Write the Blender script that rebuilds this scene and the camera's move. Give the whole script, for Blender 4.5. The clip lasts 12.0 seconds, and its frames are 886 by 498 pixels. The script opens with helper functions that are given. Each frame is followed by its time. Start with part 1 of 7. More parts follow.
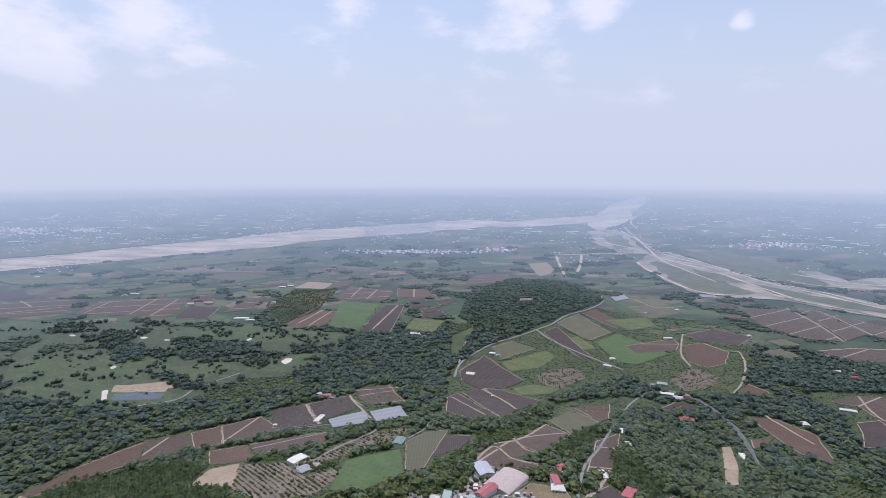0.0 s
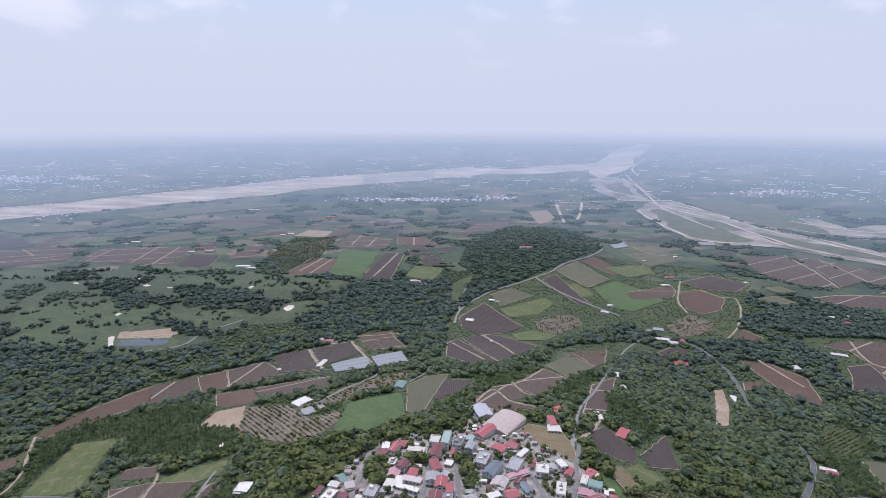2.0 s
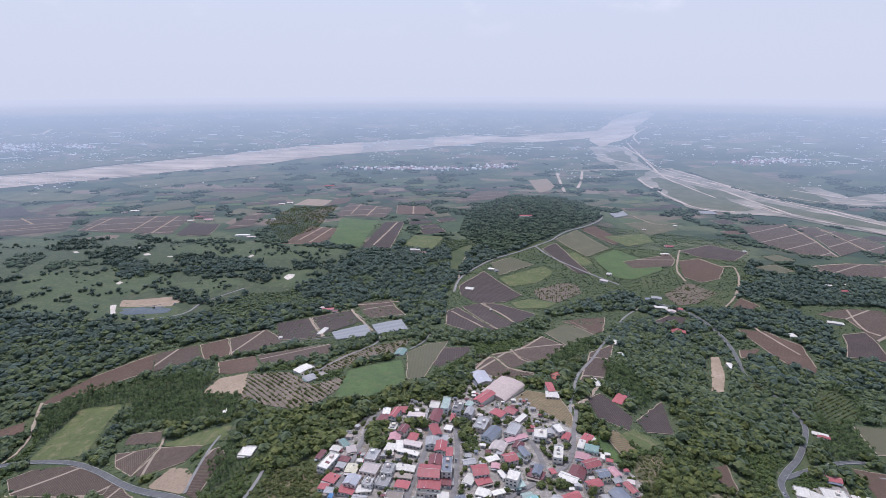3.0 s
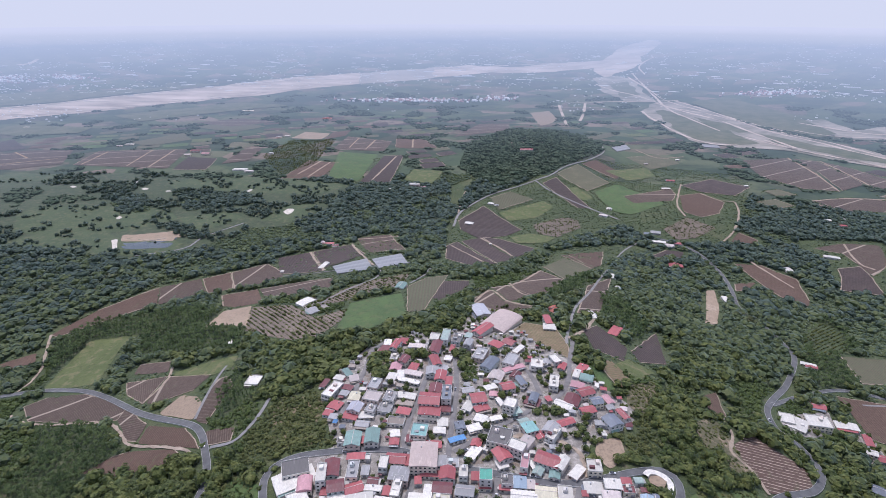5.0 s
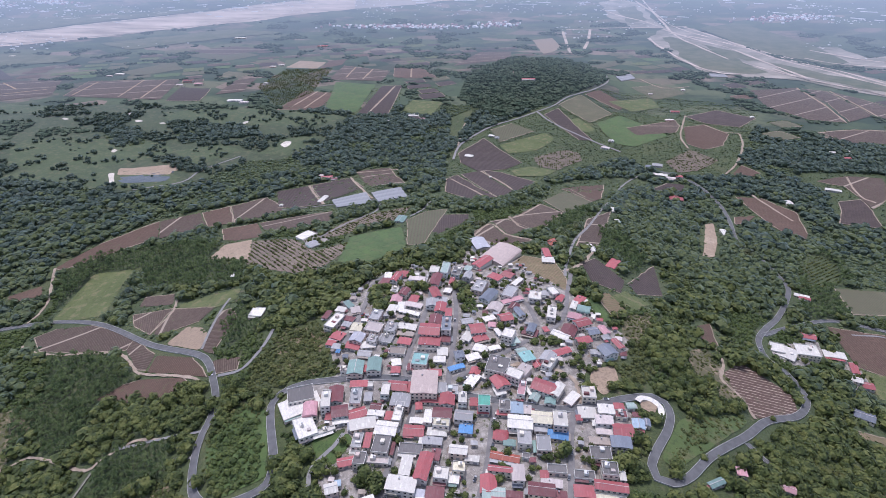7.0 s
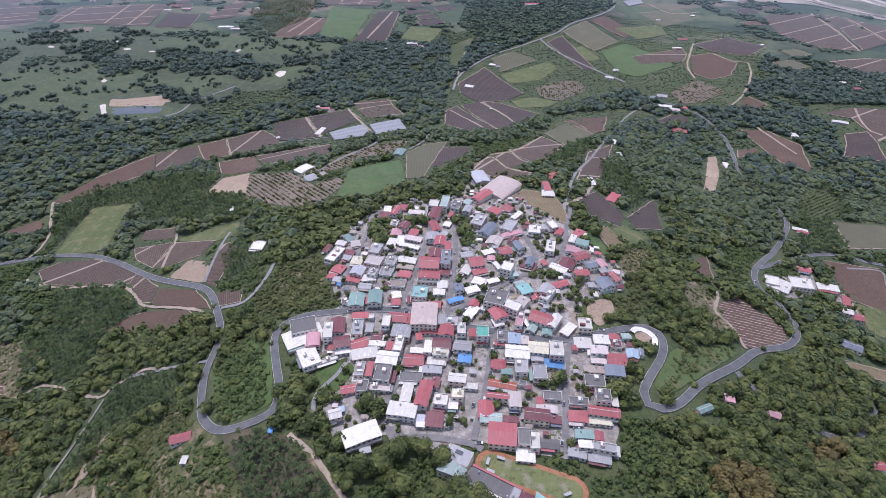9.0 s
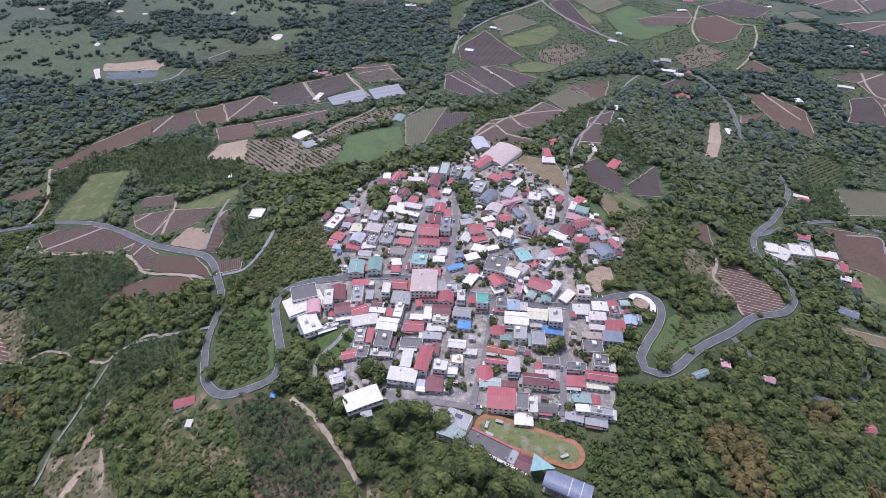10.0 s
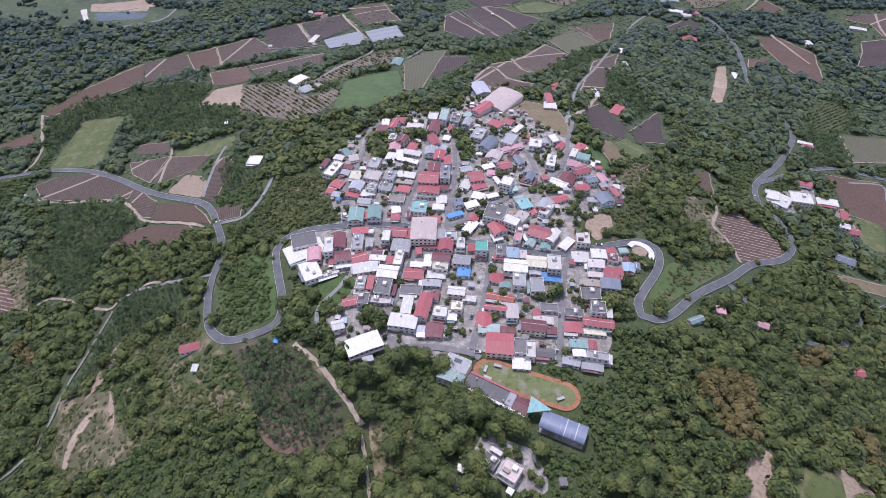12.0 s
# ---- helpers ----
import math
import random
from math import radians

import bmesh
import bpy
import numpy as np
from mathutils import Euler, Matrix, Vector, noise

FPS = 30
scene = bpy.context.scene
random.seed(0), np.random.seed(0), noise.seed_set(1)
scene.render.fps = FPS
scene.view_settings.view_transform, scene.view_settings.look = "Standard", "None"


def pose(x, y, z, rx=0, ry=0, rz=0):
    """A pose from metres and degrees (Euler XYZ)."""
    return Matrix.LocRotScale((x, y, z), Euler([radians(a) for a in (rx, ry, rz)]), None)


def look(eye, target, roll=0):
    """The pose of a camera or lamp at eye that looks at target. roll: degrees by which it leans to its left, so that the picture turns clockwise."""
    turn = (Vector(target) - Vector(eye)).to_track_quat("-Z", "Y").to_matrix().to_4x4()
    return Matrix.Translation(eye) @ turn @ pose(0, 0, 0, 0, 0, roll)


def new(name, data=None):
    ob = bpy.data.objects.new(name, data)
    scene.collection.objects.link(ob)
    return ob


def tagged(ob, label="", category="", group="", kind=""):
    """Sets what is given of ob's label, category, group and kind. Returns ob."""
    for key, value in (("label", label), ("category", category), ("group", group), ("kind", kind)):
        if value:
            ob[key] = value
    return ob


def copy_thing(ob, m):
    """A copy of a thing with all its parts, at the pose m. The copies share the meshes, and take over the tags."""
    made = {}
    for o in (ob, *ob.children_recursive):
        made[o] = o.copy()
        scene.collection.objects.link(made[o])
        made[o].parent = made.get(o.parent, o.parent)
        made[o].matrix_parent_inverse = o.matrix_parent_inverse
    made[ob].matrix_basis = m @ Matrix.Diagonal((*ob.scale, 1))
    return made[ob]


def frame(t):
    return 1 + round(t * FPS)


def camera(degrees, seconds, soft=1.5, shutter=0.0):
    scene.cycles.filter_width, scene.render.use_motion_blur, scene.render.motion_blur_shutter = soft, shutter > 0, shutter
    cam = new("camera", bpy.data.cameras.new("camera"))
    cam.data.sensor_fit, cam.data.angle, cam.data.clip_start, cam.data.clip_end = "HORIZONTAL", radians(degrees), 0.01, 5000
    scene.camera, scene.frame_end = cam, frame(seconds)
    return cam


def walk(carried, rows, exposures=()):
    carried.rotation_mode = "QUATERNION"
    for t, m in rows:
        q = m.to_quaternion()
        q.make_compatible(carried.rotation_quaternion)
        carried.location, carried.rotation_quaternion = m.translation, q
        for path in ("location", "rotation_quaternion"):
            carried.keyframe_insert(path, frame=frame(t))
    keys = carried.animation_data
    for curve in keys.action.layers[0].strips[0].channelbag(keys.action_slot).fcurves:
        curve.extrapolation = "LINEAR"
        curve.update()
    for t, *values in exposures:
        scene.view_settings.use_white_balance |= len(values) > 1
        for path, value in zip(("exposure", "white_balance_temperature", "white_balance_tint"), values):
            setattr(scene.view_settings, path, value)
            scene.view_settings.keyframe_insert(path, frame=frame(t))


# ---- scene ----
# ------------------------------------------------------------------ camera
EYE_HEIGHT = 300.0
cam = camera(76.57, 12.0, soft=0.8)
PATH = [
    (0, 0.067, -8.038, 0.101),
    (0.5, 0.068, -8.885, 0.082),
    (1, 0.077, -10.248, 0.159),
    (1.5, 0.059, -11.795, 0.045),
    (2, 0.047, -13.344, 0.033),
    (2.5, 0.034, -14.928, 0.058),
    (3, 0.011, -16.517, 0.038),
    (5, -0.024, -23.182, 0.043),
    (5.5, -0.058, -24.890, -0.003),
    (6, -0.035, -26.568, -0.041),
    (6.5, -0.038, -28.257, 0.004),
    (7, -0.063, -29.957, -0.018),
    (9, -0.125, -36.708, 0.005),
    (9.5, -0.152, -38.381, 0.018),
    (10, -0.162, -40.053, 0.025),
    (10.5, -0.177, -41.718, 0.059),
    (11, -0.184, -43.335, 0.060),
    (11.5, -0.198, -44.744, 0.081),
    (12, -0.213, -45.374, 0.025),
]
walk(cam, [(t, pose(0, 0, EYE_HEIGHT, 90 + p, 0, yaw) @ pose(0, 0, 0, 0, 0, roll)) for t, yaw, p, roll in PATH],
     [(0.0, 0.0, 5930, 16.5), (3.0, 0.04, 5930, 18.0), (6.0, 0.11, 5880, 21.0), (12.0, 0.22, 5730, 24.5)])

# ------------------------------------------------------------------ sky and sun
SUN_UP, SUN_ROUND = 72.0, 335.0          # degrees above the horizon; compass bearing, clockwise from +y
world = bpy.data.worlds.new("hazy_sky")
scene.world = world
world.use_nodes = True


def build_sky():
    nt = world.node_tree
    nt.nodes.clear()
    N, L = nt.nodes.new, nt.links.new
    out, back = N("ShaderNodeOutputWorld"), N("ShaderNodeBackground")
    sky = N("ShaderNodeTexSky")
    sky.sky_type, sky.sun_disc = "NISHITA", False
    sky.sun_elevation, sky.sun_rotation = radians(SUN_UP), radians(SUN_ROUND)
    sky.air_density, sky.dust_density, sky.altitude = 1.2, 3.0, 400
    gain = N("ShaderNodeVectorMath")
    gain.operation = "SCALE"
    gain.inputs["Scale"].default_value = 0.15
    L(sky.outputs[0], gain.inputs[0])
    co, sep = N("ShaderNodeTexCoord"), N("ShaderNodeSeparateXYZ")
    L(co.outputs["Generated"], sep.inputs[0])
    # the thick white air near the horizon
    low = N("ShaderNodeMapRange")
    low.interpolation_type = "SMOOTHSTEP"
    for k, v in zip(("From Min", "From Max", "To Min", "To Max"), (0.03, 0.36, 0.97, 0.34)):
        low.inputs[k].default_value = v
    L(sep.outputs["Z"], low.inputs["Value"])
    mist = N("ShaderNodeMix")
    mist.data_type = "RGBA"
    mist.inputs["B"].default_value = (0.635, 0.675, 0.75, 1)
    L(low.outputs[0], mist.inputs["Factor"])
    L(gain.outputs[0], mist.inputs["A"])
    # thin cumulus: noise on the direction, thicker in a few banks of cloud
    squash = N("ShaderNodeMapping")
    squash.inputs["Scale"].default_value = (1.0, 1.0, 2.1)
    L(co.outputs["Generated"], squash.inputs[0])
    cloud = N("ShaderNodeTexNoise")
    cloud.inputs["Scale"].default_value, cloud.inputs["Detail"].default_value = 9.0, 10
    cloud.inputs["Roughness"].default_value = 0.58
    L(squash.outputs[0], cloud.inputs["Vector"])
    total = cloud.outputs[0]
    banks = (((-0.572, 0.796, 0.197), 0.13, 0.3), ((-0.53, 0.833, 0.165), 0.07, 0.22), ((-0.442, 0.872, 0.208), 0.1, 0.34),
             ((-0.383, 0.906, 0.185), 0.06, 0.22), ((-0.15, 0.952, 0.267), 0.07, 0.26), ((-0.024, 0.967, 0.253), 0.06, 0.25),
             ((0.133, 0.959, 0.251), 0.09, 0.32), ((0.24, 0.935, 0.26), 0.07, 0.28), ((-0.175, 0.969, 0.173), 0.04, 0.2),
             ((0.061, 0.982, 0.18), 0.06, 0.18), ((0.2, 0.964, 0.177), 0.06, 0.16), ((0.441, 0.871, 0.217), 0.03, 0.3),
             ((0.584, 0.798, 0.147), 0.07, 0.22), ((0.349, 0.929, 0.125), 0.05, 0.16))
    for place, size, push in banks:
        gap = N("ShaderNodeVectorMath")
        gap.operation = "DISTANCE"
        gap.inputs[1].default_value = place
        L(co.outputs["Generated"], gap.inputs[0])
        bank = N("ShaderNodeMapRange")
        bank.interpolation_type = "SMOOTHSTEP"
        for k, v in zip(("From Min", "From Max", "To Min", "To Max"), (0.0, size, push, 0.0)):
            bank.inputs[k].default_value = v
        L(gap.outputs["Value"], bank.inputs["Value"])
        add = N("ShaderNodeMath")
        add.operation = "ADD"
        L(total, add.inputs[0])
        L(bank.outputs[0], add.inputs[1])
        total = add.outputs[0]
    ramp = N("ShaderNodeMapRange")
    ramp.interpolation_type = "SMOOTHSTEP"
    for k, v in zip(("From Min", "From Max", "To Min", "To Max"), (0.54, 0.88, 0.0, 0.8)):
        ramp.inputs[k].default_value = v
    L(total, ramp.inputs["Value"])
    cover = N("ShaderNodeMapRange")
    for k, v in zip(("From Min", "From Max"), (0.06, 0.17)):
        cover.inputs[k].default_value = v
    L(sep.outputs["Z"], cover.inputs["Value"])
    fac = N("ShaderNodeMath")
    fac.operation = "MULTIPLY"
    L(ramp.outputs[0], fac.inputs[0])
    L(cover.outputs[0], fac.inputs[1])
    puff = N("ShaderNodeMix")
    puff.data_type = "RGBA"
    puff.inputs["B"].default_value = (0.90, 0.88, 0.94, 1)
    L(fac.outputs[0], puff.inputs["Factor"])
    L(mist.outputs["Result"], puff.inputs["A"])
    L(puff.outputs["Result"], back.inputs[0])
    back.inputs[1].default_value = 1.0
    L(back.outputs[0], out.inputs[0])


build_sky()
sun = new("sun", bpy.data.lights.new("sun", "SUN"))
sun.data.energy, sun.data.angle, sun.data.color = 2.6, radians(2.0), (1.0, 0.965, 0.91)
a, e = radians(SUN_ROUND), radians(SUN_UP)
sun.matrix_world = look(Vector((math.sin(a) * math.cos(e), math.cos(a) * math.cos(e), math.sin(e))) * 900, (0, 0, 0))

# ------------------------------------------------------------------ materials


class Mat:
    """A small builder of procedural materials."""

    def __init__(self, name, rough=0.8, metal=0.0, spec=0.3):
        self.m = bpy.data.materials.new(name)
        self.m.use_nodes = True
        self.nt = self.m.node_tree
        self.b = self.nt.nodes["Principled BSDF"]
        self.set(Roughness=rough, Metallic=metal)
        self.b.inputs["Specular IOR Level"].default_value = spec

    def set(self, **kw):
        for k, v in kw.items():
            self.b.inputs[k].default_value = v

    def node(self, kind, **kw):
        n = self.nt.nodes.new("ShaderNode" + kind)
        for k, v in kw.items():
            n.inputs[k].default_value = v
        return n

    def link(self, a, b):
        self.nt.links.new(a, b)

    def coords(self, kind="Object"):
        return self.node("TexCoord").outputs[kind]

    def place(self):
        return self.node("NewGeometry").outputs["Position"]

    def noise(self, vec, scale, detail=4, rough=0.6):
        n = self.node("TexNoise", Scale=scale, Detail=detail, Roughness=rough)
        self.link(vec, n.inputs["Vector"])
        return n.outputs["Fac"]

    def ramp(self, fac, *stops):
        n = self.node("ValToRGB")
        el = n.color_ramp.elements
        while len(el) < len(stops):
            el.new(0.5)
        for e_, (p, c) in zip(el, stops):
            e_.position, e_.color = p, (*c, 1)
        self.link(fac, n.inputs[0])
        return n.outputs[0]

    def mix(self, fac, a, b, mode="MIX"):
        n = self.node("Mix")
        n.data_type, n.blend_type = "RGBA", mode
        for sock, v in (("Factor", fac), ("A", a), ("B", b)):
            if isinstance(v, (int, float)):
                n.inputs[sock].default_value = v
            elif isinstance(v, tuple):
                n.inputs[sock].default_value = (*v, 1)
            else:
                self.link(v, n.inputs[sock])
        return n.outputs["Result"]

    def math(self, op, a, b=0.0, c=0.0):
        n = self.node("Math")
        n.operation = op
        for i, v in enumerate((a, b, c)):
            if isinstance(v, (int, float)):
                n.inputs[i].default_value = v
            else:
                self.link(v, n.inputs[i])
        return n.outputs[0]

    def axis(self, vec, k):
        n = self.node("SeparateXYZ")
        self.link(vec, n.inputs[0])
        return n.outputs[k]

    def span(self, v, a, b, lo=0.0, hi=1.0):
        n = self.node("MapRange")
        n.interpolation_type = "SMOOTHSTEP"
        for k, q in zip(("From Min", "From Max", "To Min", "To Max"), (a, b, lo, hi)):
            n.inputs[k].default_value = q
        self.link(v, n.inputs["Value"])
        return n.outputs[0]

    def waves(self, coord, period):
        return self.math("MULTIPLY_ADD", self.math("SINE", self.math("MULTIPLY", coord, 6.28318 / period)), 0.5, 0.5)

    def island(self):
        return self.node("NewGeometry").outputs["Random Per Island"]

    def chance(self):
        return self.node("ObjectInfo").outputs["Random"]

    def color(self, sock):
        self.link(sock, self.b.inputs["Base Color"])

    def bump(self, height, strength=0.5, dist=0.3):
        n = self.node("Bump", Strength=strength, Distance=dist)
        self.link(height, n.inputs["Height"])
        self.link(n.outputs[0], self.b.inputs["Normal"])

    def haze_sheen(self, weight, tint=(0.66, 0.87, 0.97)):
        """Haze put into leaves and soil as bluish sheen, which shows at flat angles."""
        self.set(**{"Sheen Weight": weight, "Sheen Roughness": 0.55, "Sheen Tint": (*tint, 1)})
        return self


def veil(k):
    """Mixes the white air of the distance into a far material as painted glow."""
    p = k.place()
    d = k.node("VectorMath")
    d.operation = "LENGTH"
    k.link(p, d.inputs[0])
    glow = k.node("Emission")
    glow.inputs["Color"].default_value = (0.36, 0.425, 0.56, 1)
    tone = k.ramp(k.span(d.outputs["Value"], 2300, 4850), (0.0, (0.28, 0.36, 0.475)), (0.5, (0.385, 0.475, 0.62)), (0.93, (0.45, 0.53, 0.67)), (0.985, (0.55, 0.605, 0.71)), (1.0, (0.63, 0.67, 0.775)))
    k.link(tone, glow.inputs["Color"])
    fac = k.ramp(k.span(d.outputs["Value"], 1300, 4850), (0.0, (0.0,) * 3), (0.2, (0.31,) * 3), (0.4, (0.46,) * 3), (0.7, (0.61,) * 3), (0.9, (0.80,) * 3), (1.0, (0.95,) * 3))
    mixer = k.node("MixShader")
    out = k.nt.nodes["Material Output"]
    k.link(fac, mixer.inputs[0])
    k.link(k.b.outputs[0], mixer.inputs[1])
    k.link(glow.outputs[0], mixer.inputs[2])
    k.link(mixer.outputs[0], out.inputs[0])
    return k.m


def soil_material(name, dark, light, rows=0.0, row_tint=(0.3, 0.25, 0.19), row_mix=0.55, cross=0.0, sharp=(0.55, 0.9)):
    k = Mat(name, 0.92).haze_sheen(0.06, (0.85, 0.9, 1.0))
    p = k.place()
    base = k.ramp(k.noise(p, 0.035, 7, 0.65), (0.3, tuple(v * 0.85 for v in dark)), (0.5, dark), (0.7, light))
    base = k.mix(k.chance(), base, tuple(v * 0.82 for v in dark))
    base = k.mix(k.span(k.noise(p, 0.45, 6), 0.4, 0.72), base, tuple(v * 0.6 for v in dark))
    base = k.mix(k.span(k.noise(p, 0.11, 6, 0.7), 0.57, 0.68, 0, 0.55), base, (0.1, 0.105, 0.05))
    if rows:
        o = k.coords()
        wob = k.math("ADD", k.axis(o, "X"), k.math("MULTIPLY", k.noise(o, 0.05, 2), 1.5))
        line = k.span(k.waves(wob, rows), *sharp, 0, row_mix)
        line = k.math("MULTIPLY", line, k.span(k.noise(p, 0.25, 3), 0.3, 0.62))
        base = k.mix(line, base, row_tint)
        if cross:
            cut = k.span(k.waves(k.axis(o, "Y"), cross), 0.992, 0.998, 0, 0.75)
            base = k.mix(cut, base, (0.40, 0.33, 0.26))
        k.bump(k.waves(wob, rows), 0.35, 0.3)
    else:
        k.bump(k.noise(p, 1.4, 5), 0.4, 0.25)
    k.color(base)
    # plots beyond 1300 m get haze painted in as emission
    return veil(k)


def grass_material(name, dark, light, dry=(0.2, 0.19, 0.09)):
    k = Mat(name, 0.9).haze_sheen(0.1)
    p = k.place()
    base = k.ramp(k.noise(p, 0.03, 6), (0.3, dark), (0.68, light))
    base = k.mix(k.span(k.noise(p, 0.09, 6), 0.5, 0.64, 0, 0.85), base, dry)
    base = k.mix(k.span(k.noise(p, 0.8, 4), 0.5, 0.8, 0, 0.5), base, tuple(v * 0.6 for v in dark))
    # darker tussocks and weeds
    base = k.mix(k.span(k.noise(p, 0.22, 6, 0.7), 0.52, 0.62, 0, 0.55), base, tuple(v * 0.55 for v in dark))
    k.color(base)
    k.bump(k.noise(p, 2.2, 5), 0.5, 0.3)
    # painted haze on the far grass
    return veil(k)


def paved_material(name, dark, light, rough=0.85):
    k = Mat(name, rough)
    p = k.place()
    base = k.ramp(k.noise(p, 0.16, 6), (0.32, dark), (0.7, light))
    base = k.mix(k.span(k.noise(p, 1.1, 5), 0.55, 0.8, 0, 0.5), base, tuple(v * 0.7 for v in dark))
    k.color(base)
    k.bump(k.noise(p, 3, 4), 0.2, 0.05)
    return k.m


def leaf_material(name, haze_weight, *shades, fine=0.5):
    k = Mat(name, 0.62, spec=0.2).haze_sheen(haze_weight, (0.64, 0.86, 0.97))
    p = k.place()
    n = len(shades)
    # single trees differ, and stands of yellowing or dry trees stand out
    base = k.ramp(k.span(k.noise(p, 0.14, 3, 0.55), 0.34, 0.66), *[(i / max(1, n - 1) * 0.96 + 0.02, s) for i, s in enumerate(shades)])
    base = k.mix(k.span(k.noise(p, 0.02, 5), 0.54, 0.66, 0.0, 0.5), base, tuple(v * 1.15 for v in shades[-1]))
    base = k.mix(k.span(k.noise(p, 0.028, 5), 0.61, 0.72, 0.0, 0.55), base, (0.15, 0.128, 0.046))
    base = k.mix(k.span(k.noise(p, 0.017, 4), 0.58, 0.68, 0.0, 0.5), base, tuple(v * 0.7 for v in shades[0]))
    # sprays of leaves, some fresh and some old
    base = k.mix(k.math("MULTIPLY", k.island(), 0.45), base, tuple(v * 0.55 for v in shades[1]))
    base = k.mix(k.span(k.island(), 0.7, 1.0, 0.0, 0.4), base, tuple(v * 1.3 for v in shades[-1]))
    # dark flecks painted in for the shade of small gaps between the leaves
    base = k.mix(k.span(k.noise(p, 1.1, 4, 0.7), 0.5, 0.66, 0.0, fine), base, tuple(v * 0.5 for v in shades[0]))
    k.color(base)
    thin = k.node("BsdfTranslucent")
    k.link(base, thin.inputs["Color"])
    both = k.node("MixShader")
    both.inputs[0].default_value = 0.25
    k.link(k.b.outputs[0], both.inputs[1])
    k.link(thin.outputs[0], both.inputs[2])
    k.link(both.outputs[0], k.nt.nodes["Material Output"].inputs[0])
    return k.m


M = {
    "red_soil": soil_material("red_soil", (0.115, 0.069, 0.048), (0.16, 0.098, 0.068), 2.2, (0.22, 0.16, 0.11), 0.3),
    "soil_rows": soil_material("soil_rows", (0.092, 0.061, 0.046), (0.13, 0.09, 0.068), 1.9, (0.25, 0.2, 0.145), 0.35, 74.0),
    "dark_soil": soil_material("dark_soil", (0.064, 0.044, 0.039), (0.1, 0.068, 0.06), 2.4, (0.16, 0.13, 0.1), 0.35),
    "tan_rows": soil_material("tan_rows", (0.21, 0.15, 0.09), (0.29, 0.21, 0.13), 2.8, (0.11, 0.13, 0.05), 0.8),
    "terrace_rows": soil_material("terrace_rows", (0.125, 0.075, 0.056), (0.17, 0.105, 0.078), 3.8, (0.44, 0.36, 0.28), 0.95, 0.0, (0.8, 0.97)),
    "dry_rows": soil_material("dry_rows", (0.13, 0.115, 0.07), (0.21, 0.175, 0.115), 4.0, (0.1, 0.13, 0.06), 0.7),
    "sand": soil_material("sand", (0.36, 0.27, 0.19), (0.5, 0.39, 0.29)),
    "orchard_soil": soil_material("orchard_soil", (0.19, 0.15, 0.115), (0.27, 0.215, 0.165)),
    "lush_scrub": grass_material("lush_scrub_land", (0.06, 0.09, 0.026), (0.095, 0.128, 0.038), (0.12, 0.115, 0.05)),
    "dry_scrub": grass_material("dry_scrub_land", (0.085, 0.08, 0.036), (0.15, 0.125, 0.066), (0.3, 0.225, 0.15)),
    "bare_soil": soil_material("bare_red_soil", (0.15, 0.1, 0.07), (0.21, 0.15, 0.105)),
    "plantation_soil": grass_material("plantation_soil", (0.055, 0.055, 0.028), (0.085, 0.076, 0.04), (0.13, 0.1, 0.065)),
    "bunker": soil_material("bunker_sand", (0.62, 0.56, 0.48), (0.74, 0.69, 0.6)),
    "scrub": grass_material("scrub_grass", (0.052, 0.068, 0.02), (0.1, 0.105, 0.036), (0.25, 0.18, 0.115)),
    "meadow": grass_material("meadow_grass", (0.072, 0.092, 0.022), (0.115, 0.128, 0.04), (0.17, 0.15, 0.07)),
    "lush": grass_material("lush_grass", (0.055, 0.09, 0.026), (0.09, 0.135, 0.036), (0.1, 0.115, 0.04)),
    "lawn": grass_material("lawn_grass", (0.052, 0.074, 0.03), (0.08, 0.1, 0.04), (0.115, 0.115, 0.055)),
    "rough": grass_material("rough_grass", (0.044, 0.06, 0.026), (0.068, 0.084, 0.036), (0.105, 0.1, 0.052)),
    "asphalt": paved_material("asphalt", (0.095, 0.095, 0.098), (0.15, 0.15, 0.15)),
    "street": paved_material("street_concrete", (0.19, 0.185, 0.182), (0.27, 0.262, 0.255)),
    "lane": paved_material("village_asphalt", (0.15, 0.142, 0.138), (0.225, 0.212, 0.205)),
    "dirt": paved_material("dirt_track", (0.23, 0.18, 0.135), (0.42, 0.34, 0.265)),
    "canal": paved_material("canal_concrete", (0.14, 0.135, 0.1), (0.32, 0.3, 0.25)),
    "kerb": paved_material("kerb_concrete", (0.32, 0.32, 0.31), (0.46, 0.45, 0.43)),
}


def yard_material():
    """Patched concrete yards with worn soil and weeds between."""
    k = Mat("yard_concrete", 0.9)
    p = k.place()
    base = k.ramp(k.noise(p, 0.16, 7), (0.3, (0.17, 0.152, 0.136)), (0.52, (0.27, 0.246, 0.22)), (0.72, (0.44, 0.405, 0.365)))
    base = k.mix(k.span(k.noise(p, 0.085, 6), 0.55, 0.64, 0, 0.85), base, (0.2, 0.155, 0.115))
    base = k.mix(k.span(k.noise(p, 0.07, 7, 0.7), 0.57, 0.63, 0, 0.9), base, (0.075, 0.09, 0.036))
    base = k.mix(k.span(k.noise(p, 0.9, 5), 0.5, 0.75, 0, 0.6), base, (0.11, 0.1, 0.09))
    base = k.mix(k.span(k.noise(p, 0.33, 5, 0.7), 0.57, 0.64, 0, 0.6), base, (0.5, 0.47, 0.43))
    k.color(base)
    return k.m


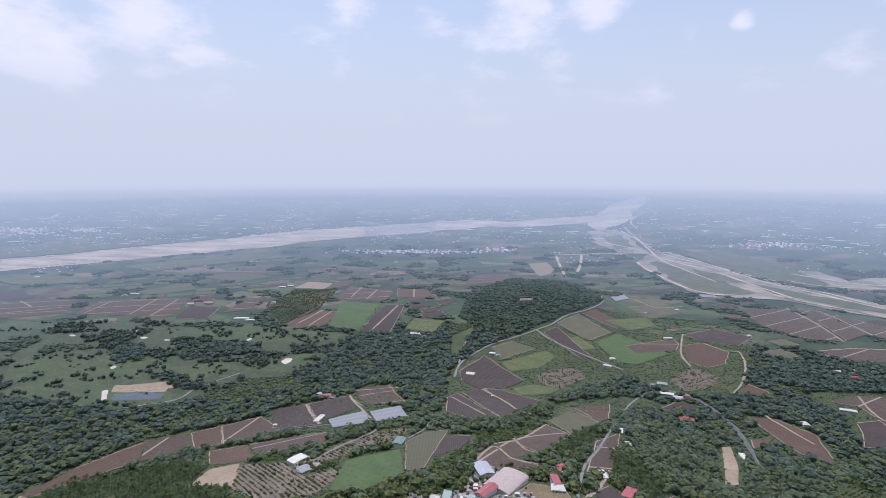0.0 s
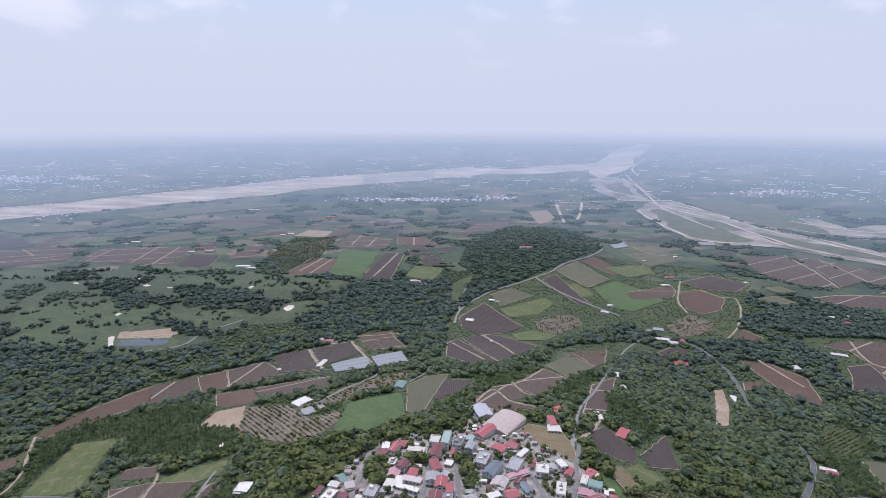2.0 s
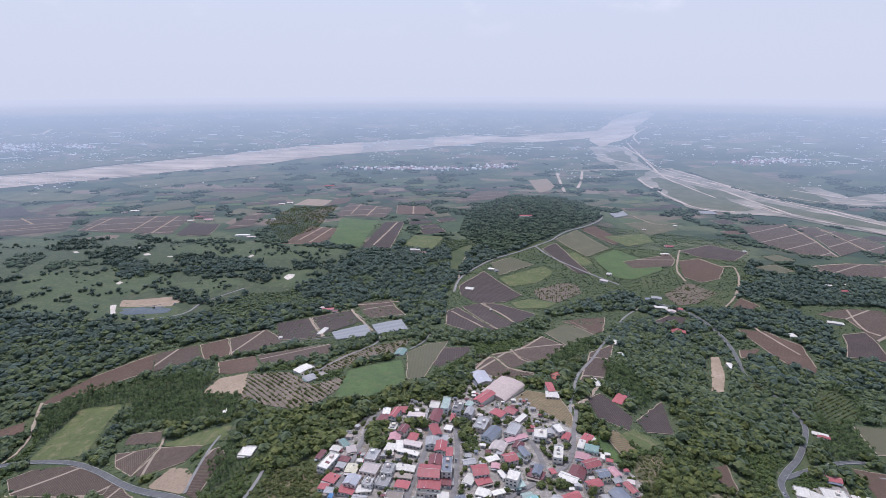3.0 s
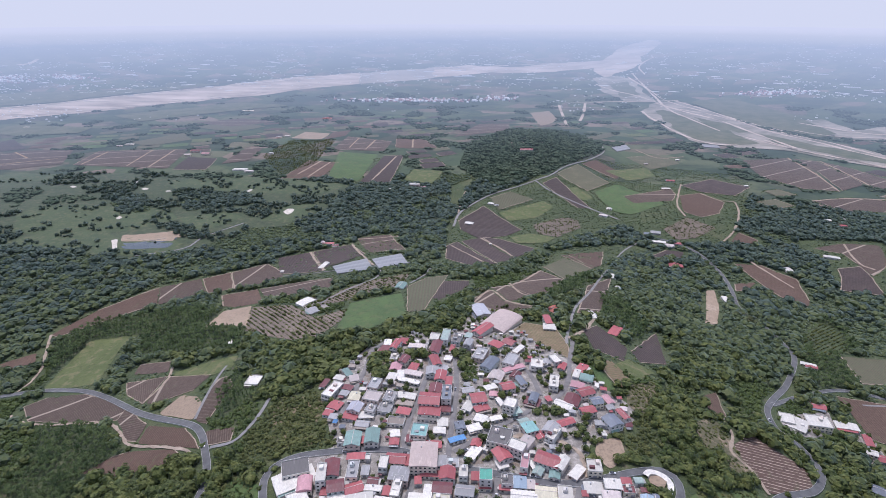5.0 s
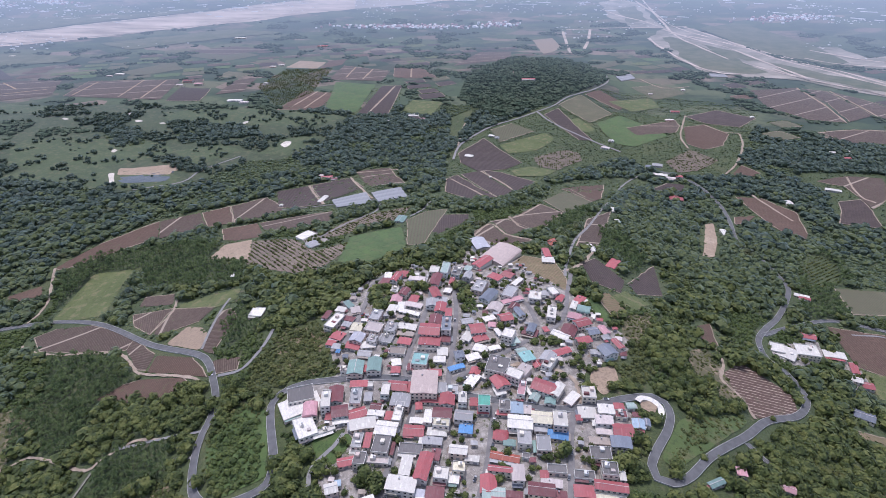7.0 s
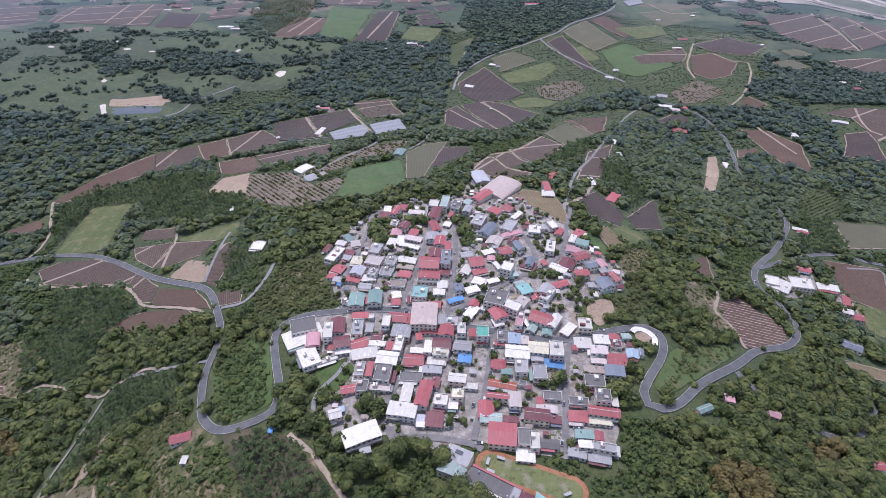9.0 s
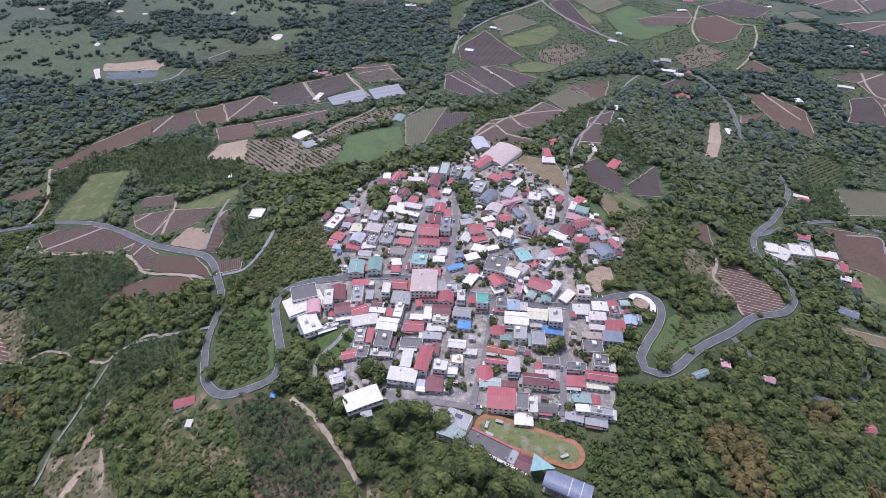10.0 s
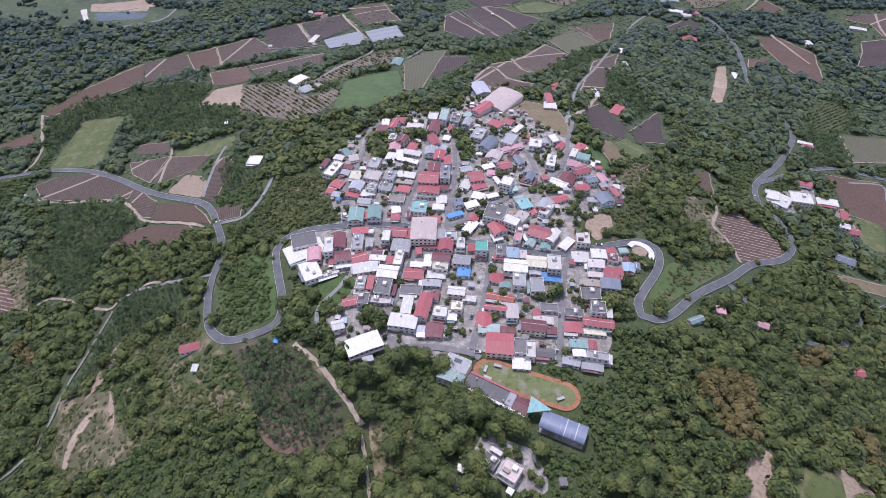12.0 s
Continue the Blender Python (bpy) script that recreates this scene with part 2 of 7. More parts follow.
def film_material():
    k = Mat("greenhouse_film", 0.45, spec=0.5)
    o = k.coords()
    base = k.mix(k.span(k.waves(k.axis(o, "X"), 6.0), 0.8, 0.98, 0, 0.5), (0.25, 0.255, 0.265), (0.19, 0.195, 0.2))
    k.color(k.mix(k.span(k.noise(o, 0.08, 5), 0.4, 0.7, 0, 0.4), base, (0.21, 0.205, 0.2)))
    return k.m


def water_material():
    k = Mat("pond_water", 0.12, spec=0.5)
    k.color(k.ramp(k.noise(k.place(), 0.05, 3), (0.3, (0.05, 0.06, 0.06)), (0.7, (0.08, 0.09, 0.09))))
    k.bump(k.noise(k.place(), 0.8, 3), 0.1, 0.1)
    return k.m


def ground_material():
    k = Mat("ground_land", 0.95).haze_sheen(0.08)
    p = k.place()
    base = k.ramp(k.noise(p, 0.012, 7), (0.3, (0.05, 0.066, 0.024)), (0.52, (0.075, 0.094, 0.034)), (0.72, (0.115, 0.115, 0.05)))
    base = k.mix(k.span(k.noise(p, 0.09, 6), 0.56, 0.74, 0, 0.75), base, (0.16, 0.125, 0.085))
    base = k.mix(k.span(k.noise(p, 0.34, 6, 0.7), 0.42, 0.62, 0, 0.55), base, (0.028, 0.042, 0.018))
    k.color(base)
    k.bump(k.noise(p, 0.7, 6), 0.8, 1.0)
    return k.m


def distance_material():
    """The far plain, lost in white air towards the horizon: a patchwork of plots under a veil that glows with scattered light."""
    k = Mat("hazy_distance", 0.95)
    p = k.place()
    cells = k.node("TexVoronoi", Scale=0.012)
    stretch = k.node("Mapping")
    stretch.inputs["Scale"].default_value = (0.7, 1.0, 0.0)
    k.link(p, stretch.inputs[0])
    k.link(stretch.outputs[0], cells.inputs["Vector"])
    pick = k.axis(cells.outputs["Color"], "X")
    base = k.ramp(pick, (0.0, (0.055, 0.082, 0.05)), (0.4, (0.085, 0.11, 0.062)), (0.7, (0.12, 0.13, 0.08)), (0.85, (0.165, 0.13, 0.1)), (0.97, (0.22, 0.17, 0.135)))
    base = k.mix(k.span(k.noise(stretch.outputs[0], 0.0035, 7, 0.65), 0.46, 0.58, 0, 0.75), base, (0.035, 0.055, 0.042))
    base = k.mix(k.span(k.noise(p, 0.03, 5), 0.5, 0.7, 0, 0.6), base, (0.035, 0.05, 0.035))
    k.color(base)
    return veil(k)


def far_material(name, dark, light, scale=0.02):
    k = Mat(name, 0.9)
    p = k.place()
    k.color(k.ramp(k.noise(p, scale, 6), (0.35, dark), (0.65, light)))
    # the pale glow is painted haze, not the material's own
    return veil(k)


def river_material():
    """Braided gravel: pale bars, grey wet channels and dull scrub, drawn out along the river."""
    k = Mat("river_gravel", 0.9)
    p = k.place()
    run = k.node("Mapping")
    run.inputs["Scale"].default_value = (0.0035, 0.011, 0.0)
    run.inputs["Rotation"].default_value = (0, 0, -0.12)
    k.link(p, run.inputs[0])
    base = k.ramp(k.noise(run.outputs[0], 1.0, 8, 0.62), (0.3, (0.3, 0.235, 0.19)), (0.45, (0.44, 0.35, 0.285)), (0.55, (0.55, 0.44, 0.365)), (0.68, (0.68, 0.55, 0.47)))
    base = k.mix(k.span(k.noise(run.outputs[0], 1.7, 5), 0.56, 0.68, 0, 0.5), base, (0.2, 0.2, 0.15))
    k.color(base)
    # haze painted over the gravel as emission
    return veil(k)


M["yard"], M["film"], M["water"], M["ground"], M["distance"] = yard_material(), film_material(), water_material(), ground_material(), distance_material()
M["gravel"] = river_material()
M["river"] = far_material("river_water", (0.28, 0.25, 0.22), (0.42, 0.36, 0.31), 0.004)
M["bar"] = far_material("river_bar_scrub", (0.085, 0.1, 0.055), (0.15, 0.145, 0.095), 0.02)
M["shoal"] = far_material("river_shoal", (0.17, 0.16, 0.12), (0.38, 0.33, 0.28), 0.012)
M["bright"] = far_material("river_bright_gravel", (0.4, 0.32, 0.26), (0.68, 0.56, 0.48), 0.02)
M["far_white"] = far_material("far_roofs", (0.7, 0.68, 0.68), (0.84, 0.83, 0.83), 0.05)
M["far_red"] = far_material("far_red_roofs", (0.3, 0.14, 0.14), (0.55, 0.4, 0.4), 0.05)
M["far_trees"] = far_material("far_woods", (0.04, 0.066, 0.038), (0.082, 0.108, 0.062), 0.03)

# ------------------------------------------------------------------ land


def smooth(a, b, v):
    u = min(1.0, max(0.0, (v - a) / (b - a)))
    return u * u * (3 - 2 * u)


def terrain(x, y):
    """Height of the land: a ridge that carries the village, low rolling hills, a plain, and far land that climbs towards eye level."""
    r = math.hypot(x, y)
    if r > 2470:
        return 300 - r * (0.024 + 0.146 * (4850 - r) / 2380)
    side = max(0.0, abs(x - 30) - 75) / 260
    ridge = 120 * (1 - smooth(330, 1150, y)) * math.exp(-side * side)
    roll = 11 * math.sin(x / 118 + 0.6) * math.sin(y / 143 + 1.1) * smooth(0.12, 0.8, side) * (1 - smooth(900, 1500, r))
    knoll = 38 * math.exp(-((x - 300) / 190) ** 2 - ((y - 1822) / 260) ** 2)
    return -120 + ridge + roll + knoll * (1 - smooth(2200, 2470, r))


def link_mesh(name, bm, material, parent=None, smooth_faces=False):
    me = bpy.data.meshes.new(name)
    bm.to_mesh(me)
    bm.free()
    if smooth_faces:
        me.polygons.foreach_set("use_smooth", [True] * len(me.polygons))
    if material:
        me.materials.append(material)
    ob = new(name, me)
    ob.parent = parent
    return ob


def part(name, bm, material, parent, label="", smooth_faces=False):
    ob = link_mesh(name, bm, material, parent, smooth_faces)
    return tagged(ob, label) if label else ob


def raw_mesh(name, verts, faces, material):
    me = bpy.data.meshes.new(name)
    nv, nf = len(verts), len(faces)
    me.vertices.add(nv)
    me.vertices.foreach_set("co", np.asarray(verts, dtype=np.float32).ravel())
    me.loops.add(nf * 3)
    me.loops.foreach_set("vertex_index", np.asarray(faces, dtype=np.int32).ravel())
    me.polygons.add(nf)
    me.polygons.foreach_set("loop_start", np.arange(0, nf * 3, 3, dtype=np.int32))
    me.materials.append(material)
    me.update()
    me.validate()
    return me


def ring_sheet(name, radii, steps, material, label, category):
    """A round sheet of land about the camera's foot."""
    verts, faces = [], []
    for r in radii:
        for i in range(steps):
            a = 2 * math.pi * i / steps
            x, y = r * math.sin(a), r * math.cos(a)
            verts.append((x, y, terrain(x, y)))
    for j in range(len(radii) - 1):
        for i in range(steps):
            q = (i + 1) % steps
            a, b, c, d = j * steps + i, j * steps + q, (j + 1) * steps + q, (j + 1) * steps + i
            faces += [(a, c, b), (a, d, c)]
    me = raw_mesh(name, verts, faces, material)
    me.polygons.foreach_set("use_smooth", [True] * len(me.polygons))
    return tagged(new(name, me), label, category, kind="structure")


near_rings = [0.02, 2.0]
while near_rings[-1] < 1500:
    near_rings.append(min(1500.0, near_rings[-1] + max(4.0, near_rings[-1] * 0.015)))
ring_sheet("ground", near_rings, 360, M["ground"], "green hilly land with dark scrub and bare soil patches", "ground")
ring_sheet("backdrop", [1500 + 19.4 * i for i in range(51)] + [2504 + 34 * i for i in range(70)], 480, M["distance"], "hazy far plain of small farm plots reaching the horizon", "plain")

COVER = np.zeros((1300, 900), dtype=np.int8)         # 4 m cells: x from -2600, y from -200
KINDS = {"field": 1, "orchard": 2, "scrub": 3, "lawn": 4, "yard": 5, "road": 6, "palm": 7, "wood": 0, "built": 8, "bush": 9, "rust": 10, "verge": 11, "thicket": 12, "dense": 14, "dry": 15}


def stamp(points, code):
    P = np.array(points)
    lo = np.floor((P.min(0) - (-2600, -200)) / 4).astype(int)
    hi = np.ceil((P.max(0) - (-2600, -200)) / 4).astype(int) + 1
    lo, hi = np.clip(lo, 0, (1300, 900)), np.clip(hi, 0, (1300, 900))
    if (hi <= lo).any():
        return
    gx, gy = np.meshgrid(-2600 + 4 * (np.arange(lo[0], hi[0]) + 0.5), -200 + 4 * (np.arange(lo[1], hi[1]) + 0.5), indexing="ij")
    inside = np.zeros(gx.shape, bool)
    for (x1, y1), (x2, y2) in zip(P, np.roll(P, -1, 0)):
        if y1 != y2:
            inside ^= ((y1 > gy) != (y2 > gy)) & (gx < (x2 - x1) * (gy - y1) / (y2 - y1) + x1)
    COVER[lo[0]:hi[0], lo[1]:hi[1]][inside] = code


def cover(x, y):
    i, j = int((x + 2600) // 4), int((y + 200) // 4)
    return int(COVER[i, j]) if 0 <= i < 1300 and 0 <= j < 900 else 0


FIELD_WORDS = {
    "red_soil": ("bare reddish brown ploughed field on the slope", "field"),
    "soil_rows": ("brown pineapple field with pale rows and paths", "field"),
    "dark_soil": ("dark brown freshly tilled field", "field"),
    "tan_rows": ("tan dry field with planted rows", "field"),
    "terrace_rows": ("brown terraced field with pale stepped rows", "field"),
    "dry_rows": ("dull green and tan field of dry rows", "field"),
    "sand": ("bare pale sandy clearing", "clearing"),
    "orchard_soil": ("grey brown orchard soil under small round trees", "orchard"),
    "bunker": ("white sand bunker on the golf course", "bunker"),
    "scrub": ("rough dry grass slope with low shrubs", "grass"),
    "meadow": ("yellow-green grass meadow", "grass"),
    "lush": ("bright green lush field", "field"),
    "rough": ("rough golf course grass between scattered trees", "lawn"),
    "lush_scrub": ("overgrown green slope of grass and low shrubs", "grass"),
    "dry_scrub": ("dry tan scrubland with bare soil and low bushes", "scrubland"),
    "bare_soil": ("bare reddish soil between rows of palms", "clearing"),
    "plantation_soil": ("brown weedy soil under rows of palms", "plantation"),
    "lawn": ("mown golf course fairway grass", "lawn"),
    "yard": ("grey concrete yards between the houses", "pavement"),
    "film": ("grey-white greenhouse film over a crop", "greenhouse"),
    "water": ("still dark pond on the golf course", "pond"),
}
laid = [0]


def greenhouse(points):
    """A low film house of three long arched bays, its eaves following the slope."""
    p = [Vector(q) for q in points]
    c = sum(p, Vector((0, 0))) / 4
    base = terrain(*c)
    root = tagged(new("greenhouse"), "low greenhouse of grey-white film over a crop", "greenhouse", "greenhouses of the fields")
    root.matrix_basis = Matrix.Translation((c.x, c.y, base))
    nu, nv = 10, 18

    def sheet(lift, arch):
        rows = []
        for i in range(nu + 1):
            row = []
            for j in range(nv + 1):
                u, v = i / nu, j / nv
                q = p[0].lerp(p[1], u).lerp(p[3].lerp(p[2], u), v)
                row.append(bm.verts.new((q.x - c.x, q.y - c.y, terrain(*q) - base + lift + arch * abs(math.sin(3 * math.pi * v)) ** 0.7)))
            rows.append(row)
        return rows

    bm = bmesh.new()
    top = sheet(1.9, 1.1)
    for a, b in zip(top, top[1:]):
        for j in range(nv):
            bm.faces.new((a[j], b[j], b[j + 1], a[j + 1]))
    part("roof", bm, M["film"], root, smooth_faces=True)
    for k in range(4):
        bm = bmesh.new()
        line = [p[k].lerp(p[(k + 1) % 4], i / nu) for i in range(nu + 1)]
        hi = [bm.verts.new((q.x - c.x, q.y - c.y, terrain(*q) - base + 1.95)) for q in line]
        lo = [bm.verts.new((v.co.x, v.co.y, v.co.z - 3.0)) for v in hi]
        for i in range(nu):
            bm.faces.new((hi[i], hi[i + 1], lo[i + 1], lo[i]))
        part("wall", bm, M["film"], root)
    stamp(points, 1)
    return root


def edge_paths(points, parent, half, up):
    """Worn pale footpaths along some sides of a plot."""
    r = random.Random(int(abs(points[0][0]) * 10))
    inv = parent.matrix_basis.inverted()
    for a, b in zip(points, points[1:] + points[:1]):
        a, b = Vector(a), Vector(b)
        if r.random() < 0.4 or (b - a).length < 8:
            continue
        n = max(2, int((b - a).length / 6))
        line = [sway(a.lerp(b, i / n), a.length) for i in range(n + 1)]
        bm = ribbon(line, (-half, half), (up, up), 0.8)
        bmesh.ops.transform(bm, matrix=inv, verts=bm.verts)
        link_mesh("path", bm, M["dirt"], parent)


def sway(p, far):
    """Shifts a point of a plot's edge a little, so that no edge is ruler-straight."""
    k, a = (0.06, 1.1) if far < 900 else (0.02, 3.0)
    return Vector((p[0] + a * noise.noise((p[0] * k, p[1] * k, 8.0)) + 0.5 * a * noise.noise((p[0] * k * 3, p[1] * k * 3, 4.0)),
                   p[1] + a * noise.noise((p[0] * k, p[1] * k, 17.0)) + 0.5 * a * noise.noise((p[0] * k * 3, p[1] * k * 3, 13.0))))


def worn_outline(points, far):
    """The outline of a plot with its corners rounded and its edges uneven."""
    P, out = [Vector(p) for p in points], []
    n = len(P)
    step, cut = (6.0, 4.0) if far < 900 else (24.0, 7.0)
    for i in range(n):
        a, b, c = P[i - 1], P[i], P[(i + 1) % n]
        ka, kc = min(0.3, cut / max(1.0, (b - a).length)), min(0.3, cut / max(1.0, (c - b).length))
        s, e = b.lerp(a, ka), b.lerp(c, kc)
        out += [s, (s + e) * 0.25 + b * 0.5, e]
        stop = c.lerp(b, min(0.3, cut / max(1.0, (c - b).length)))
        m = int((stop - e).length / step)
        out += [e.lerp(stop, j / m) for j in range(1, m)]
    return [tuple(sway(p, far)) for p in out]


def field(kind, turn, *points, lift=0.0):
    """A plot of land draped over the terrain; its rows run along its own y axis."""
    if kind == "film":
        return greenhouse(points)
    laid[0] += 1
    c = Vector((sum(p[0] for p in points) / len(points), sum(p[1] for p in points) / len(points)))
    far = c.length
    step = 15 if far < 1000 else 60
    up = (0.25 if kind == "yard" else 0.4 + 0.012 * (laid[0] % 12)) + (0.5 if far > 800 else 0) + lift - (0.3 if kind == "rough" else 0)
    bm = bmesh.new()
    edge = points if len(points) > 40 else worn_outline(points, far)
    bm.faces.new([bm.verts.new((x, y, 0)) for x, y in edge])
    xs, ys = [p[0] for p in points], [p[1] for p in points]
    for lo, hi, ax in ((min(xs), max(xs), 0), (min(ys), max(ys), 1)):
        v = math.ceil((lo + 1) / step) * step
        while v < hi - 1:
            co, no = [0, 0, 0], [0, 0, 0]
            co[ax], no[ax] = v, 1
            bmesh.ops.bisect_plane(bm, geom=bm.verts[:] + bm.edges[:] + bm.faces[:], plane_co=co, plane_no=no)
            v += step
    bmesh.ops.triangulate(bm, faces=bm.faces[:])
    a = radians(turn)
    base = terrain(c.x, c.y)
    for v in bm.verts:
        x, y = v.co.x, v.co.y
        z = terrain(x, y) + up - base
        dx, dy = x - c.x, y - c.y
        v.co = (dx * math.cos(a) + dy * math.sin(a), -dx * math.sin(a) + dy * math.cos(a), z)
    bmesh.ops.recalc_face_normals(bm, faces=bm.faces[:])
    if sum(f.normal.z for f in bm.faces) < 0:
        bmesh.ops.reverse_faces(bm, faces=bm.faces[:])
    label, category = FIELD_WORDS[kind]
    name = {"yard": "pavement", "water": "water", "film": "greenhouse"}.get(kind, category)
    ob = link_mesh(name, bm, M[kind])
    ob.matrix_basis = Matrix.Translation((c.x, c.y, base)) @ Matrix.Rotation(a, 4, "Z")
    tagged(ob, label, category, kind="structure")
    if kind in ("soil_rows", "red_soil", "dark_soil", "tan_rows", "dry_rows") and far < 2000:
        edge_paths(points, ob, 0.45 if far < 700 else 0.75, up + 0.12)
    code = {"orchard_soil": 2, "scrub": 3, "dry_scrub": 15, "lush_scrub": 15, "rough": 4, "lawn": 13, "yard": 5}.get(kind, 1)
    stamp(points, code)
    return ob


def glide(points, step=5.0):
    """Points along a smooth curve through the given ones."""
    P = [Vector(p) for p in points]
    P = [2 * P[0] - P[1]] + P + [2 * P[-1] - P[-2]]
    out = []
    for a, b, c, d in zip(P, P[1:], P[2:], P[3:]):
        n = max(1, int((c - b).length / step))
        for i in range(n):
            u = i / n
            out.append(0.5 * (2 * b + (c - a) * u + (2 * a - 5 * b + 4 * c - d) * u * u + (3 * b - a - 3 * c + d) * u ** 3))
    return out + [P[-2]]


def ribbon(line, offs, ups, ragged=0.0):
    """A draped strip with the given profile across it and, where ragged, worn edges."""
    bm = bmesh.new()
    rows = []
    for i, p in enumerate(line):
        t = (line[min(i + 1, len(line) - 1)] - line[max(i - 1, 0)]).normalized()
        n = Vector((t.y, -t.x))
        wear = [1 + ragged * noise.noise((p.x * 0.21, p.y * 0.21, 3.0 + (o > 0))) for o in offs]
        rows.append([bm.verts.new(((p + n * o * k).x, (p + n * o * k).y, terrain(*(p + n * o * k)) + u)) for o, u, k in zip(offs, ups, wear)])
    for r, s in zip(rows, rows[1:]):
        for i in range(len(offs) - 1):
            bm.faces.new((r[i], r[i + 1], s[i + 1], s[i]))
    return bm


ROAD_WORDS = {
    "asphalt": "winding grey asphalt hill road with pale edge walls", "street": "narrow pale concrete lane", "lane": "narrow grey asphalt village street",
    "dirt": "pale dirt track between fields", "canal": "weathered concrete channel running down the slope",
}


def road(kind, width, *points):
    laid[0] += 1
    line = glide(points, 2.5 if kind == "dirt" and Vector(points[0]).length < 500 else 5.0 if Vector(points[0]).length < 900 else 15.0)
    h, up = width / 2, 0.75 + 0.01 * (laid[0] % 9) + (0.6 if Vector(points[0]).length > 900 else 0)
    ob = link_mesh("road", ribbon(line, (-h, -h * 0.4, h * 0.4, h), (up, up + 0.04, up + 0.04, up), 0.9 if kind == "dirt" else 0.0), M[kind])
    tagged(ob, ROAD_WORDS[kind], "channel" if kind == "canal" else "road", kind="structure")
    if kind in ("asphalt", "canal"):
        for s in (-1, 1):
            o = [s * (h - 0.02), s * (h - 0.02), s * (h + 0.22), s * (h + 0.22)]
            link_mesh("kerb", ribbon(line, sorted(o), (up - 0.5, up + 0.35, up + 0.35, up - 0.9)), M["canal" if kind == "canal" else "kerb"], ob)
    for p in line:
        side = (4.0 if kind == "canal" else 4.8 - 1.4 * smooth(400, 600, p.length) if width > 5 else 1.2 + 0.8 * smooth(420, 700, p.length))
        for dx in (-side, 0, side):
            for dy in ((-side - 3.0, -side, 0, side) if width > 5 else (-side, 0, side)):
                a, b = int((p.x + dx + 2600) // 4), int((p.y + dy + 200) // 4)
                if 0 <= a < 1300 and 0 <= b < 900:
                    COVER[a, b] = 6
    return ob


def grove(kind, *points):
    stamp(points, KINDS[kind])


# ------------------------------------------------------------------ fields, lanes and groves
field("soil_rows", 20, (-476, 515), (-454, 527), (-407, 520), (-360.6, 493), (-322.4, 462), (-322.2, 445), (-377.5, 462), (-448, 484))
field("soil_rows", 60, (-322.4, 462), (-277.7, 420), (-275.9, 396.9), (-289.9, 403), (-322.2, 445))
field("red_soil", 0, (-274.6, 417), (-227.9, 393.5), (-209.8, 373.0), (-201.5, 359.3), (-229.7, 373.3), (-272.8, 392.7))
field("red_soil", 0, (-317.8, 374.4), (-294.2, 384.4), (-275.8, 384.7), (-225.0, 367.8), (-215.3, 355.9), (-225.9, 346.2), (-276.8, 358.1))
field("sand", 0, (-272.7, 432), (-258.8, 454), (-238.8, 444), (-224.9, 426), (-225.1, 403))
field("soil_rows", 70, (-221.8, 401), (-227.0, 465), (-215.2, 467), (-202.0, 449), (-206.9, 391.0))
field("soil_rows", 30, (-355.6, 521), (-299.9, 508), (-304.9, 462), (-338.9, 492))
field("soil_rows", 100, (-298.8, 506), (-238.5, 480), (-247.3, 458), (-288.3, 454), (-300.8, 461))
field("meadow", 0, (-475, 549), (-480, 655), (-412, 657), (-420, 620), (-401, 538), (-454, 541))
field("meadow", 0, (-294.6, 513), (-219.1, 511), (-217.6, 485), (-234.3, 477), (-291.7, 505))
field("red_soil", 0, (-576, 612), (-542, 634), (-528, 611), (-559, 597))
field("soil_rows", 0, (-360.4, 562), (-315.9, 548), (-304.6, 520), (-356.3, 538))
field("red_soil", 0, (-550, 677), (-517, 738), (-457, 810), (-435, 752), (-488, 708), (-536, 671))
field("soil_rows", 80, (-456, 810), (-405, 843), (-371.2, 784), (-432, 749))
field("red_soil", 0, (-401, 843), (-364.8, 872), (-331.3, 792), (-368.5, 783))
field("soil_rows", 80, (-362.0, 871), (-312.2, 911), (-268.8, 857), (-260.5, 817), (-329.5, 792))
field("red_soil", 0, (-340.1, 766), (-286.6, 774), (-252.2, 695), (-294.3, 699), (-317.8, 714))
field("soil_rows", 10, (-283.6, 774), (-215.8, 778), (-167.6, 770), (-160.7, 709), (-199.3, 706), (-258.7, 723))
field("sand", 0, (-312.5, 637), (-307.4, 690), (-266.2, 688), (-239.7, 597))
field("orchard_soil", 35, (-262.5, 680), (-197.8, 650), (-154.7, 584), (-113.3, 599), (-112.6, 571), (-133.4, 523), (-157.3, 518), (-235.0, 574))
field("orchard_soil", 35, (-163.9, 630), (-135.3, 697), (-48.3, 758), (-55.6, 685), (-100.3, 657), (-125.6, 634))
field("lush", 0, (-116.7, 535), (-116.4, 619), (-53.1, 647), (-42.2, 564), (-83.9, 520))
field("dry_rows", 0, (-47.9, 680), (-23.5, 727), (7.3, 742), (-22.9, 574), (-41.4, 574))
field("dark_soil", 0, (-21.5, 647), (-8.0, 707), (37.4, 712), (34.5, 679), (-7.3, 614))
field("soil_rows", 60, (39.0, 623), (62.6, 666), (75.5, 613), (107.0, 588), (69.7, 573), (42.3, 597))
field("soil_rows", 60, (66.1, 674), (87.7, 686), (115.6, 635), (83.5, 613))
field("soil_rows", 30, (91.4, 686), (150.6, 779), (174.7, 733), (127.7, 637), (110.7, 640))
field("dry_rows", 40, (158.7, 804), (218.0, 888), (234.3, 844), (251.7, 834), (177.1, 736))
field("red_soil", 0, (203.8, 885), (290.6, 936), (263.3, 845), (239.1, 819))
field("tan_rows", 40, (73.4, 516), (90.9, 538), (122.2, 524), (125.4, 477), (120.4, 451), (105.6, 475))
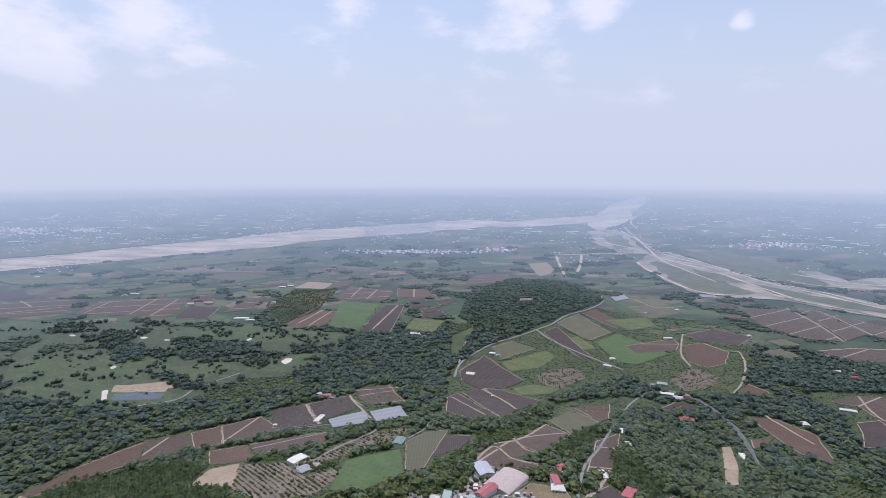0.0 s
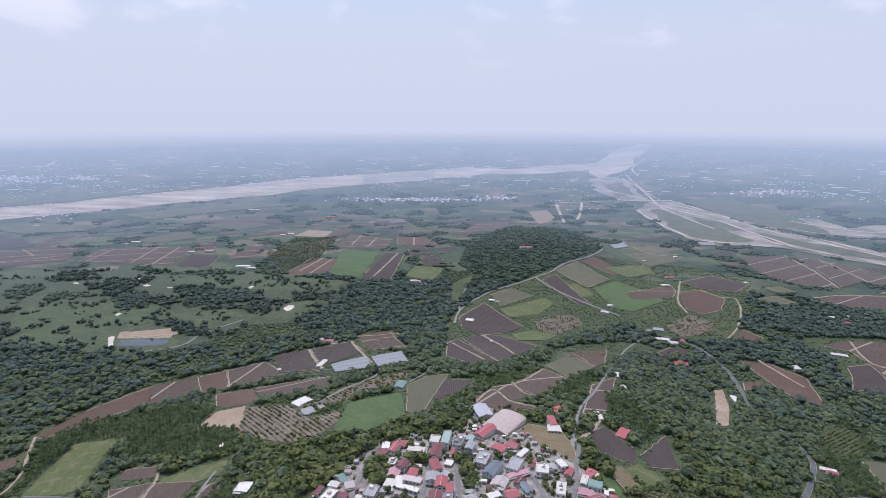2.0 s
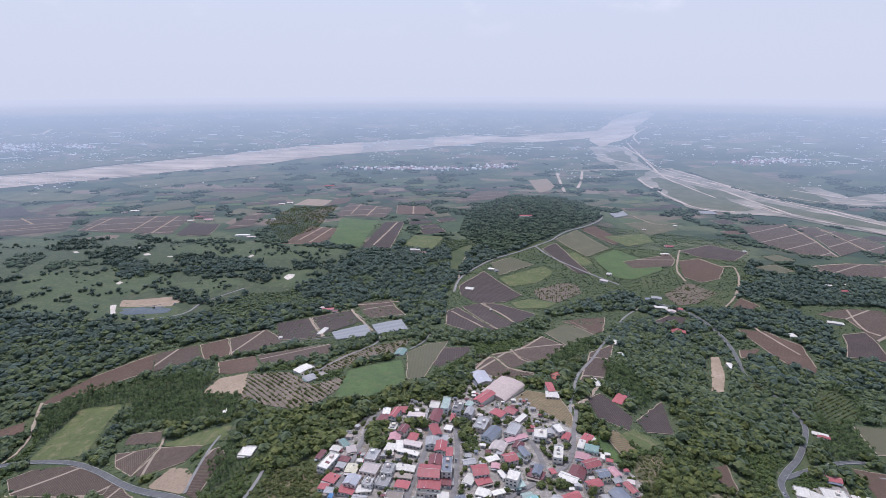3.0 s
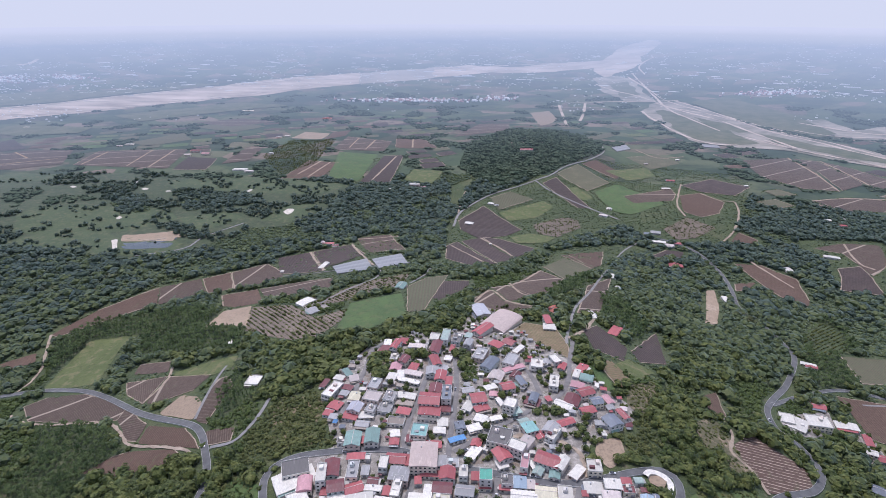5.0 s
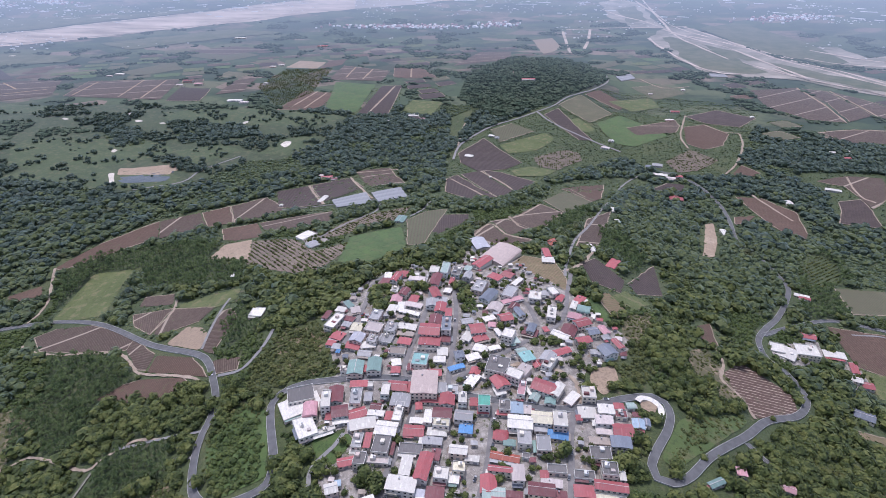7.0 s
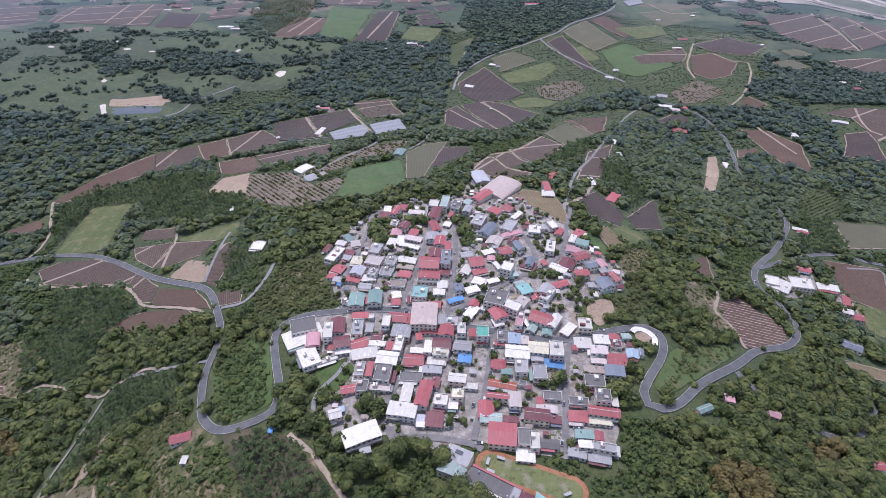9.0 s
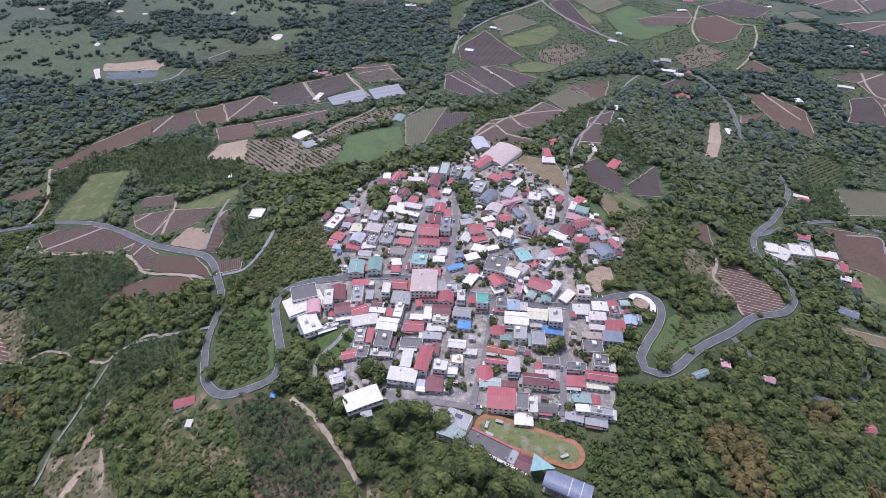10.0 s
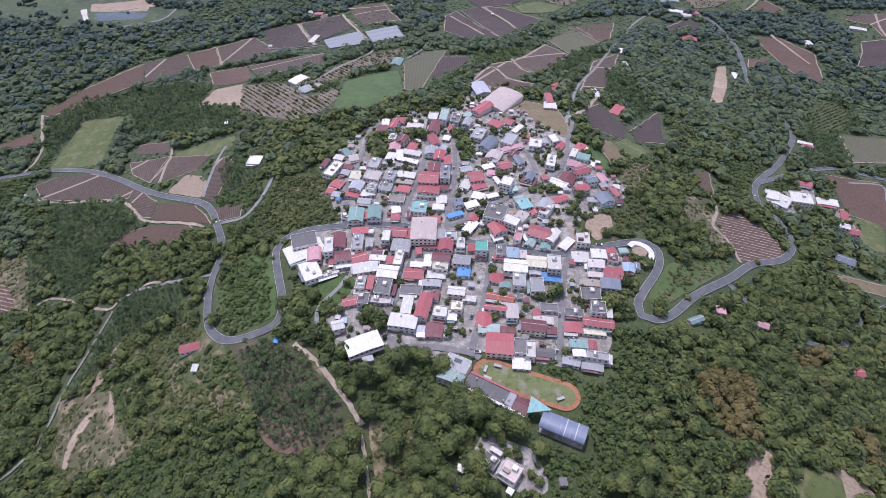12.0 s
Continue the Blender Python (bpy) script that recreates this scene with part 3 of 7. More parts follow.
field("dark_soil", 0, (152.6, 523), (174.3, 549), (192.9, 497), (177.0, 462), (151.6, 478))
field("dark_soil", 0, (195.2, 493), (253.4, 573), (230.6, 485), (197.3, 469))
field("meadow", 0, (161.5, 447), (184.0, 470), (205.9, 454), (178.4, 425))
field("tan_rows", 120, (146.3, 449), (164.0, 457), (172.2, 423), (155.3, 406))
field("lush", 0, (132.3, 439), (144.0, 443), (152.2, 404), (140.4, 397.8))
field("soil_rows", 20, (159.7, 581), (207.1, 717), (259.7, 780), (232.7, 707), (187.8, 590))
field("sand", 0, (343.7, 637), (371.5, 692), (417, 791), (434, 799), (405, 723), (366.7, 649))
field("red_soil", 0, (244.9, 433), (266.8, 450), (255.7, 406), (239.4, 397.2))
field("terrace_rows", 95, (237.4, 359.5), (269.8, 387.4), (302.8, 356.6), (293.2, 332.1), (242.9, 308.9), (236.2, 330.2))
field("dry_scrub", 0, (214.0, 379.2), (237.4, 395.6), (241.8, 374.9), (235.5, 322.6), (217.8, 317.7), (215.6, 339.4), (200.3, 337.5))
field("red_soil", 0, (428, 497), (496, 494), (461, 405), (439, 421), (417, 429))
field("meadow", 0, (418, 425), (451, 419), (430, 376.3), (408, 378.9))
field("dry_rows", 20, (500, 595), (588, 597), (554, 542), (482, 532))
field("tan_rows", 10, (349.7, 332.4), (409, 331.1), (400, 316.6), (347.8, 319.0))
field("red_soil", 0, (487, 837), (527, 844), (494, 811), (473, 804))
field("lush_scrub", 0, (167.8, 284.6), (188.3, 298.1), (228.4, 305.9), (231.2, 300.5), (180.5, 262.0), (148.9, 241.7), (142.6, 248.5))
field("meadow", 0, (197.4, 133.4), (216.2, 135.6), (229.8, 132.5), (222.5, 114.3), (185.6, 110.9))
field("sand", 0, (156.5, 109.2), (172.8, 141.0), (181.9, 143.4), (189.3, 141.7), (172.8, 110.0))
field("sand", 0, (226.3, 139.6), (243.3, 134.4), (250.5, 121.0), (224.5, 117.5))
field("scrub", 0, (-283.0, 174.2), (-237.5, 206.7), (-236.1, 247.9), (-197.9, 239.3), (-158.1, 203.6), (-156.0, 172.8), (-191.0, 156.4), (-242.0, 143.4))
field("scrub", 0, (-173.3, 216.2), (-153.4, 215.5), (-125.2, 202.8), (-111.5, 163.2), (-156.0, 172.8))
field("scrub", 60, (-123.8, 204.7), (-108.0, 212.8), (-79.2, 198.6), (-49.0, 151.9), (-57.0, 138.7), (-87.2, 130.5), (-109.2, 161.0))
field("scrub", 0, (-146.8, 392.3), (-107.0, 420), (-90.4, 360.9), (-100.1, 330.9), (-131.8, 335.2))
field("scrub", 0, (-438, 380.9), (-395.2, 394.9), (-365.3, 357.8), (-368.5, 325.2), (-395.3, 311.3))
field("lush", 0, (-172.7, 286.1), (-154.2, 315.9), (-129.0, 299.6), (-113.8, 239.4), (-140.8, 230.9), (-159.6, 250.4))
field("lush", 0, (-89.9, 266.2), (-80.1, 270.4), (-63.5, 268.9), (-60.5, 260.8), (-70.5, 243.6), (-80.8, 247.0))
field("soil_rows", 20, (-203.7, 380.5), (-175.0, 376.2), (-172.9, 358.5), (-195.1, 361.3))
field("dark_soil", 0, (381.1, 944), (428, 987), (461, 979), (435, 944))
field("dark_soil", 20, (-302.5, 943), (-248.6, 967), (-193.5, 830), (-275.3, 851))
field("dark_soil", 20, (-244.3, 967), (-174.3, 991), (-137.7, 907), (-197.1, 847))
field("soil_rows", 20, (-169.1, 1026), (-106.0, 1039), (-64.6, 918), (-128.3, 911))
field("film", 0, (-184.3, 848), (-129.2, 869), (-107.7, 788), (-164.5, 789))
field("film", 0, (-119.5, 861), (-72.2, 891), (-56.0, 820), (-100.4, 793))
field("lawn", 0, (-866, 995), (-819, 1049), (-672, 1051), (-577, 960), (-634, 933), (-768, 979))
field("lawn", 0, (-602, 959), (-530, 1013), (-495, 995), (-518, 965), (-564, 936))
field("sand", 0, (-637, 1029), (-542, 1065), (-515, 1027), (-588, 1000))
field("bunker", 0, (-645, 1008), (-634, 1014), (-615, 972), (-618, 964))
field("water", 0, (-616, 991), (-586, 995), (-530, 1025), (-519, 1018), (-542, 995), (-592, 977))
field("yard", 0, (-120.6, 303.6), (-108.3, 324.0), (-81.3, 327.6), (-101.8, 387.4), (-95.5, 433), (-69.0, 490), (-46.9, 502), (11.3, 516), (45.3, 592), (78.1, 592), (86.5, 501), (121.1, 453), (126.3, 436), (140.8, 404), (159.4, 378.1), (152.5, 357.0), (111.8, 331.2), (101.4, 296.4), (131.7, 297.6), (136.3, 280.4), (108.6, 247.1), (111.1, 213.9), (101.3, 192.6), (76.6, 192.7), (56.0, 196.8), (17.3, 205.5), (2.9, 197.0), (-33.4, 209.9), (-65.4, 204.0), (-78.9, 234.5), (-66.1, 274.7), (-89.9, 266.2), (-112.8, 287.1))
field("yard", 0, (323.7, 437), (396.9, 464), (383.7, 433), (341.1, 407), (318.2, 412))
field("yard", 0, (393.4, 428), (422, 439), (419, 404), (381.1, 387.4))
field("yard", 0, (16.5, 138.0), (21.7, 147.9), (28.2, 149.6), (38.9, 144.5), (49.5, 139.6), (55.8, 128.4), (56.3, 116.4), (46.4, 112.9), (39.4, 116.4), (29.4, 122.4), (20.7, 128.5))
field("yard", 0, (-191.0, 654), (-174.1, 680), (-140.7, 619), (-161.3, 599))
field("sand", 0, (116.6, 332.7), (136.0, 337.7), (134.1, 316.3), (117.8, 303.9), (111.7, 318.1))
field("dry_scrub", 0, (163.7, 412), (198.0, 433), (187.3, 395.3), (164.9, 367.0), (154.7, 380.3))
field("sand", 0, (167.0, 130.2), (176.4, 144.6), (180.5, 144.3), (172.8, 128.1), (164.8, 115.4), (160.3, 115.1))
field("scrub", 0, (-26.7, 157.0), (-17.1, 160.5), (-11.6, 138.4), (-18.7, 119.8), (-23.3, 122.7))
field("scrub", 0, (-224.1, 244.2), (-188.4, 253.4), (-149.2, 223.2), (-128.5, 201.0), (-116.0, 174.7), (-125.8, 163.2), (-155.6, 172.5), (-176.5, 195.2), (-204.4, 220.0))
field("plantation_soil", 0, (-148.3, 227.6), (-117.6, 220.9), (-96.0, 210.8), (-77.7, 190.0), (-61.4, 173.5), (-52.6, 155.1), (-60.5, 141.8), (-82.2, 137.9), (-103.2, 158.3), (-116.0, 174.7), (-129.4, 197.0), lift=0.2)
field("bare_soil", 0, (-111.5, 163.7), (-96.5, 159.4), (-81.7, 152.9), (-69.5, 142.1), (-82.1, 136.9), (-92.4, 140.2), (-103.9, 149.7), lift=0.4)
field("dry_scrub", 8, (-42.3, 156.8), (-35.9, 157.8), (-29.4, 148.1), (-24.8, 122.6), (-35.3, 122.0), (-39.7, 138.2))
field("dry_scrub", 0, (-281.7, 211.6), (-233.8, 209.9), (-214.8, 184.4), (-199.7, 161.7), (-189.7, 154.1), (-213.0, 148.3), (-244.9, 148.9), (-264.1, 170.9), lift=0.2)
field("dry_scrub", 0, (-448, 398.1), (-413, 386.9), (-372.0, 332.0), (-362.6, 305.1), (-376.8, 307.8), (-408, 352.8), (-422, 355.4), lift=0.2)
field("sand", 0, (-238.5, 256.6), (-239.8, 247.5), (-243.6, 225.8), (-253.0, 209.1), (-257.2, 205.7), (-254.7, 224.8), (-248.9, 248.5), lift=0.4)
field("sand", 0, (-236.0, 210.5), (-224.9, 195.0), (-217.3, 177.1), (-220.4, 177.8), (-231.3, 196.5), lift=0.4)
field("sand", 0, (-240.5, 198.6), (-244.7, 183.1), (-248.6, 168.1), (-245.3, 156.3), (-249.3, 155.1), (-254.5, 173.1), (-250.9, 190.4), lift=0.4)
field("terrace_rows", 70, (-419, 351.4), (-407, 349.2), (-384.2, 318.4), (-393.8, 309.5), lift=0.3)
grove("verge", (6.3, 1123), (34.3, 1184), (103.7, 1308), (270.3, 1476), (496, 1728), (770, 1794), (804, 1406), (646, 1143), (553, 1017), (499, 1019), (437, 1028), (360.2, 1105), (268.8, 1021), (164.2, 920), (83.0, 801), (0.3, 800))
grove("verge", (672, 1016), (710, 1025), (852, 1012), (841, 905), (743, 788), (624, 792), (688, 912))
field("red_soil", 0, (530, 929), (571, 915), (600, 855), (573, 770), (553, 747), (533, 789))
field("meadow", 0, (126.1, 1185), (237.8, 1270), (256.6, 1228), (205.4, 1154), (141.3, 1130))
field("dry_rows", 0, (113.3, 1290), (169.6, 1340), (217.0, 1283), (126.7, 1204))
field("dark_soil", 0, (33.0, 1134), (95.5, 1231), (118.5, 1170), (142.7, 1112), (161.1, 1073), (126.9, 1026), (70.8, 1009), (36.0, 1073))
field("dark_soil", 0, (7.5, 955), (28.9, 984), (84.9, 820), (44.0, 804), (5.0, 859))
field("dark_soil", 0, (35.4, 989), (71.1, 1014), (118.7, 860), (88.5, 820))
field("dark_soil", 0, (77.9, 1018), (113.3, 1001), (168.2, 932), (122.0, 864))
field("meadow", 0, (131.5, 1018), (171.7, 1045), (219.2, 1014), (194.4, 975), (139.6, 973))
field("orchard_soil", 20, (188.7, 1103), (264.4, 1155), (291.5, 1134), (284.8, 1086), (222.2, 1018), (193.0, 1039))
field("dark_soil", 0, (258.8, 1408), (303.2, 1454), (336.4, 1215), (308.2, 1216))
field("meadow", 0, (295.1, 1354), (337.5, 1378), (363.3, 1289), (336.4, 1268))
field("lush", 0, (375.2, 1334), (452, 1404), (492, 1316), (518, 1247), (421, 1175), (383.8, 1193))
field("red_soil", 0, (398.5, 1574), (449, 1618), (497, 1501), (462, 1446))
field("dry_rows", 0, (310.9, 1486), (386.0, 1563), (435, 1414), (360.7, 1344))
field("soil_rows", 0, (438, 1301), (578, 1365), (573, 1317), (543, 1268), (446, 1250))
field("red_soil", 0, (578, 1308), (635, 1332), (663, 1257), (617, 1182), (568, 1158), (541, 1193))
field("dark_soil", 0, (614, 1395), (717, 1453), (784, 1381), (711, 1309), (642, 1341))
field("dry_rows", 0, (556, 1675), (672, 1728), (698, 1616), (590, 1550))
field("meadow", 0, (450, 1521), (578, 1562), (578, 1475), (489, 1435))
field("soil_rows", 30, (901, 1658), (1055, 1687), (1037, 1517), (990, 1347), (915, 1371), (864, 1476))
field("soil_rows", 30, (1062, 1680), (1119, 1645), (1099, 1407), (1002, 1352), (1050, 1523))
field("soil_rows", 30, (1129, 1645), (1166, 1566), (1188, 1449), (1109, 1347), (1101, 1402))
field("soil_rows", 30, (882, 1270), (975, 1292), (1077, 1267), (1014, 1187), (909, 1198))
field("soil_rows", 30, (703, 980), (769, 999), (836, 991), (791, 905), (730, 854), (734, 907), (740, 951))
field("dark_soil", 0, (692, 888), (731, 896), (726, 848), (701, 789), (646, 810))
field("orchard_soil", 20, (460, 1094), (534, 1158), (571, 1097), (514, 1048), (466, 1040))
field("red_soil", 0, (605, 1071), (626, 1026), (611, 1011), (568, 1026))
field("film", 0, (544, 1797), (607, 1854), (605, 1790), (546, 1741))
field("film", 0, (865, 1870), (916, 1862), (908, 1819), (859, 1827))
field("sand", 0, (382.3, 2500), (475, 2550), (474, 2320), (376.5, 2164))
field("soil_rows", 0, (34.8, 1970), (148.7, 2231), (262.3, 2228), (232.9, 1972), (113.1, 1996))
field("dry_rows", 0, (473, 1917), (617, 2071), (619, 2007), (494, 1881))
field("soil_rows", 15, (-1421, 1680), (-1334, 1779), (-1189, 1787), (-1118, 1611), (-1234, 1547), (-1305, 1534))
field("soil_rows", 15, (-1076, 1598), (-1098, 1772), (-823, 1797), (-785, 1560))
field("dark_soil", 0, (-766, 1548), (-783, 1696), (-686, 1682), (-670, 1548))
field("soil_rows", 15, (-652, 1613), (-645, 1789), (-588, 1831), (-584, 1654))
field("red_soil", 0, (-432, 1461), (-400.0, 1654), (-309.2, 1627), (-325.4, 1461))
field("lush", 0, (-309.2, 1473), (-330.5, 1766), (-201.9, 1728), (-223.4, 1434))
field("dark_soil", 0, (-218.1, 1418), (-182.5, 1713), (-119.1, 1720), (-139.9, 1408))
field("soil_rows", 15, (-358.5, 1798), (-338.6, 1998), (-173.0, 1912), (-188.7, 1775))
field("red_soil", 0, (-156.0, 1824), (-160.9, 1959), (-65.8, 1947), (-12.7, 1802))
field("sand", 0, (-536, 1967), (-506, 2080), (-410, 2049), (-423, 1948))
field("red_soil", 0, (-406, 2070), (-344.4, 2114), (-348.5, 2008), (-411, 1949))
field("meadow", 0, (-104.4, 1451), (-80.7, 1556), (2.0, 1531), (-27.7, 1409))
field("dry_rows", 0, (-1067, 1900), (-956, 2047), (-872, 1947), (-977, 1838))
field("dry_rows", 0, (-971, 2180), (-827, 2280), (-681, 2181), (-775, 2068))
field("soil_rows", 0, (-991, 2254), (-832, 2362), (-664, 2280), (-815, 2181))
field("dark_soil", 0, (-1546, 1836), (-1492, 1945), (-1352, 1803), (-1462, 1731))
field("dry_rows", 0, (-721, 1814), (-708, 1910), (-609, 1874), (-649, 1822))
field("rough", 0, (-1190, 1390), (-1018, 1511), (-765, 1512), (-240.5, 1391), (-238.3, 1293), (-265.9, 1195), (-336.5, 1106), (-414, 1091), (-431, 1043), (-468, 953), (-565, 914), (-684, 968), (-789, 1012), (-902, 1029))
field("lawn", 0, (-728, 1438), (-566, 1483), (-341.3, 1450), (-238.4, 1396), (-310.7, 1312), (-514, 1339), (-677, 1362))
field("lawn", 0, (-939, 1167), (-940, 1224), (-816, 1233), (-622, 1210), (-570, 1136), (-641, 1065), (-736, 1032), (-877, 1067))
field("lawn", 0, (-390.5, 1135), (-369.3, 1225), (-299.0, 1247), (-272.6, 1209), (-318.6, 1129))
field("lawn", 0, (-576, 1144), (-486, 1191), (-436, 1154), (-492, 1061))
field("lawn", 0, (-696, 978), (-650, 1028), (-505, 986), (-471, 958), (-563, 923))
field("lawn", 0, (-1253, 1470), (-1175, 1510), (-1042, 1499), (-1035, 1443), (-1198, 1400))
field("sand", 0, (-622, 999), (-637, 1041), (-530, 1032), (-522, 1005))
field("water", 0, (-609, 975), (-572, 993), (-518, 997), (-516, 971), (-587, 959))
field("bunker", 0, (-628, 979), (-640, 1006), (-633, 1009), (-623, 987), (-609, 967), (-616, 961))
field("bunker", 0, (-712, 1145), (-708, 1171), (-699, 1163), (-699, 1137))
field("bunker", 0, (-809, 1422), (-806, 1438), (-785, 1428), (-792, 1412))
field("bunker", 0, (-765, 1366), (-756, 1376), (-741, 1362), (-752, 1352))
field("bunker", 0, (-696, 1347), (-687, 1352), (-675, 1343), (-686, 1338))
field("bunker", 0, (-490, 1344), (-485, 1363), (-475, 1358), (-481, 1334))
field("bunker", 0, (-360.0, 1191), (-350.6, 1213), (-336.8, 1209), (-337.9, 1184), (-344.2, 1170))
field("bunker", 0, (-342.9, 1147), (-334.9, 1154), (-324.7, 1147), (-335.5, 1138))
field("bunker", 0, (-956, 1386), (-948, 1391), (-932, 1376), (-943, 1371))
grove("orchard", (-559, 1712), (-529, 1939), (-370.8, 1949), (-376.8, 1627), (-443, 1489))
grove("palm", (6.8, 1215), (22.3, 1393), (85.1, 1473), (40.2, 1256))
grove("wood", (-768, 1518), (-533, 1524), (-241.7, 1445), (-234.9, 1401), (-515, 1472), (-738, 1455))
grove("wood", (-643, 1297), (-466, 1320), (-417, 1254), (-576, 1194))
grove("wood", (-1108, 1341), (-912, 1366), (-828, 1274), (-983, 1212))
grove("wood", (-794, 1275), (-729, 1319), (-659, 1194), (-718, 1175))
grove("orchard", (39.8, 2580), (364.8, 2878), (299.4, 2343), (153.1, 2299))
grove("dense", (44.3, 1561), (85.3, 1829), (212.2, 1967), (354.3, 1974), (472, 1954), (520, 1818), (481, 1688), (349.9, 1562), (252.3, 1460), (137.0, 1369), (85.1, 1473))
grove("palm", (-122.2, 206.5), (-107.8, 211.5), (-84.7, 199.1), (-63.9, 166.4), (-69.8, 139.0), (-89.2, 140.2), (-109.2, 161.0))
grove("palm", (-428, 471), (-340.3, 442), (-311.4, 416), (-316.8, 379.1), (-326.1, 347.2), (-357.4, 348.9), (-394.2, 411))
grove("palm", (-529, 649), (-503, 704), (-362.5, 728), (-313.1, 683), (-315.9, 635), (-238.0, 584), (-225.2, 521), (-380.7, 593), (-406, 652), (-481, 658), (-483, 568))
grove("palm", (-272.1, 306.3), (-219.1, 296.4), (-202.1, 292.6), (-196.2, 261.1), (-229.2, 255.9), (-256.1, 258.3), (-273.3, 219.2), (-281.8, 225.5), (-267.5, 271.6))
grove("palm", (-214.6, 434), (-203.2, 478), (-189.2, 439), (-165.6, 426), (-196.4, 393.3))
grove("palm", (212.6, 675), (242.5, 670), (246.3, 584), (212.3, 519), (192.1, 588))
grove("palm", (124.9, 632), (176.7, 723), (236.8, 801), (193.3, 690), (137.4, 612))
grove("palm", (480, 643), (568, 724), (539, 616), (496, 594), (477, 529), (419, 505), (411, 532))
grove("bush", (-152.3, 393.5), (-134.3, 409), (-108.8, 384.3), (-83.8, 348.0), (-80.5, 326.0), (-98.9, 325.5), (-125.1, 328.2), (-139.9, 319.4), (-157.4, 329.1), (-158.5, 364.0))
grove("bush", (141.3, 361.8), (167.7, 367.7), (168.5, 335.0), (147.5, 314.6), (133.9, 327.7))
grove("thicket", (113.2, 232.0), (123.0, 225.3), (139.4, 214.9), (128.5, 188.8), (112.2, 165.3), (104.9, 176.5), (108.5, 204.8))
grove("bush", (-172.7, 286.1), (-154.2, 315.9), (-129.0, 299.6), (-113.8, 239.4), (-140.8, 230.9), (-159.6, 250.4))
grove("palm", (73.3, 899), (85.5, 1057), (210.9, 904), (168.4, 887))
grove("wood", (10.4, 460), (24.3, 467), (32.5, 433), (32.2, 406), (17.4, 417))
grove("wood", (-69.0, 461), (-51.9, 454), (-47.2, 425), (-58.7, 409), (-70.3, 422))
grove("wood", (-32.8, 472), (-16.0, 467), (-16.6, 446), (-30.4, 455))
grove("wood", (-54.5, 240.2), (-35.2, 240.0), (-37.7, 219.7), (-56.9, 225.9))
grove("wood", (-80.1, 205.0), (-65.2, 202.8), (-33.3, 209.1), (-15.0, 203.4), (-4.2, 197.1), (-14.6, 188.9), (-77.8, 190.3))
grove("wood", (-77.2, 222.6), (-67.4, 219.6), (-69.0, 204.3), (-81.2, 211.7))
grove("wood", (71.2, 371.4), (98.2, 375.4), (96.0, 361.1), (74.5, 359.0))
grove("wood", (101.4, 350.8), (115.2, 354.6), (111.8, 331.2), (98.0, 329.2))
grove("wood", (110.7, 253.6), (127.5, 260.6), (123.0, 232.7), (112.5, 211.7), (113.3, 239.6))
grove("wood", (65.1, 259.0), (83.2, 259.9), (81.3, 247.0), (69.4, 245.6))
grove("wood", (24.9, 212.8), (31.4, 211.5), (45.9, 202.0), (40.1, 196.9), (26.1, 200.3))
grove("wood", (58.2, 200.2), (72.3, 199.3), (76.0, 188.6), (62.0, 187.8))
grove("wood", (-92.6, 283.3), (-66.3, 275.7), (-69.0, 264.0), (-89.5, 263.5))
grove("wood", (134.1, 274.7), (148.1, 284.7), (140.8, 264.4), (129.8, 252.9))
grove("rust", (160.6, 191.5), (187.6, 196.9), (191.9, 179.2), (182.6, 145.2), (165.7, 142.1), (158.9, 160.6), (156.9, 175.3))
grove("rust", (234.1, 214.7), (269.7, 235.1), (271.6, 217.3), (235.1, 203.6))
grove("rust", (257.6, 169.3), (272.8, 161.0), (268.2, 142.1), (250.7, 142.4))
grove("rust", (-357.2, 275.7), (-334.4, 274.1), (-322.7, 248.2), (-342.2, 254.3))
grove("verge", (-302.1, 903), (-291.4, 938), (-186.3, 932), (-102.0, 914), (1.2, 800), (2.1, 878), (-55.7, 812), (-121.5, 768), (-155.0, 761), (-213.9, 789))
grove("verge", (-293.1, 885), (-239.5, 982), (-156.7, 1012), (-83.5, 990), (-28.6, 844), (-13.8, 908), (-141.5, 907), (-288.0, 925))
grove("verge", (164.6, 889), (235.9, 949), (345.9, 998), (400, 995), (391.5, 971), (296.4, 904), (201.5, 837))
grove("scrub", (-216.5, 241.9), (-195.0, 257.7), (-170.7, 242.1), (-174.4, 195.0), (-197.7, 215.8))
grove("thicket", (-167.3, 284.5), (-151.6, 305.9), (-126.9, 290.2), (-115.7, 244.8), (-136.6, 230.8), (-155.5, 244.2))
grove("thicket", (-172.0, 239.1), (-141.2, 217.1), (-124.3, 184.1), (-167.4, 193.2), (-177.2, 208.4))
grove("wood", (-238.0, 227.6), (-217.4, 226.1), (-196.9, 214.6), (-183.6, 191.9), (-187.0, 177.8), (-189.7, 164.1), (-208.6, 173.2), (-228.5, 205.0))
grove("orchard", (480, 643), (544, 695), (550, 663), (513, 605), (458, 581))
grove("palm", (-133.7, 212.9), (-117.0, 218.5), (-95.6, 208.5), (-77.4, 187.9), (-61.2, 171.6), (-55.8, 155.2), (-64.0, 143.5), (-77.8, 149.2), (-100.4, 161.6), (-116.5, 176.7))
grove("palm", (-265.0, 278.6), (-208.7, 297.2), (-194.4, 270.7), (-225.3, 259.4), (-240.0, 262.0), (-250.6, 246.5), (-257.0, 226.0), (-270.2, 213.7), (-279.2, 216.5), (-271.5, 246.8))
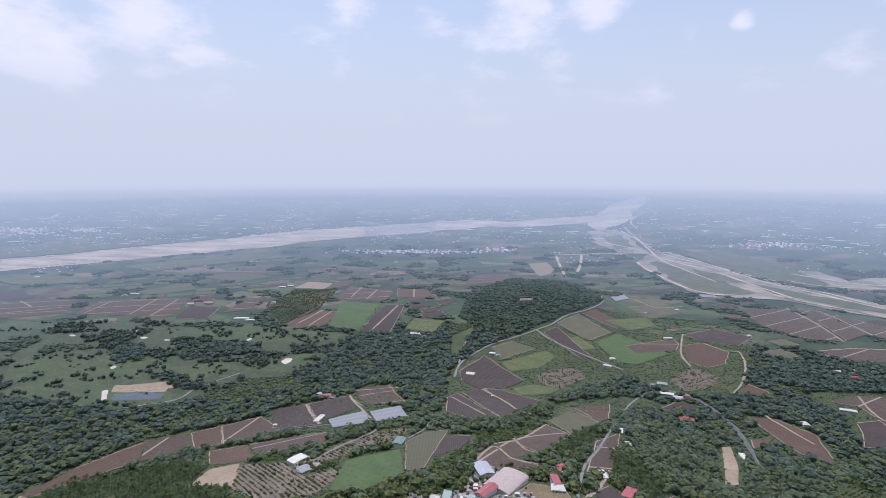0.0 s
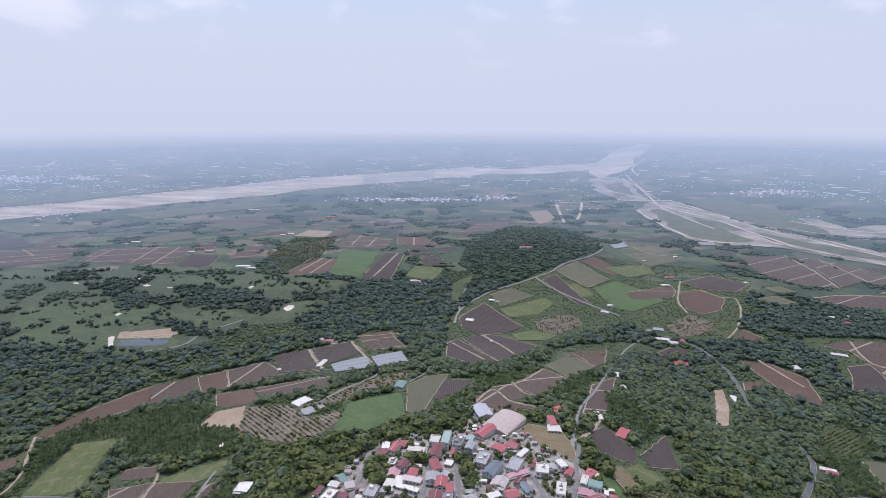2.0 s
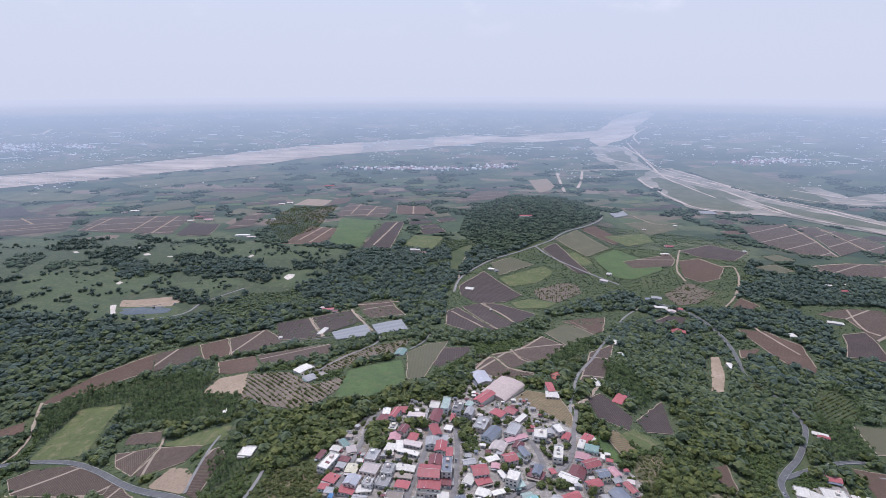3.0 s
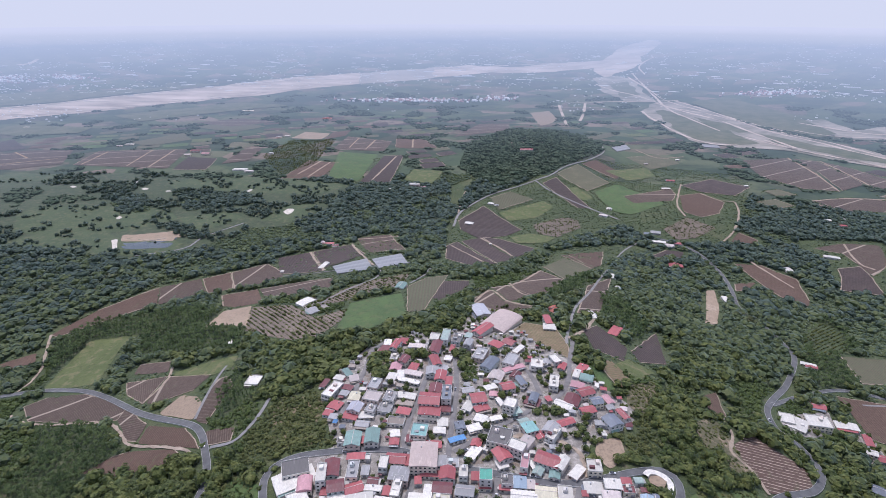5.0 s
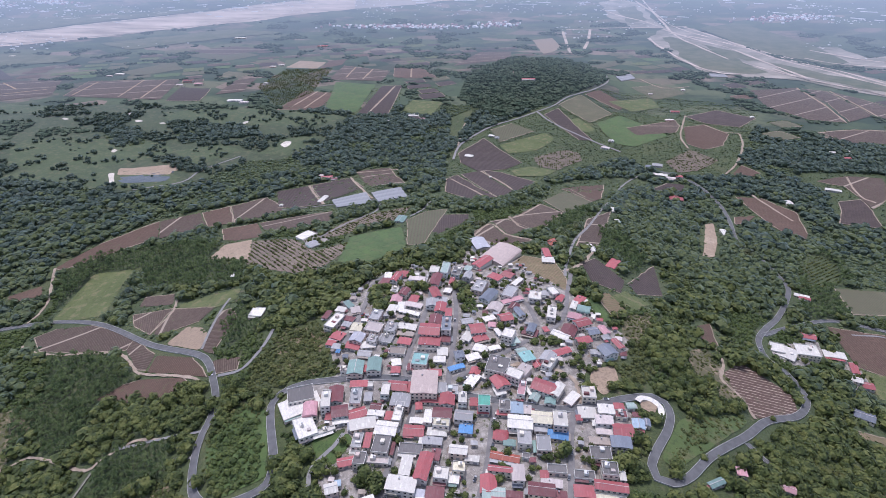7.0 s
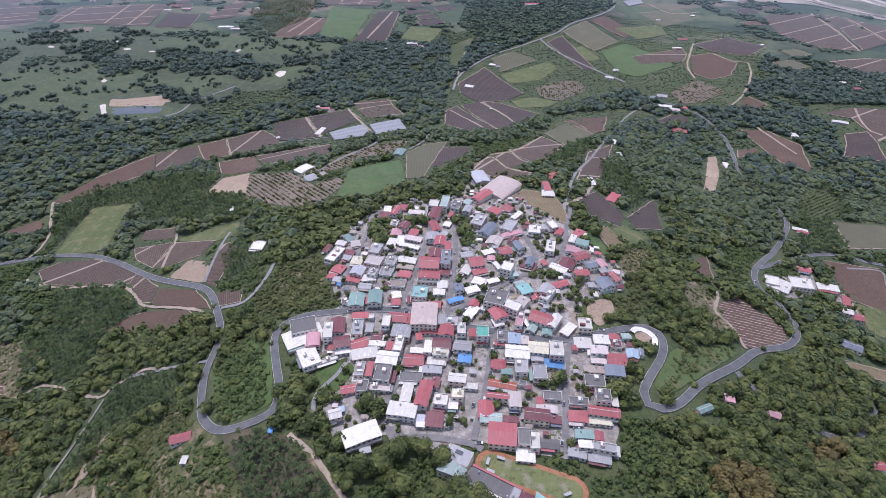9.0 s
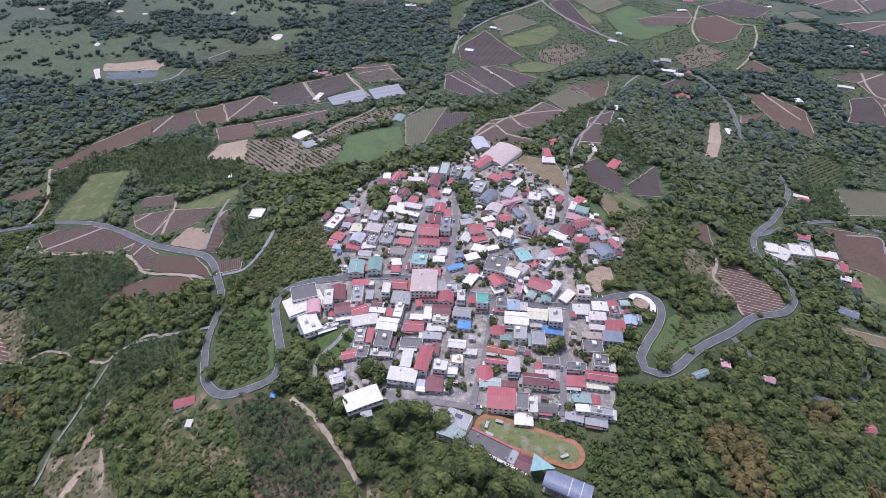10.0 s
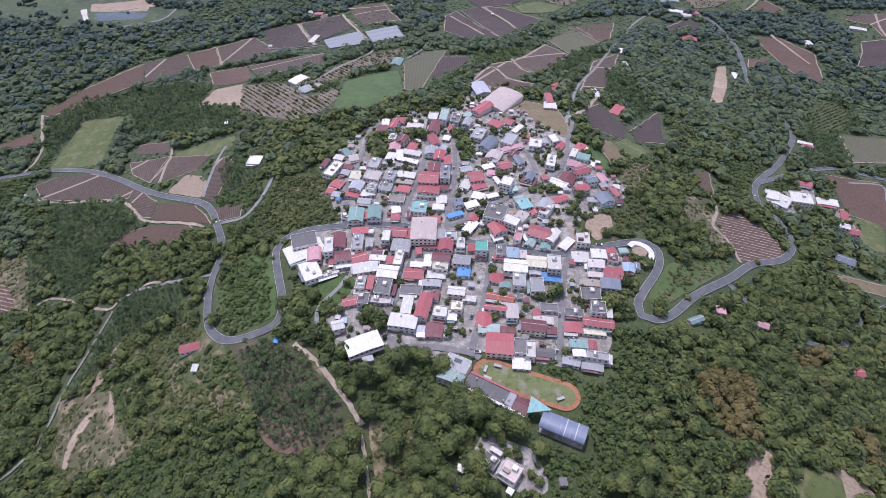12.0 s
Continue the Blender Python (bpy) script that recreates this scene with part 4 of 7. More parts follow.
grove("palm", (-381.9, 419), (-329.9, 435), (-286.3, 388.3), (-312.3, 369.9), (-301.1, 314.3), (-331.1, 316.2), (-363.9, 350.1), (-372.0, 332.0), (-405, 373.9))
road("asphalt", 5.6, (-556, 537), (-508, 544), (-462, 542), (-409, 525), (-361.8, 495), (-301.7, 447), (-265.6, 422), (-222.8, 395.5), (-205.5, 377.4), (-193.2, 354.9), (-181.9, 331.0), (-177.6, 310.9), (-178.3, 293.5), (-177.0, 276.4), (-170.7, 253.5), (-163.9, 239.2), (-150.5, 227.1), (-135.0, 224.8), (-115.8, 230.2), (-110.8, 238.9), (-112.7, 254.3), (-118.4, 271.4), (-124.5, 289.7), (-127.9, 305.4), (-123.3, 316.6), (-108.1, 322.6), (-80.6, 323.0), (-53.8, 323.2), (-27.1, 320.4), (-4.9, 309.0), (20.8, 302.7), (50.4, 296.5), (75.1, 290.5), (96.2, 290.5))
road("asphalt", 5.6, (96.2, 290.5), (118.4, 296.7), (137.3, 302.9), (156.3, 306.9), (164.2, 302.2), (163.9, 290.2), (156.3, 274.6), (142.9, 256.7), (134.6, 243.1), (134.8, 233.5), (143.8, 230.4), (157.7, 236.8), (181.2, 257.2), (219.1, 283.3), (251.1, 309.1), (288.1, 327.5), (309.6, 346.8), (318.8, 364.4), (317.1, 390.9), (306.7, 408), (314.6, 438), (337.5, 466), (369.6, 498), (406, 543), (430, 581), (436, 618), (440, 668), (434, 700), (441, 740), (464, 801), (483, 871), (488, 934), (480, 988), (458, 1025), (432, 1043))
road("asphalt", 4.4, (216.3, 276.6), (224.5, 262.3), (242.1, 248.5), (249.9, 235.5), (269.7, 235.1), (296.2, 239.8), (326.8, 266.0), (351.7, 286.9), (385.0, 304.1))
road("asphalt", 4.4, (328.0, 453), (380.4, 485), (443, 511), (505, 502))
road("lane", 4.4, (-37.8, 221.2), (-35.1, 237.5), (-26.7, 262.9), (-19.7, 296.8), (-16.1, 324.9), (-24.6, 315.3))
road("lane", 4.4, (-26.2, 320.4), (-29.9, 335.0), (-26.3, 356.3), (-18.0, 397.0), (-12.1, 433), (-11.5, 463))
road("lane", 4.4, (19.2, 205.5), (23.6, 223.3), (29.8, 247.2), (34.1, 273.6), (38.5, 296.6))
road("lane", 4.4, (73.7, 196.8), (77.1, 214.0), (82.5, 242.1), (87.2, 268.0), (93.6, 287.6))
road("lane", 4.4, (-33.6, 214.3), (-24.2, 207.7), (-7.9, 207.6), (17.2, 203.3), (24.3, 199.1))
road("lane", 4.2, (-83.5, 363.5), (-77.1, 390.9), (-71.4, 432), (-69.4, 466), (-57.4, 489))
road("lane", 4.2, (3.8, 312.0), (6.3, 341.7), (10.6, 379.7), (12.5, 425), (10.2, 452))
road("lane", 4.2, (8.2, 320.3), (26.6, 334.8), (55.5, 356.0), (81.3, 375.4), (100.3, 389.6), (112.0, 415), (120.1, 447), (132.7, 491), (130.4, 503))
road("lane", 4.2, (43.7, 469), (53.0, 446), (75.3, 430), (80.7, 410), (82.9, 387.9))
road("lane", 4.2, (-37.8, 221.2), (-33.5, 212.2), (-27.5, 201.3))
road("dirt", 4, (126.2, 496), (144.4, 513), (169.0, 554), (190.5, 601))
road("street", 3.2, (125.6, 484), (129.5, 502), (141.9, 542), (163.1, 604), (197.3, 675), (239.7, 768), (285.2, 859), (331.3, 951), (375.4, 1009), (408, 1031))
road("dirt", 3.5, (30.5, 324.7), (63.0, 338.1), (97.3, 324.6), (101.4, 296.4))
road("street", 2.6, (0.6, 147.3), (1.8, 141.4), (1.2, 134.2))
road("street", 3.0, (4.8, 128.0), (6.5, 123.1), (7.6, 117.1))
road("dirt", 3, (-480, 501), (-471, 492), (-425, 472), (-375.8, 459), (-329.9, 442), (-301.8, 416), (-283.2, 395.3), (-249.5, 379.5), (-218.5, 365.5), (-207.2, 356.4))
road("dirt", 3.5, (-550, 677), (-530, 636), (-510, 596), (-504, 566), (-508, 549))
road("street", 3.4, (-189.8, 356.7), (-169.7, 356.8), (-160.5, 372.2), (-155.9, 390.5), (-154.4, 412))
road("street", 3, (-222.4, 403), (-225.2, 430), (-227.0, 465), (-225.8, 491))
road("dirt", 3, (-304.9, 462), (-296.1, 499), (-304.9, 530))
road("street", 3.5, (-158.3, 637), (-133.2, 683), (-97.9, 736), (-94.6, 781), (-50.8, 808), (7.9, 808))
road("street", 3, (7.9, 808), (-17.0, 791), (-27.9, 742), (-45.2, 698))
road("lane", 4.2, (-333.2, 822), (-265.4, 836), (-153.7, 814), (-85.5, 819), (-35.1, 836))
road("dirt", 3, (35.9, 603), (63.5, 659), (80.1, 613), (107.5, 592))
road("dirt", 3, (92.6, 697), (101.1, 647), (117.1, 635), (128.5, 641))
road("dirt", 3, (64.4, 671), (103.8, 697), (150.6, 779))
road("canal", 2.0, (-300.6, 157.3), (-294.3, 162.1), (-283.8, 176.2), (-280.7, 196.2), (-281.4, 220.6), (-276.0, 245.5), (-271.8, 269.8), (-268.7, 286.7))
road("dirt", 3, (-46.0, 153.6), (-53.9, 166.1), (-65.9, 181.7), (-79.2, 198.6), (-96.6, 213.4))
road("dirt", 2, (-45.5, 148.4), (-41.4, 132.1), (-37.6, 113.4))
road("dirt", 3, (239.9, 307.7), (239.5, 331.3), (231.8, 349.7), (245.4, 374.5), (251.0, 403))
road("dirt", 2.5, (-395.3, 311.3), (-367.1, 312.4), (-348.4, 320.7), (-319.9, 310.8), (-276.1, 290.3), (-267.7, 296.3), (-244.3, 306.3), (-215.0, 299.7))
road("street", 3, (-83.3, 225.5), (-84.1, 242.3), (-72.4, 259.0), (-67.6, 269.3))
road("street", 2.5, (450, 487), (492, 489), (480, 459))
road("street", 2.6, (-180.8, 295.6), (-198.9, 298.6), (-217.5, 300.1), (-236.8, 301.8), (-259.5, 303.8))
road("street", 2.2, (-176.7, 271.6), (-185.6, 273.8), (-195.1, 275.7))
road("dirt", 4, (-35.8, 951), (-47.4, 979), (-81.5, 1011), (-94.7, 1039))
road("dirt", 4, (561, 945), (576, 821))
road("dirt", 4, (-181.4, 1020), (-125.6, 1016), (-88.2, 1026))
road("dirt", 4, (-248.6, 967), (-193.5, 830))
road("dirt", 4, (-174.3, 991), (-111.9, 821))
road("street", 5, (22.6, 1095), (33.9, 1168), (58.8, 1226), (118.2, 1316), (188.4, 1378), (247.9, 1433), (293.1, 1474), (346.2, 1544), (428, 1614), (494, 1708), (515, 1800))
road("street", 5, (244.1, 1427), (269.0, 1344), (312.0, 1255), (348.0, 1192), (381.5, 1144))
road("dirt", 4, (34.3, 1183), (55.1, 1334), (95.6, 1444), (103.8, 1477))
road("dirt", 4, (617, 1404), (547, 1246), (534, 1164))
road("dirt", 4, (635, 1326), (661, 1269), (688, 1265), (655, 1170), (597, 1074), (557, 1029))
road("dirt", 4, (15.8, 954), (47.9, 878), (73.4, 810))
road("dirt", 4, (73.2, 1012), (105.5, 929), (123.0, 851))
road("dirt", 5, (-191.9, 1422), (-142.7, 1704))
road("dirt", 5, (1054, 1686), (1028, 1504), (989, 1341))
road("dirt", 5, (1128, 1644), (1115, 1492), (1097, 1375))
road("dirt", 5, (878, 1269), (971, 1287), (1083, 1274))
road("dirt", 4, (771, 995), (749, 942), (739, 895), (749, 879))
road("dirt", 5, (-306.4, 1822), (-294.4, 1976))
road("dirt", 5, (-250.4, 1797), (-233.1, 1938))
road("dirt", 5, (-99.3, 1821), (-103.8, 1947))
road("dirt", 5, (-399.1, 1500), (-363.8, 1646))
road("dirt", 5, (-365.6, 1477), (-333.8, 1632))
road("dirt", 5, (-1056, 1603), (-1063, 1762))
road("dirt", 5, (-915, 1590), (-933, 1787))
road("dirt", 5, (-846, 1578), (-863, 1787))
road("dirt", 5, (-1304, 1596), (-1168, 1672))
road("dirt", 5, (-1263, 1678), (-1352, 1753))
road("dirt", 4, (618, 1783), (655, 1682), (740, 1699))
road("street", 4, (-423, 1119), (-473, 1037), (-487, 971), (-557, 928))

# ------------------------------------------------------------------ the far plain
FAR_WORDS = {"gravel": ("pale gravel bed of the wide braided river", "riverbed"), "river": ("shallow grey water of the wide river", "water"),
             "bar": ("dull green river bar with low scrub", "riverbank"), "shoal": ("dull gravel shoal with scattered scrub", "riverbed"),
             "bright": ("bright pale gravel fan where two rivers meet", "riverbed")}


def far_patch(kind, *points):
    """A ragged sheet of the river land."""
    FIELD_WORDS[kind] = FAR_WORDS[kind]
    P = [Vector(q) for q in points]
    n, edge = len(P), []
    for i in range(n):
        b, c = P[i], P[(i + 1) % n]
        m = max(2, min(14, int((c - b).length / 35)))
        for j in range(m):
            u = j / m
            q = b.lerp(c, u)
            q = q + Vector((noise.noise((q.x * 0.011, q.y * 0.011, 2.0)), noise.noise((q.x * 0.011, q.y * 0.011, 5.0)))) * (26 if j else 10)
            edge.append((q.x, q.y))
    ob = field(kind, 0, *edge, lift={"bar": 1.6, "shoal": 1.0, "bright": 1.2}.get(kind, 0.4))
    ob.name = {"river": "water", "bar": "riverbank"}.get(kind, "riverbed")
    return ob


def far_lane(width, *points):
    line = glide(points, 40.0)
    return tagged(link_mesh("road", ribbon(line, (-width / 2, width / 2), (2.5, 2.5)), M["gravel"]), "pale straight lane across the far plain", "road", kind="structure")


def channel(width, *points):
    """A thin pale thread of the braided river, uneven in width."""
    line = glide(points, 25.0)
    bm = bmesh.new()
    rows = []
    for i, p in enumerate(line):
        t = (line[min(i + 1, len(line) - 1)] - line[max(i - 1, 0)]).normalized()
        n = Vector((t.y, -t.x)) * width * (0.55 + 0.6 * noise.noise((p.x * 0.008, p.y * 0.008, width)))
        p = p + Vector((t.y, -t.x)) * 9 * noise.noise((p.x * 0.005, p.y * 0.005, width + 4))
        rows.append([bm.verts.new((q.x, q.y, terrain(q.x, q.y) + 3.2)) for q in (p - n, p + n)])
    for r, s in zip(rows, rows[1:]):
        bm.faces.new((r[0], r[1], s[1], s[0]))
    return tagged(link_mesh("riverbed", bm, M["bright"]), "thin pale gravel channel of the braided river", "riverbed", kind="structure")


far_patch("bar", (-1753, 2126), (-1637, 2209), (-1341, 2167), (-1330, 2041), (-1524, 1992))
far_patch("bar", (-1402, 2418), (-962, 2757), (-722, 2693), (-939, 2534), (-1228, 2292))
far_patch("gravel", (-2030, 2422), (-1811, 2610), (-1589, 2838), (-1213, 3137), (-1042, 3301), (-779, 3463), (-516, 3569), (-477, 3283), (-709, 3137), (-910, 2962), (-1102, 2836), (-1405, 2590), (-1576, 2442), (-1874, 2223))
far_patch("bar", (-2238, 2689), (-1915, 2859), (-1582, 2995), (-1239, 3208), (-1224, 3165), (-1602, 2863), (-1825, 2632), (-2054, 2452))
far_patch("river", (-516, 3569), (-236.9, 3668), (-54.8, 3737), (-50.9, 3446), (-218.8, 3377), (-477, 3283))
far_patch("gravel", (-54.8, 3737), (170.9, 3800), (428, 3724), (817, 3814), (1046, 3825), (965, 3651), (589, 3569), (269.9, 3588), (-51.0, 3462))
far_patch("gravel", (922, 3595), (1043, 3841), (1190, 4077), (1338, 4197), (1468, 4255), (1528, 4176), (1409, 4009), (1291, 3884), (1259, 3706), (1120, 3563), (945, 3403))
far_patch("shoal", (875, 3397), (1000, 3443), (1087, 3336), (1040, 2945), (1022, 2766), (893, 2804), (841, 3009))
far_patch("bar", (926, 3234), (1038, 3282), (1011, 2947), (907, 2895))
far_patch("shoal", (883, 2532), (1022, 2766), (1157, 2755), (1193, 2469), (1221, 2109), (1315, 1891), (1424, 1642), (1307, 1496), (1210, 1626), (1109, 1772), (968, 1820), (867, 1889), (845, 2085))
far_patch("bar", (945, 2545), (993, 2574), (1051, 2211), (1067, 1881), (971, 1863), (874, 1953), (880, 2175))
far_patch("bar", (1052, 2401), (1116, 2252), (1155, 2066), (1085, 2055), (1035, 2176))
far_patch("bar", (1159, 2034), (1270, 1822), (1358, 1601), (1327, 1562), (1233, 1712), (1129, 1873))
far_patch("shoal", (1446, 2305), (1560, 2337), (1551, 2117), (1744, 2178), (1710, 1993), (1654, 1924), (1433, 1947), (1397, 2080))
far_patch("bar", (1184, 2753), (1427, 2796), (1497, 2390), (1432, 2037), (1337, 1985), (1229, 2205))
far_lane(14, (735, 2781), (944, 2786), (1141, 2785))
far_lane(22, (-2379, 3294), (-2344, 3339), (-2361, 3445))
far_lane(12, (549, 2706), (521, 2498), (479, 2175))
far_lane(12, (683, 2751), (610, 2468), (555, 2293))
far_lane(10, (572, 2754), (770, 2764))
channel(9, (1073, 3400), (1089, 3137), (1063, 2882), (1023, 2617), (1022, 2330), (1027, 2086))
channel(10, (1011, 2736), (1067, 2529), (1124, 2319), (1134, 2108), (1141, 1927), (1147, 1805))
channel(12, (1128, 2787), (1193, 2469), (1205, 2120), (1277, 1891), (1306, 1766), (1368, 1614))
channel(9, (1106, 1936), (1137, 1789), (1206, 1697), (1298, 1525))
channel(10, (883, 2532), (865, 2325), (861, 2129), (868, 1963), (907, 1871), (985, 1855))
channel(8, (850, 3242), (907, 3049), (987, 2920), (1022, 2766))
channel(8, (1319, 2110), (1362, 2025), (1452, 1975), (1637, 1953))
channel(9, (1183, 3428), (1220, 3653), (1375, 3849))
channel(12, (-2038, 2431), (-1803, 2598), (-1582, 2826), (-1208, 3123), (-769, 3417))
channel(10, (-1913, 2273), (-1598, 2477), (-1317, 2683), (-928, 3021), (-723, 3199))
channel(9, (-54.7, 3704), (281.6, 3764), (737, 3792), (1042, 3810))
channel(7, (1007, 2647), (1111, 2513), (1213, 2307), (1249, 2045), (1307, 1909), (1351, 1727), (1401, 1655))
channel(6, (1144, 2471), (1210, 2255), (1264, 2109), (1284, 1966))
channel(6, (1055, 2034), (1101, 1890), (1155, 1757), (1229, 1654), (1289, 1514))
channel(14, (1418, 2257), (1472, 2162), (1548, 2052), (1685, 2013))
channel(7, (1125, 3484), (1083, 2940), (1103, 2686), (1149, 2540))


def box_shape():
    V = np.array([(x, y, z) for z in (0, 1) for x, y in ((-1, -1), (1, -1), (1, 1), (-1, 1))], dtype=float)
    T = np.array([(4, 5, 6), (4, 6, 7), (0, 1, 5), (0, 5, 4), (1, 2, 6), (1, 6, 5), (2, 3, 7), (2, 7, 6), (3, 0, 4), (3, 4, 7)])
    return V, T


def gable_shape():
    V = np.array([(-1, -1, 0), (1, -1, 0), (1, 1, 0), (-1, 1, 0), (-1, -1, 0.7), (1, -1, 0.7), (1, 1, 0.7), (-1, 1, 0.7), (-1, 0, 1.1), (1, 0, 1.1)], dtype=float)
    T = np.array([(4, 5, 9), (4, 9, 8), (6, 7, 8), (6, 8, 9), (0, 1, 5), (0, 5, 4), (1, 2, 6), (1, 6, 5), (2, 3, 7), (2, 7, 6), (3, 0, 4), (3, 4, 7), (5, 6, 9), (7, 4, 8)])
    return V, T


def placed(shapes, spots):
    VV, TT, n = [], [], 0
    for i, (x, y, z, w, d, h, a) in enumerate(spots):
        V, T = shapes[i % len(shapes)]
        c, s = math.cos(a), math.sin(a)
        P = np.stack([(V[:, 0] * w * c - V[:, 1] * d * s) + x, (V[:, 0] * w * s + V[:, 1] * d * c) + y, V[:, 2] * h + z], 1)
        VV.append(P)
        TT.append(T + n)
        n += len(V)
    return np.concatenate(VV), np.concatenate(TT)


def far_town(x, y, rx, ry, count, seed, label, size=4.6, red=0.4):
    r = np.random.default_rng(seed)
    for tone, share in (("far_white", 1 - red), ("far_red", red)):
        spots = []
        for _ in range(int(count * share)):
            u, v = r.normal(0, 0.5), r.normal(0, 0.5)
            px, py = x + u * rx, y + v * ry
            q = math.hypot(px, py)
            if not 2480 < q < 4780:
                continue
            k = size * r.uniform(0.6, 1.5)
            spots.append((px, py, terrain(px, py) - 0.5, k, k * r.uniform(0.6, 1.2), r.uniform(4, 9), r.uniform(-0.3, 0.3)))
        V, T = placed([box_shape(), gable_shape()], spots)
        tagged(new("far_houses", raw_mesh("far_houses", V, T, M[tone])), label, "town", kind="stuff")


far_town(-144, 2842, 330, 48, 330, 1, "small far town of white and red roofs on the plain", red=0.5)
far_town(281, 2896, 110, 60, 60, 2, "loose far hamlet of pale roofs")
far_town(1664, 2900, 170, 60, 170, 3, "far town of pale and red roofs beyond the river", red=0.45)
far_town(-2292, 3039, 150, 75, 150, 4, "far pale town beyond the river")
far_town(-2002, 3152, 130, 45, 90, 5, "string of far pale houses")


def far_scatter():
    """Loose pale sheds, long greenhouses and dark tree clumps all over the far plain."""
    r = np.random.default_rng(11)
    sheds, trees, strips = [], [], []
    while len(sheds) < 2600:
        a, q = r.uniform(-0.75, 0.75), 2500 + 2200 * r.random() ** 0.7
        x, y = q * math.sin(a), q * math.cos(a)
        if q < 3300 and noise.noise((x * 0.002, y * 0.002, 1.0)) < 0.15:
            continue
        if noise.noise((x * 0.0035, y * 0.0035, 9.0)) < 0.02 and r.random() < 0.85:
            continue
        k = r.uniform(1.6, 4.6) * (0.6 + 0.4 * q / 3000)
        sheds.append((x, y, terrain(x, y) - 0.3, k, k * 0.7, r.uniform(2, 4), r.uniform(-0.4, 0.4)))
    while len(strips) < 190:
        a, q = r.uniform(-0.75, 0.75), r.uniform(3200, 4500)
        x, y = q * math.sin(a), q * math.cos(a)
        strips.append((x, y, terrain(x, y) - 0.3, r.uniform(10, 36), r.uniform(4, 9), 3.0, -a + r.uniform(-0.15, 0.15)))
    V, T = placed([box_shape()], sheds)
    tagged(new("far_sheds", raw_mesh("far_sheds", V, T, M["far_white"])), "loose pale farm sheds on the far plain", "sheds", kind="stuff")
    V, T = placed([gable_shape()], strips)
    tagged(new("far_greenhouses", raw_mesh("far_greenhouses", V, T, M["far_white"])), "long white greenhouses on the far plain", "greenhouses", kind="stuff")


far_scatter()


def plain_plots():
    """Small plots of crops and bare soil laid out over the plain, between the groves."""
    r = random.Random(21)
    turn = 0.32
    c, s = math.cos(turn), math.sin(turn)
    kinds = ["dark_soil", "dry_rows", "soil_rows", "meadow", "lush", "dry_rows", "soil_rows", "dark_soil", "red_soil"]
    for i in range(-30, 31):
        for j in range(16, 46):
            gx, gy = i * 82 + r.uniform(-8, 8), j * 58 + r.uniform(-6, 6)
            x, y = gx * c - gy * s + 500, gx * s + gy * c
            q = math.hypot(x, y)
            if not 1450 < q < 2430 or abs(math.atan2(x, y)) > 0.74 or r.random() > 0.62:
                continue
            if abs(x - 300) < 260 and abs(y - 1822) < 300 or x < -150 and y < 1750:
                continue
            hw, hd = r.uniform(26, 40), r.uniform(16, 27)
            corner = [(x + u * hw * c - v * hd * s, y + u * hw * s + v * hd * c) for u, v in ((-1, -1), (1, -1), (1, 1), (-1, 1))]
            if any(cover(*q_) for q_ in corner + [(x, y)]):
                continue
            field(r.choice(kinds), math.degrees(turn), *corner)


plain_plots()

# ------------------------------------------------------------------ houses


def sheet_metal(name, colour, metal=0.0, rough=0.55):
    k = Mat(name, rough, metal, 0.4)
    o = k.coords()
    tone = k.mix(k.chance(), tuple(v * 0.75 for v in colour), tuple(min(0.85, v * 1.2) for v in colour))
    # single sheets have faded differently
    cell = k.node("CombineXYZ")
    k.link(k.math("FLOOR", k.math("DIVIDE", k.axis(o, "X"), 0.95)), cell.inputs[0])
    k.link(k.math("FLOOR", k.math("DIVIDE", k.axis(o, "Y"), 3.4)), cell.inputs[1])
    k.link(k.chance(), cell.inputs[2])
    pick = k.node("TexWhiteNoise")
    k.link(cell.outputs[0], pick.inputs["Vector"])
    tone = k.mix(k.math("MULTIPLY", pick.outputs["Value"], 0.3), tone, tuple(v * 0.62 for v in colour))
    tone = k.mix(k.span(pick.outputs["Value"], 0.86, 0.97, 0, 0.4), tone, tuple(min(0.8, v * 1.25 + 0.05) for v in colour))
    # dirt, rain streaks and rust
    tone = k.mix(k.span(k.noise(o, 0.35, 8, 0.7), 0.45, 0.66, 0, 0.5), tone, tuple(v * 0.5 + 0.07 for v in colour))
    streak = k.node("Mapping")
    streak.inputs["Scale"].default_value = (2.4, 0.3, 0.6)
    k.link(o, streak.inputs[0])
    tone = k.mix(k.span(k.noise(streak.outputs[0], 1.0, 5, 0.65), 0.52, 0.7, 0, 0.5), tone, tuple(v * 0.55 + 0.04 for v in colour))
    tone = k.mix(k.span(k.noise(o, 0.9, 6, 0.7), 0.62, 0.72, 0, 0.45), tone, (0.17, 0.13, 0.1))
    tone = k.mix(k.span(k.waves(k.axis(o, "X"), 0.95), 0.9, 1.0, 0, 0.25), tone, tuple(v * 0.5 for v in colour))
    k.color(tone)
    k.bump(k.waves(k.axis(o, "X"), 0.55), 0.3, 0.05)
    return k.m


def plaster(name, *shades):
    k = Mat(name, 0.85)
    o = k.coords()
    tone = k.ramp(k.chance(), *[(i / (len(shades) - 1), s) for i, s in enumerate(shades)])
    tone = k.mix(k.span(k.noise(o, 0.7, 6), 0.5, 0.8, 0, 0.4), tone, (0.28, 0.265, 0.25))
    tone = k.mix(k.span(k.noise(o, 2.6, 5, 0.7), 0.56, 0.72, 0, 0.35), tone, (0.2, 0.19, 0.175))
    k.color(tone)
    return k.m


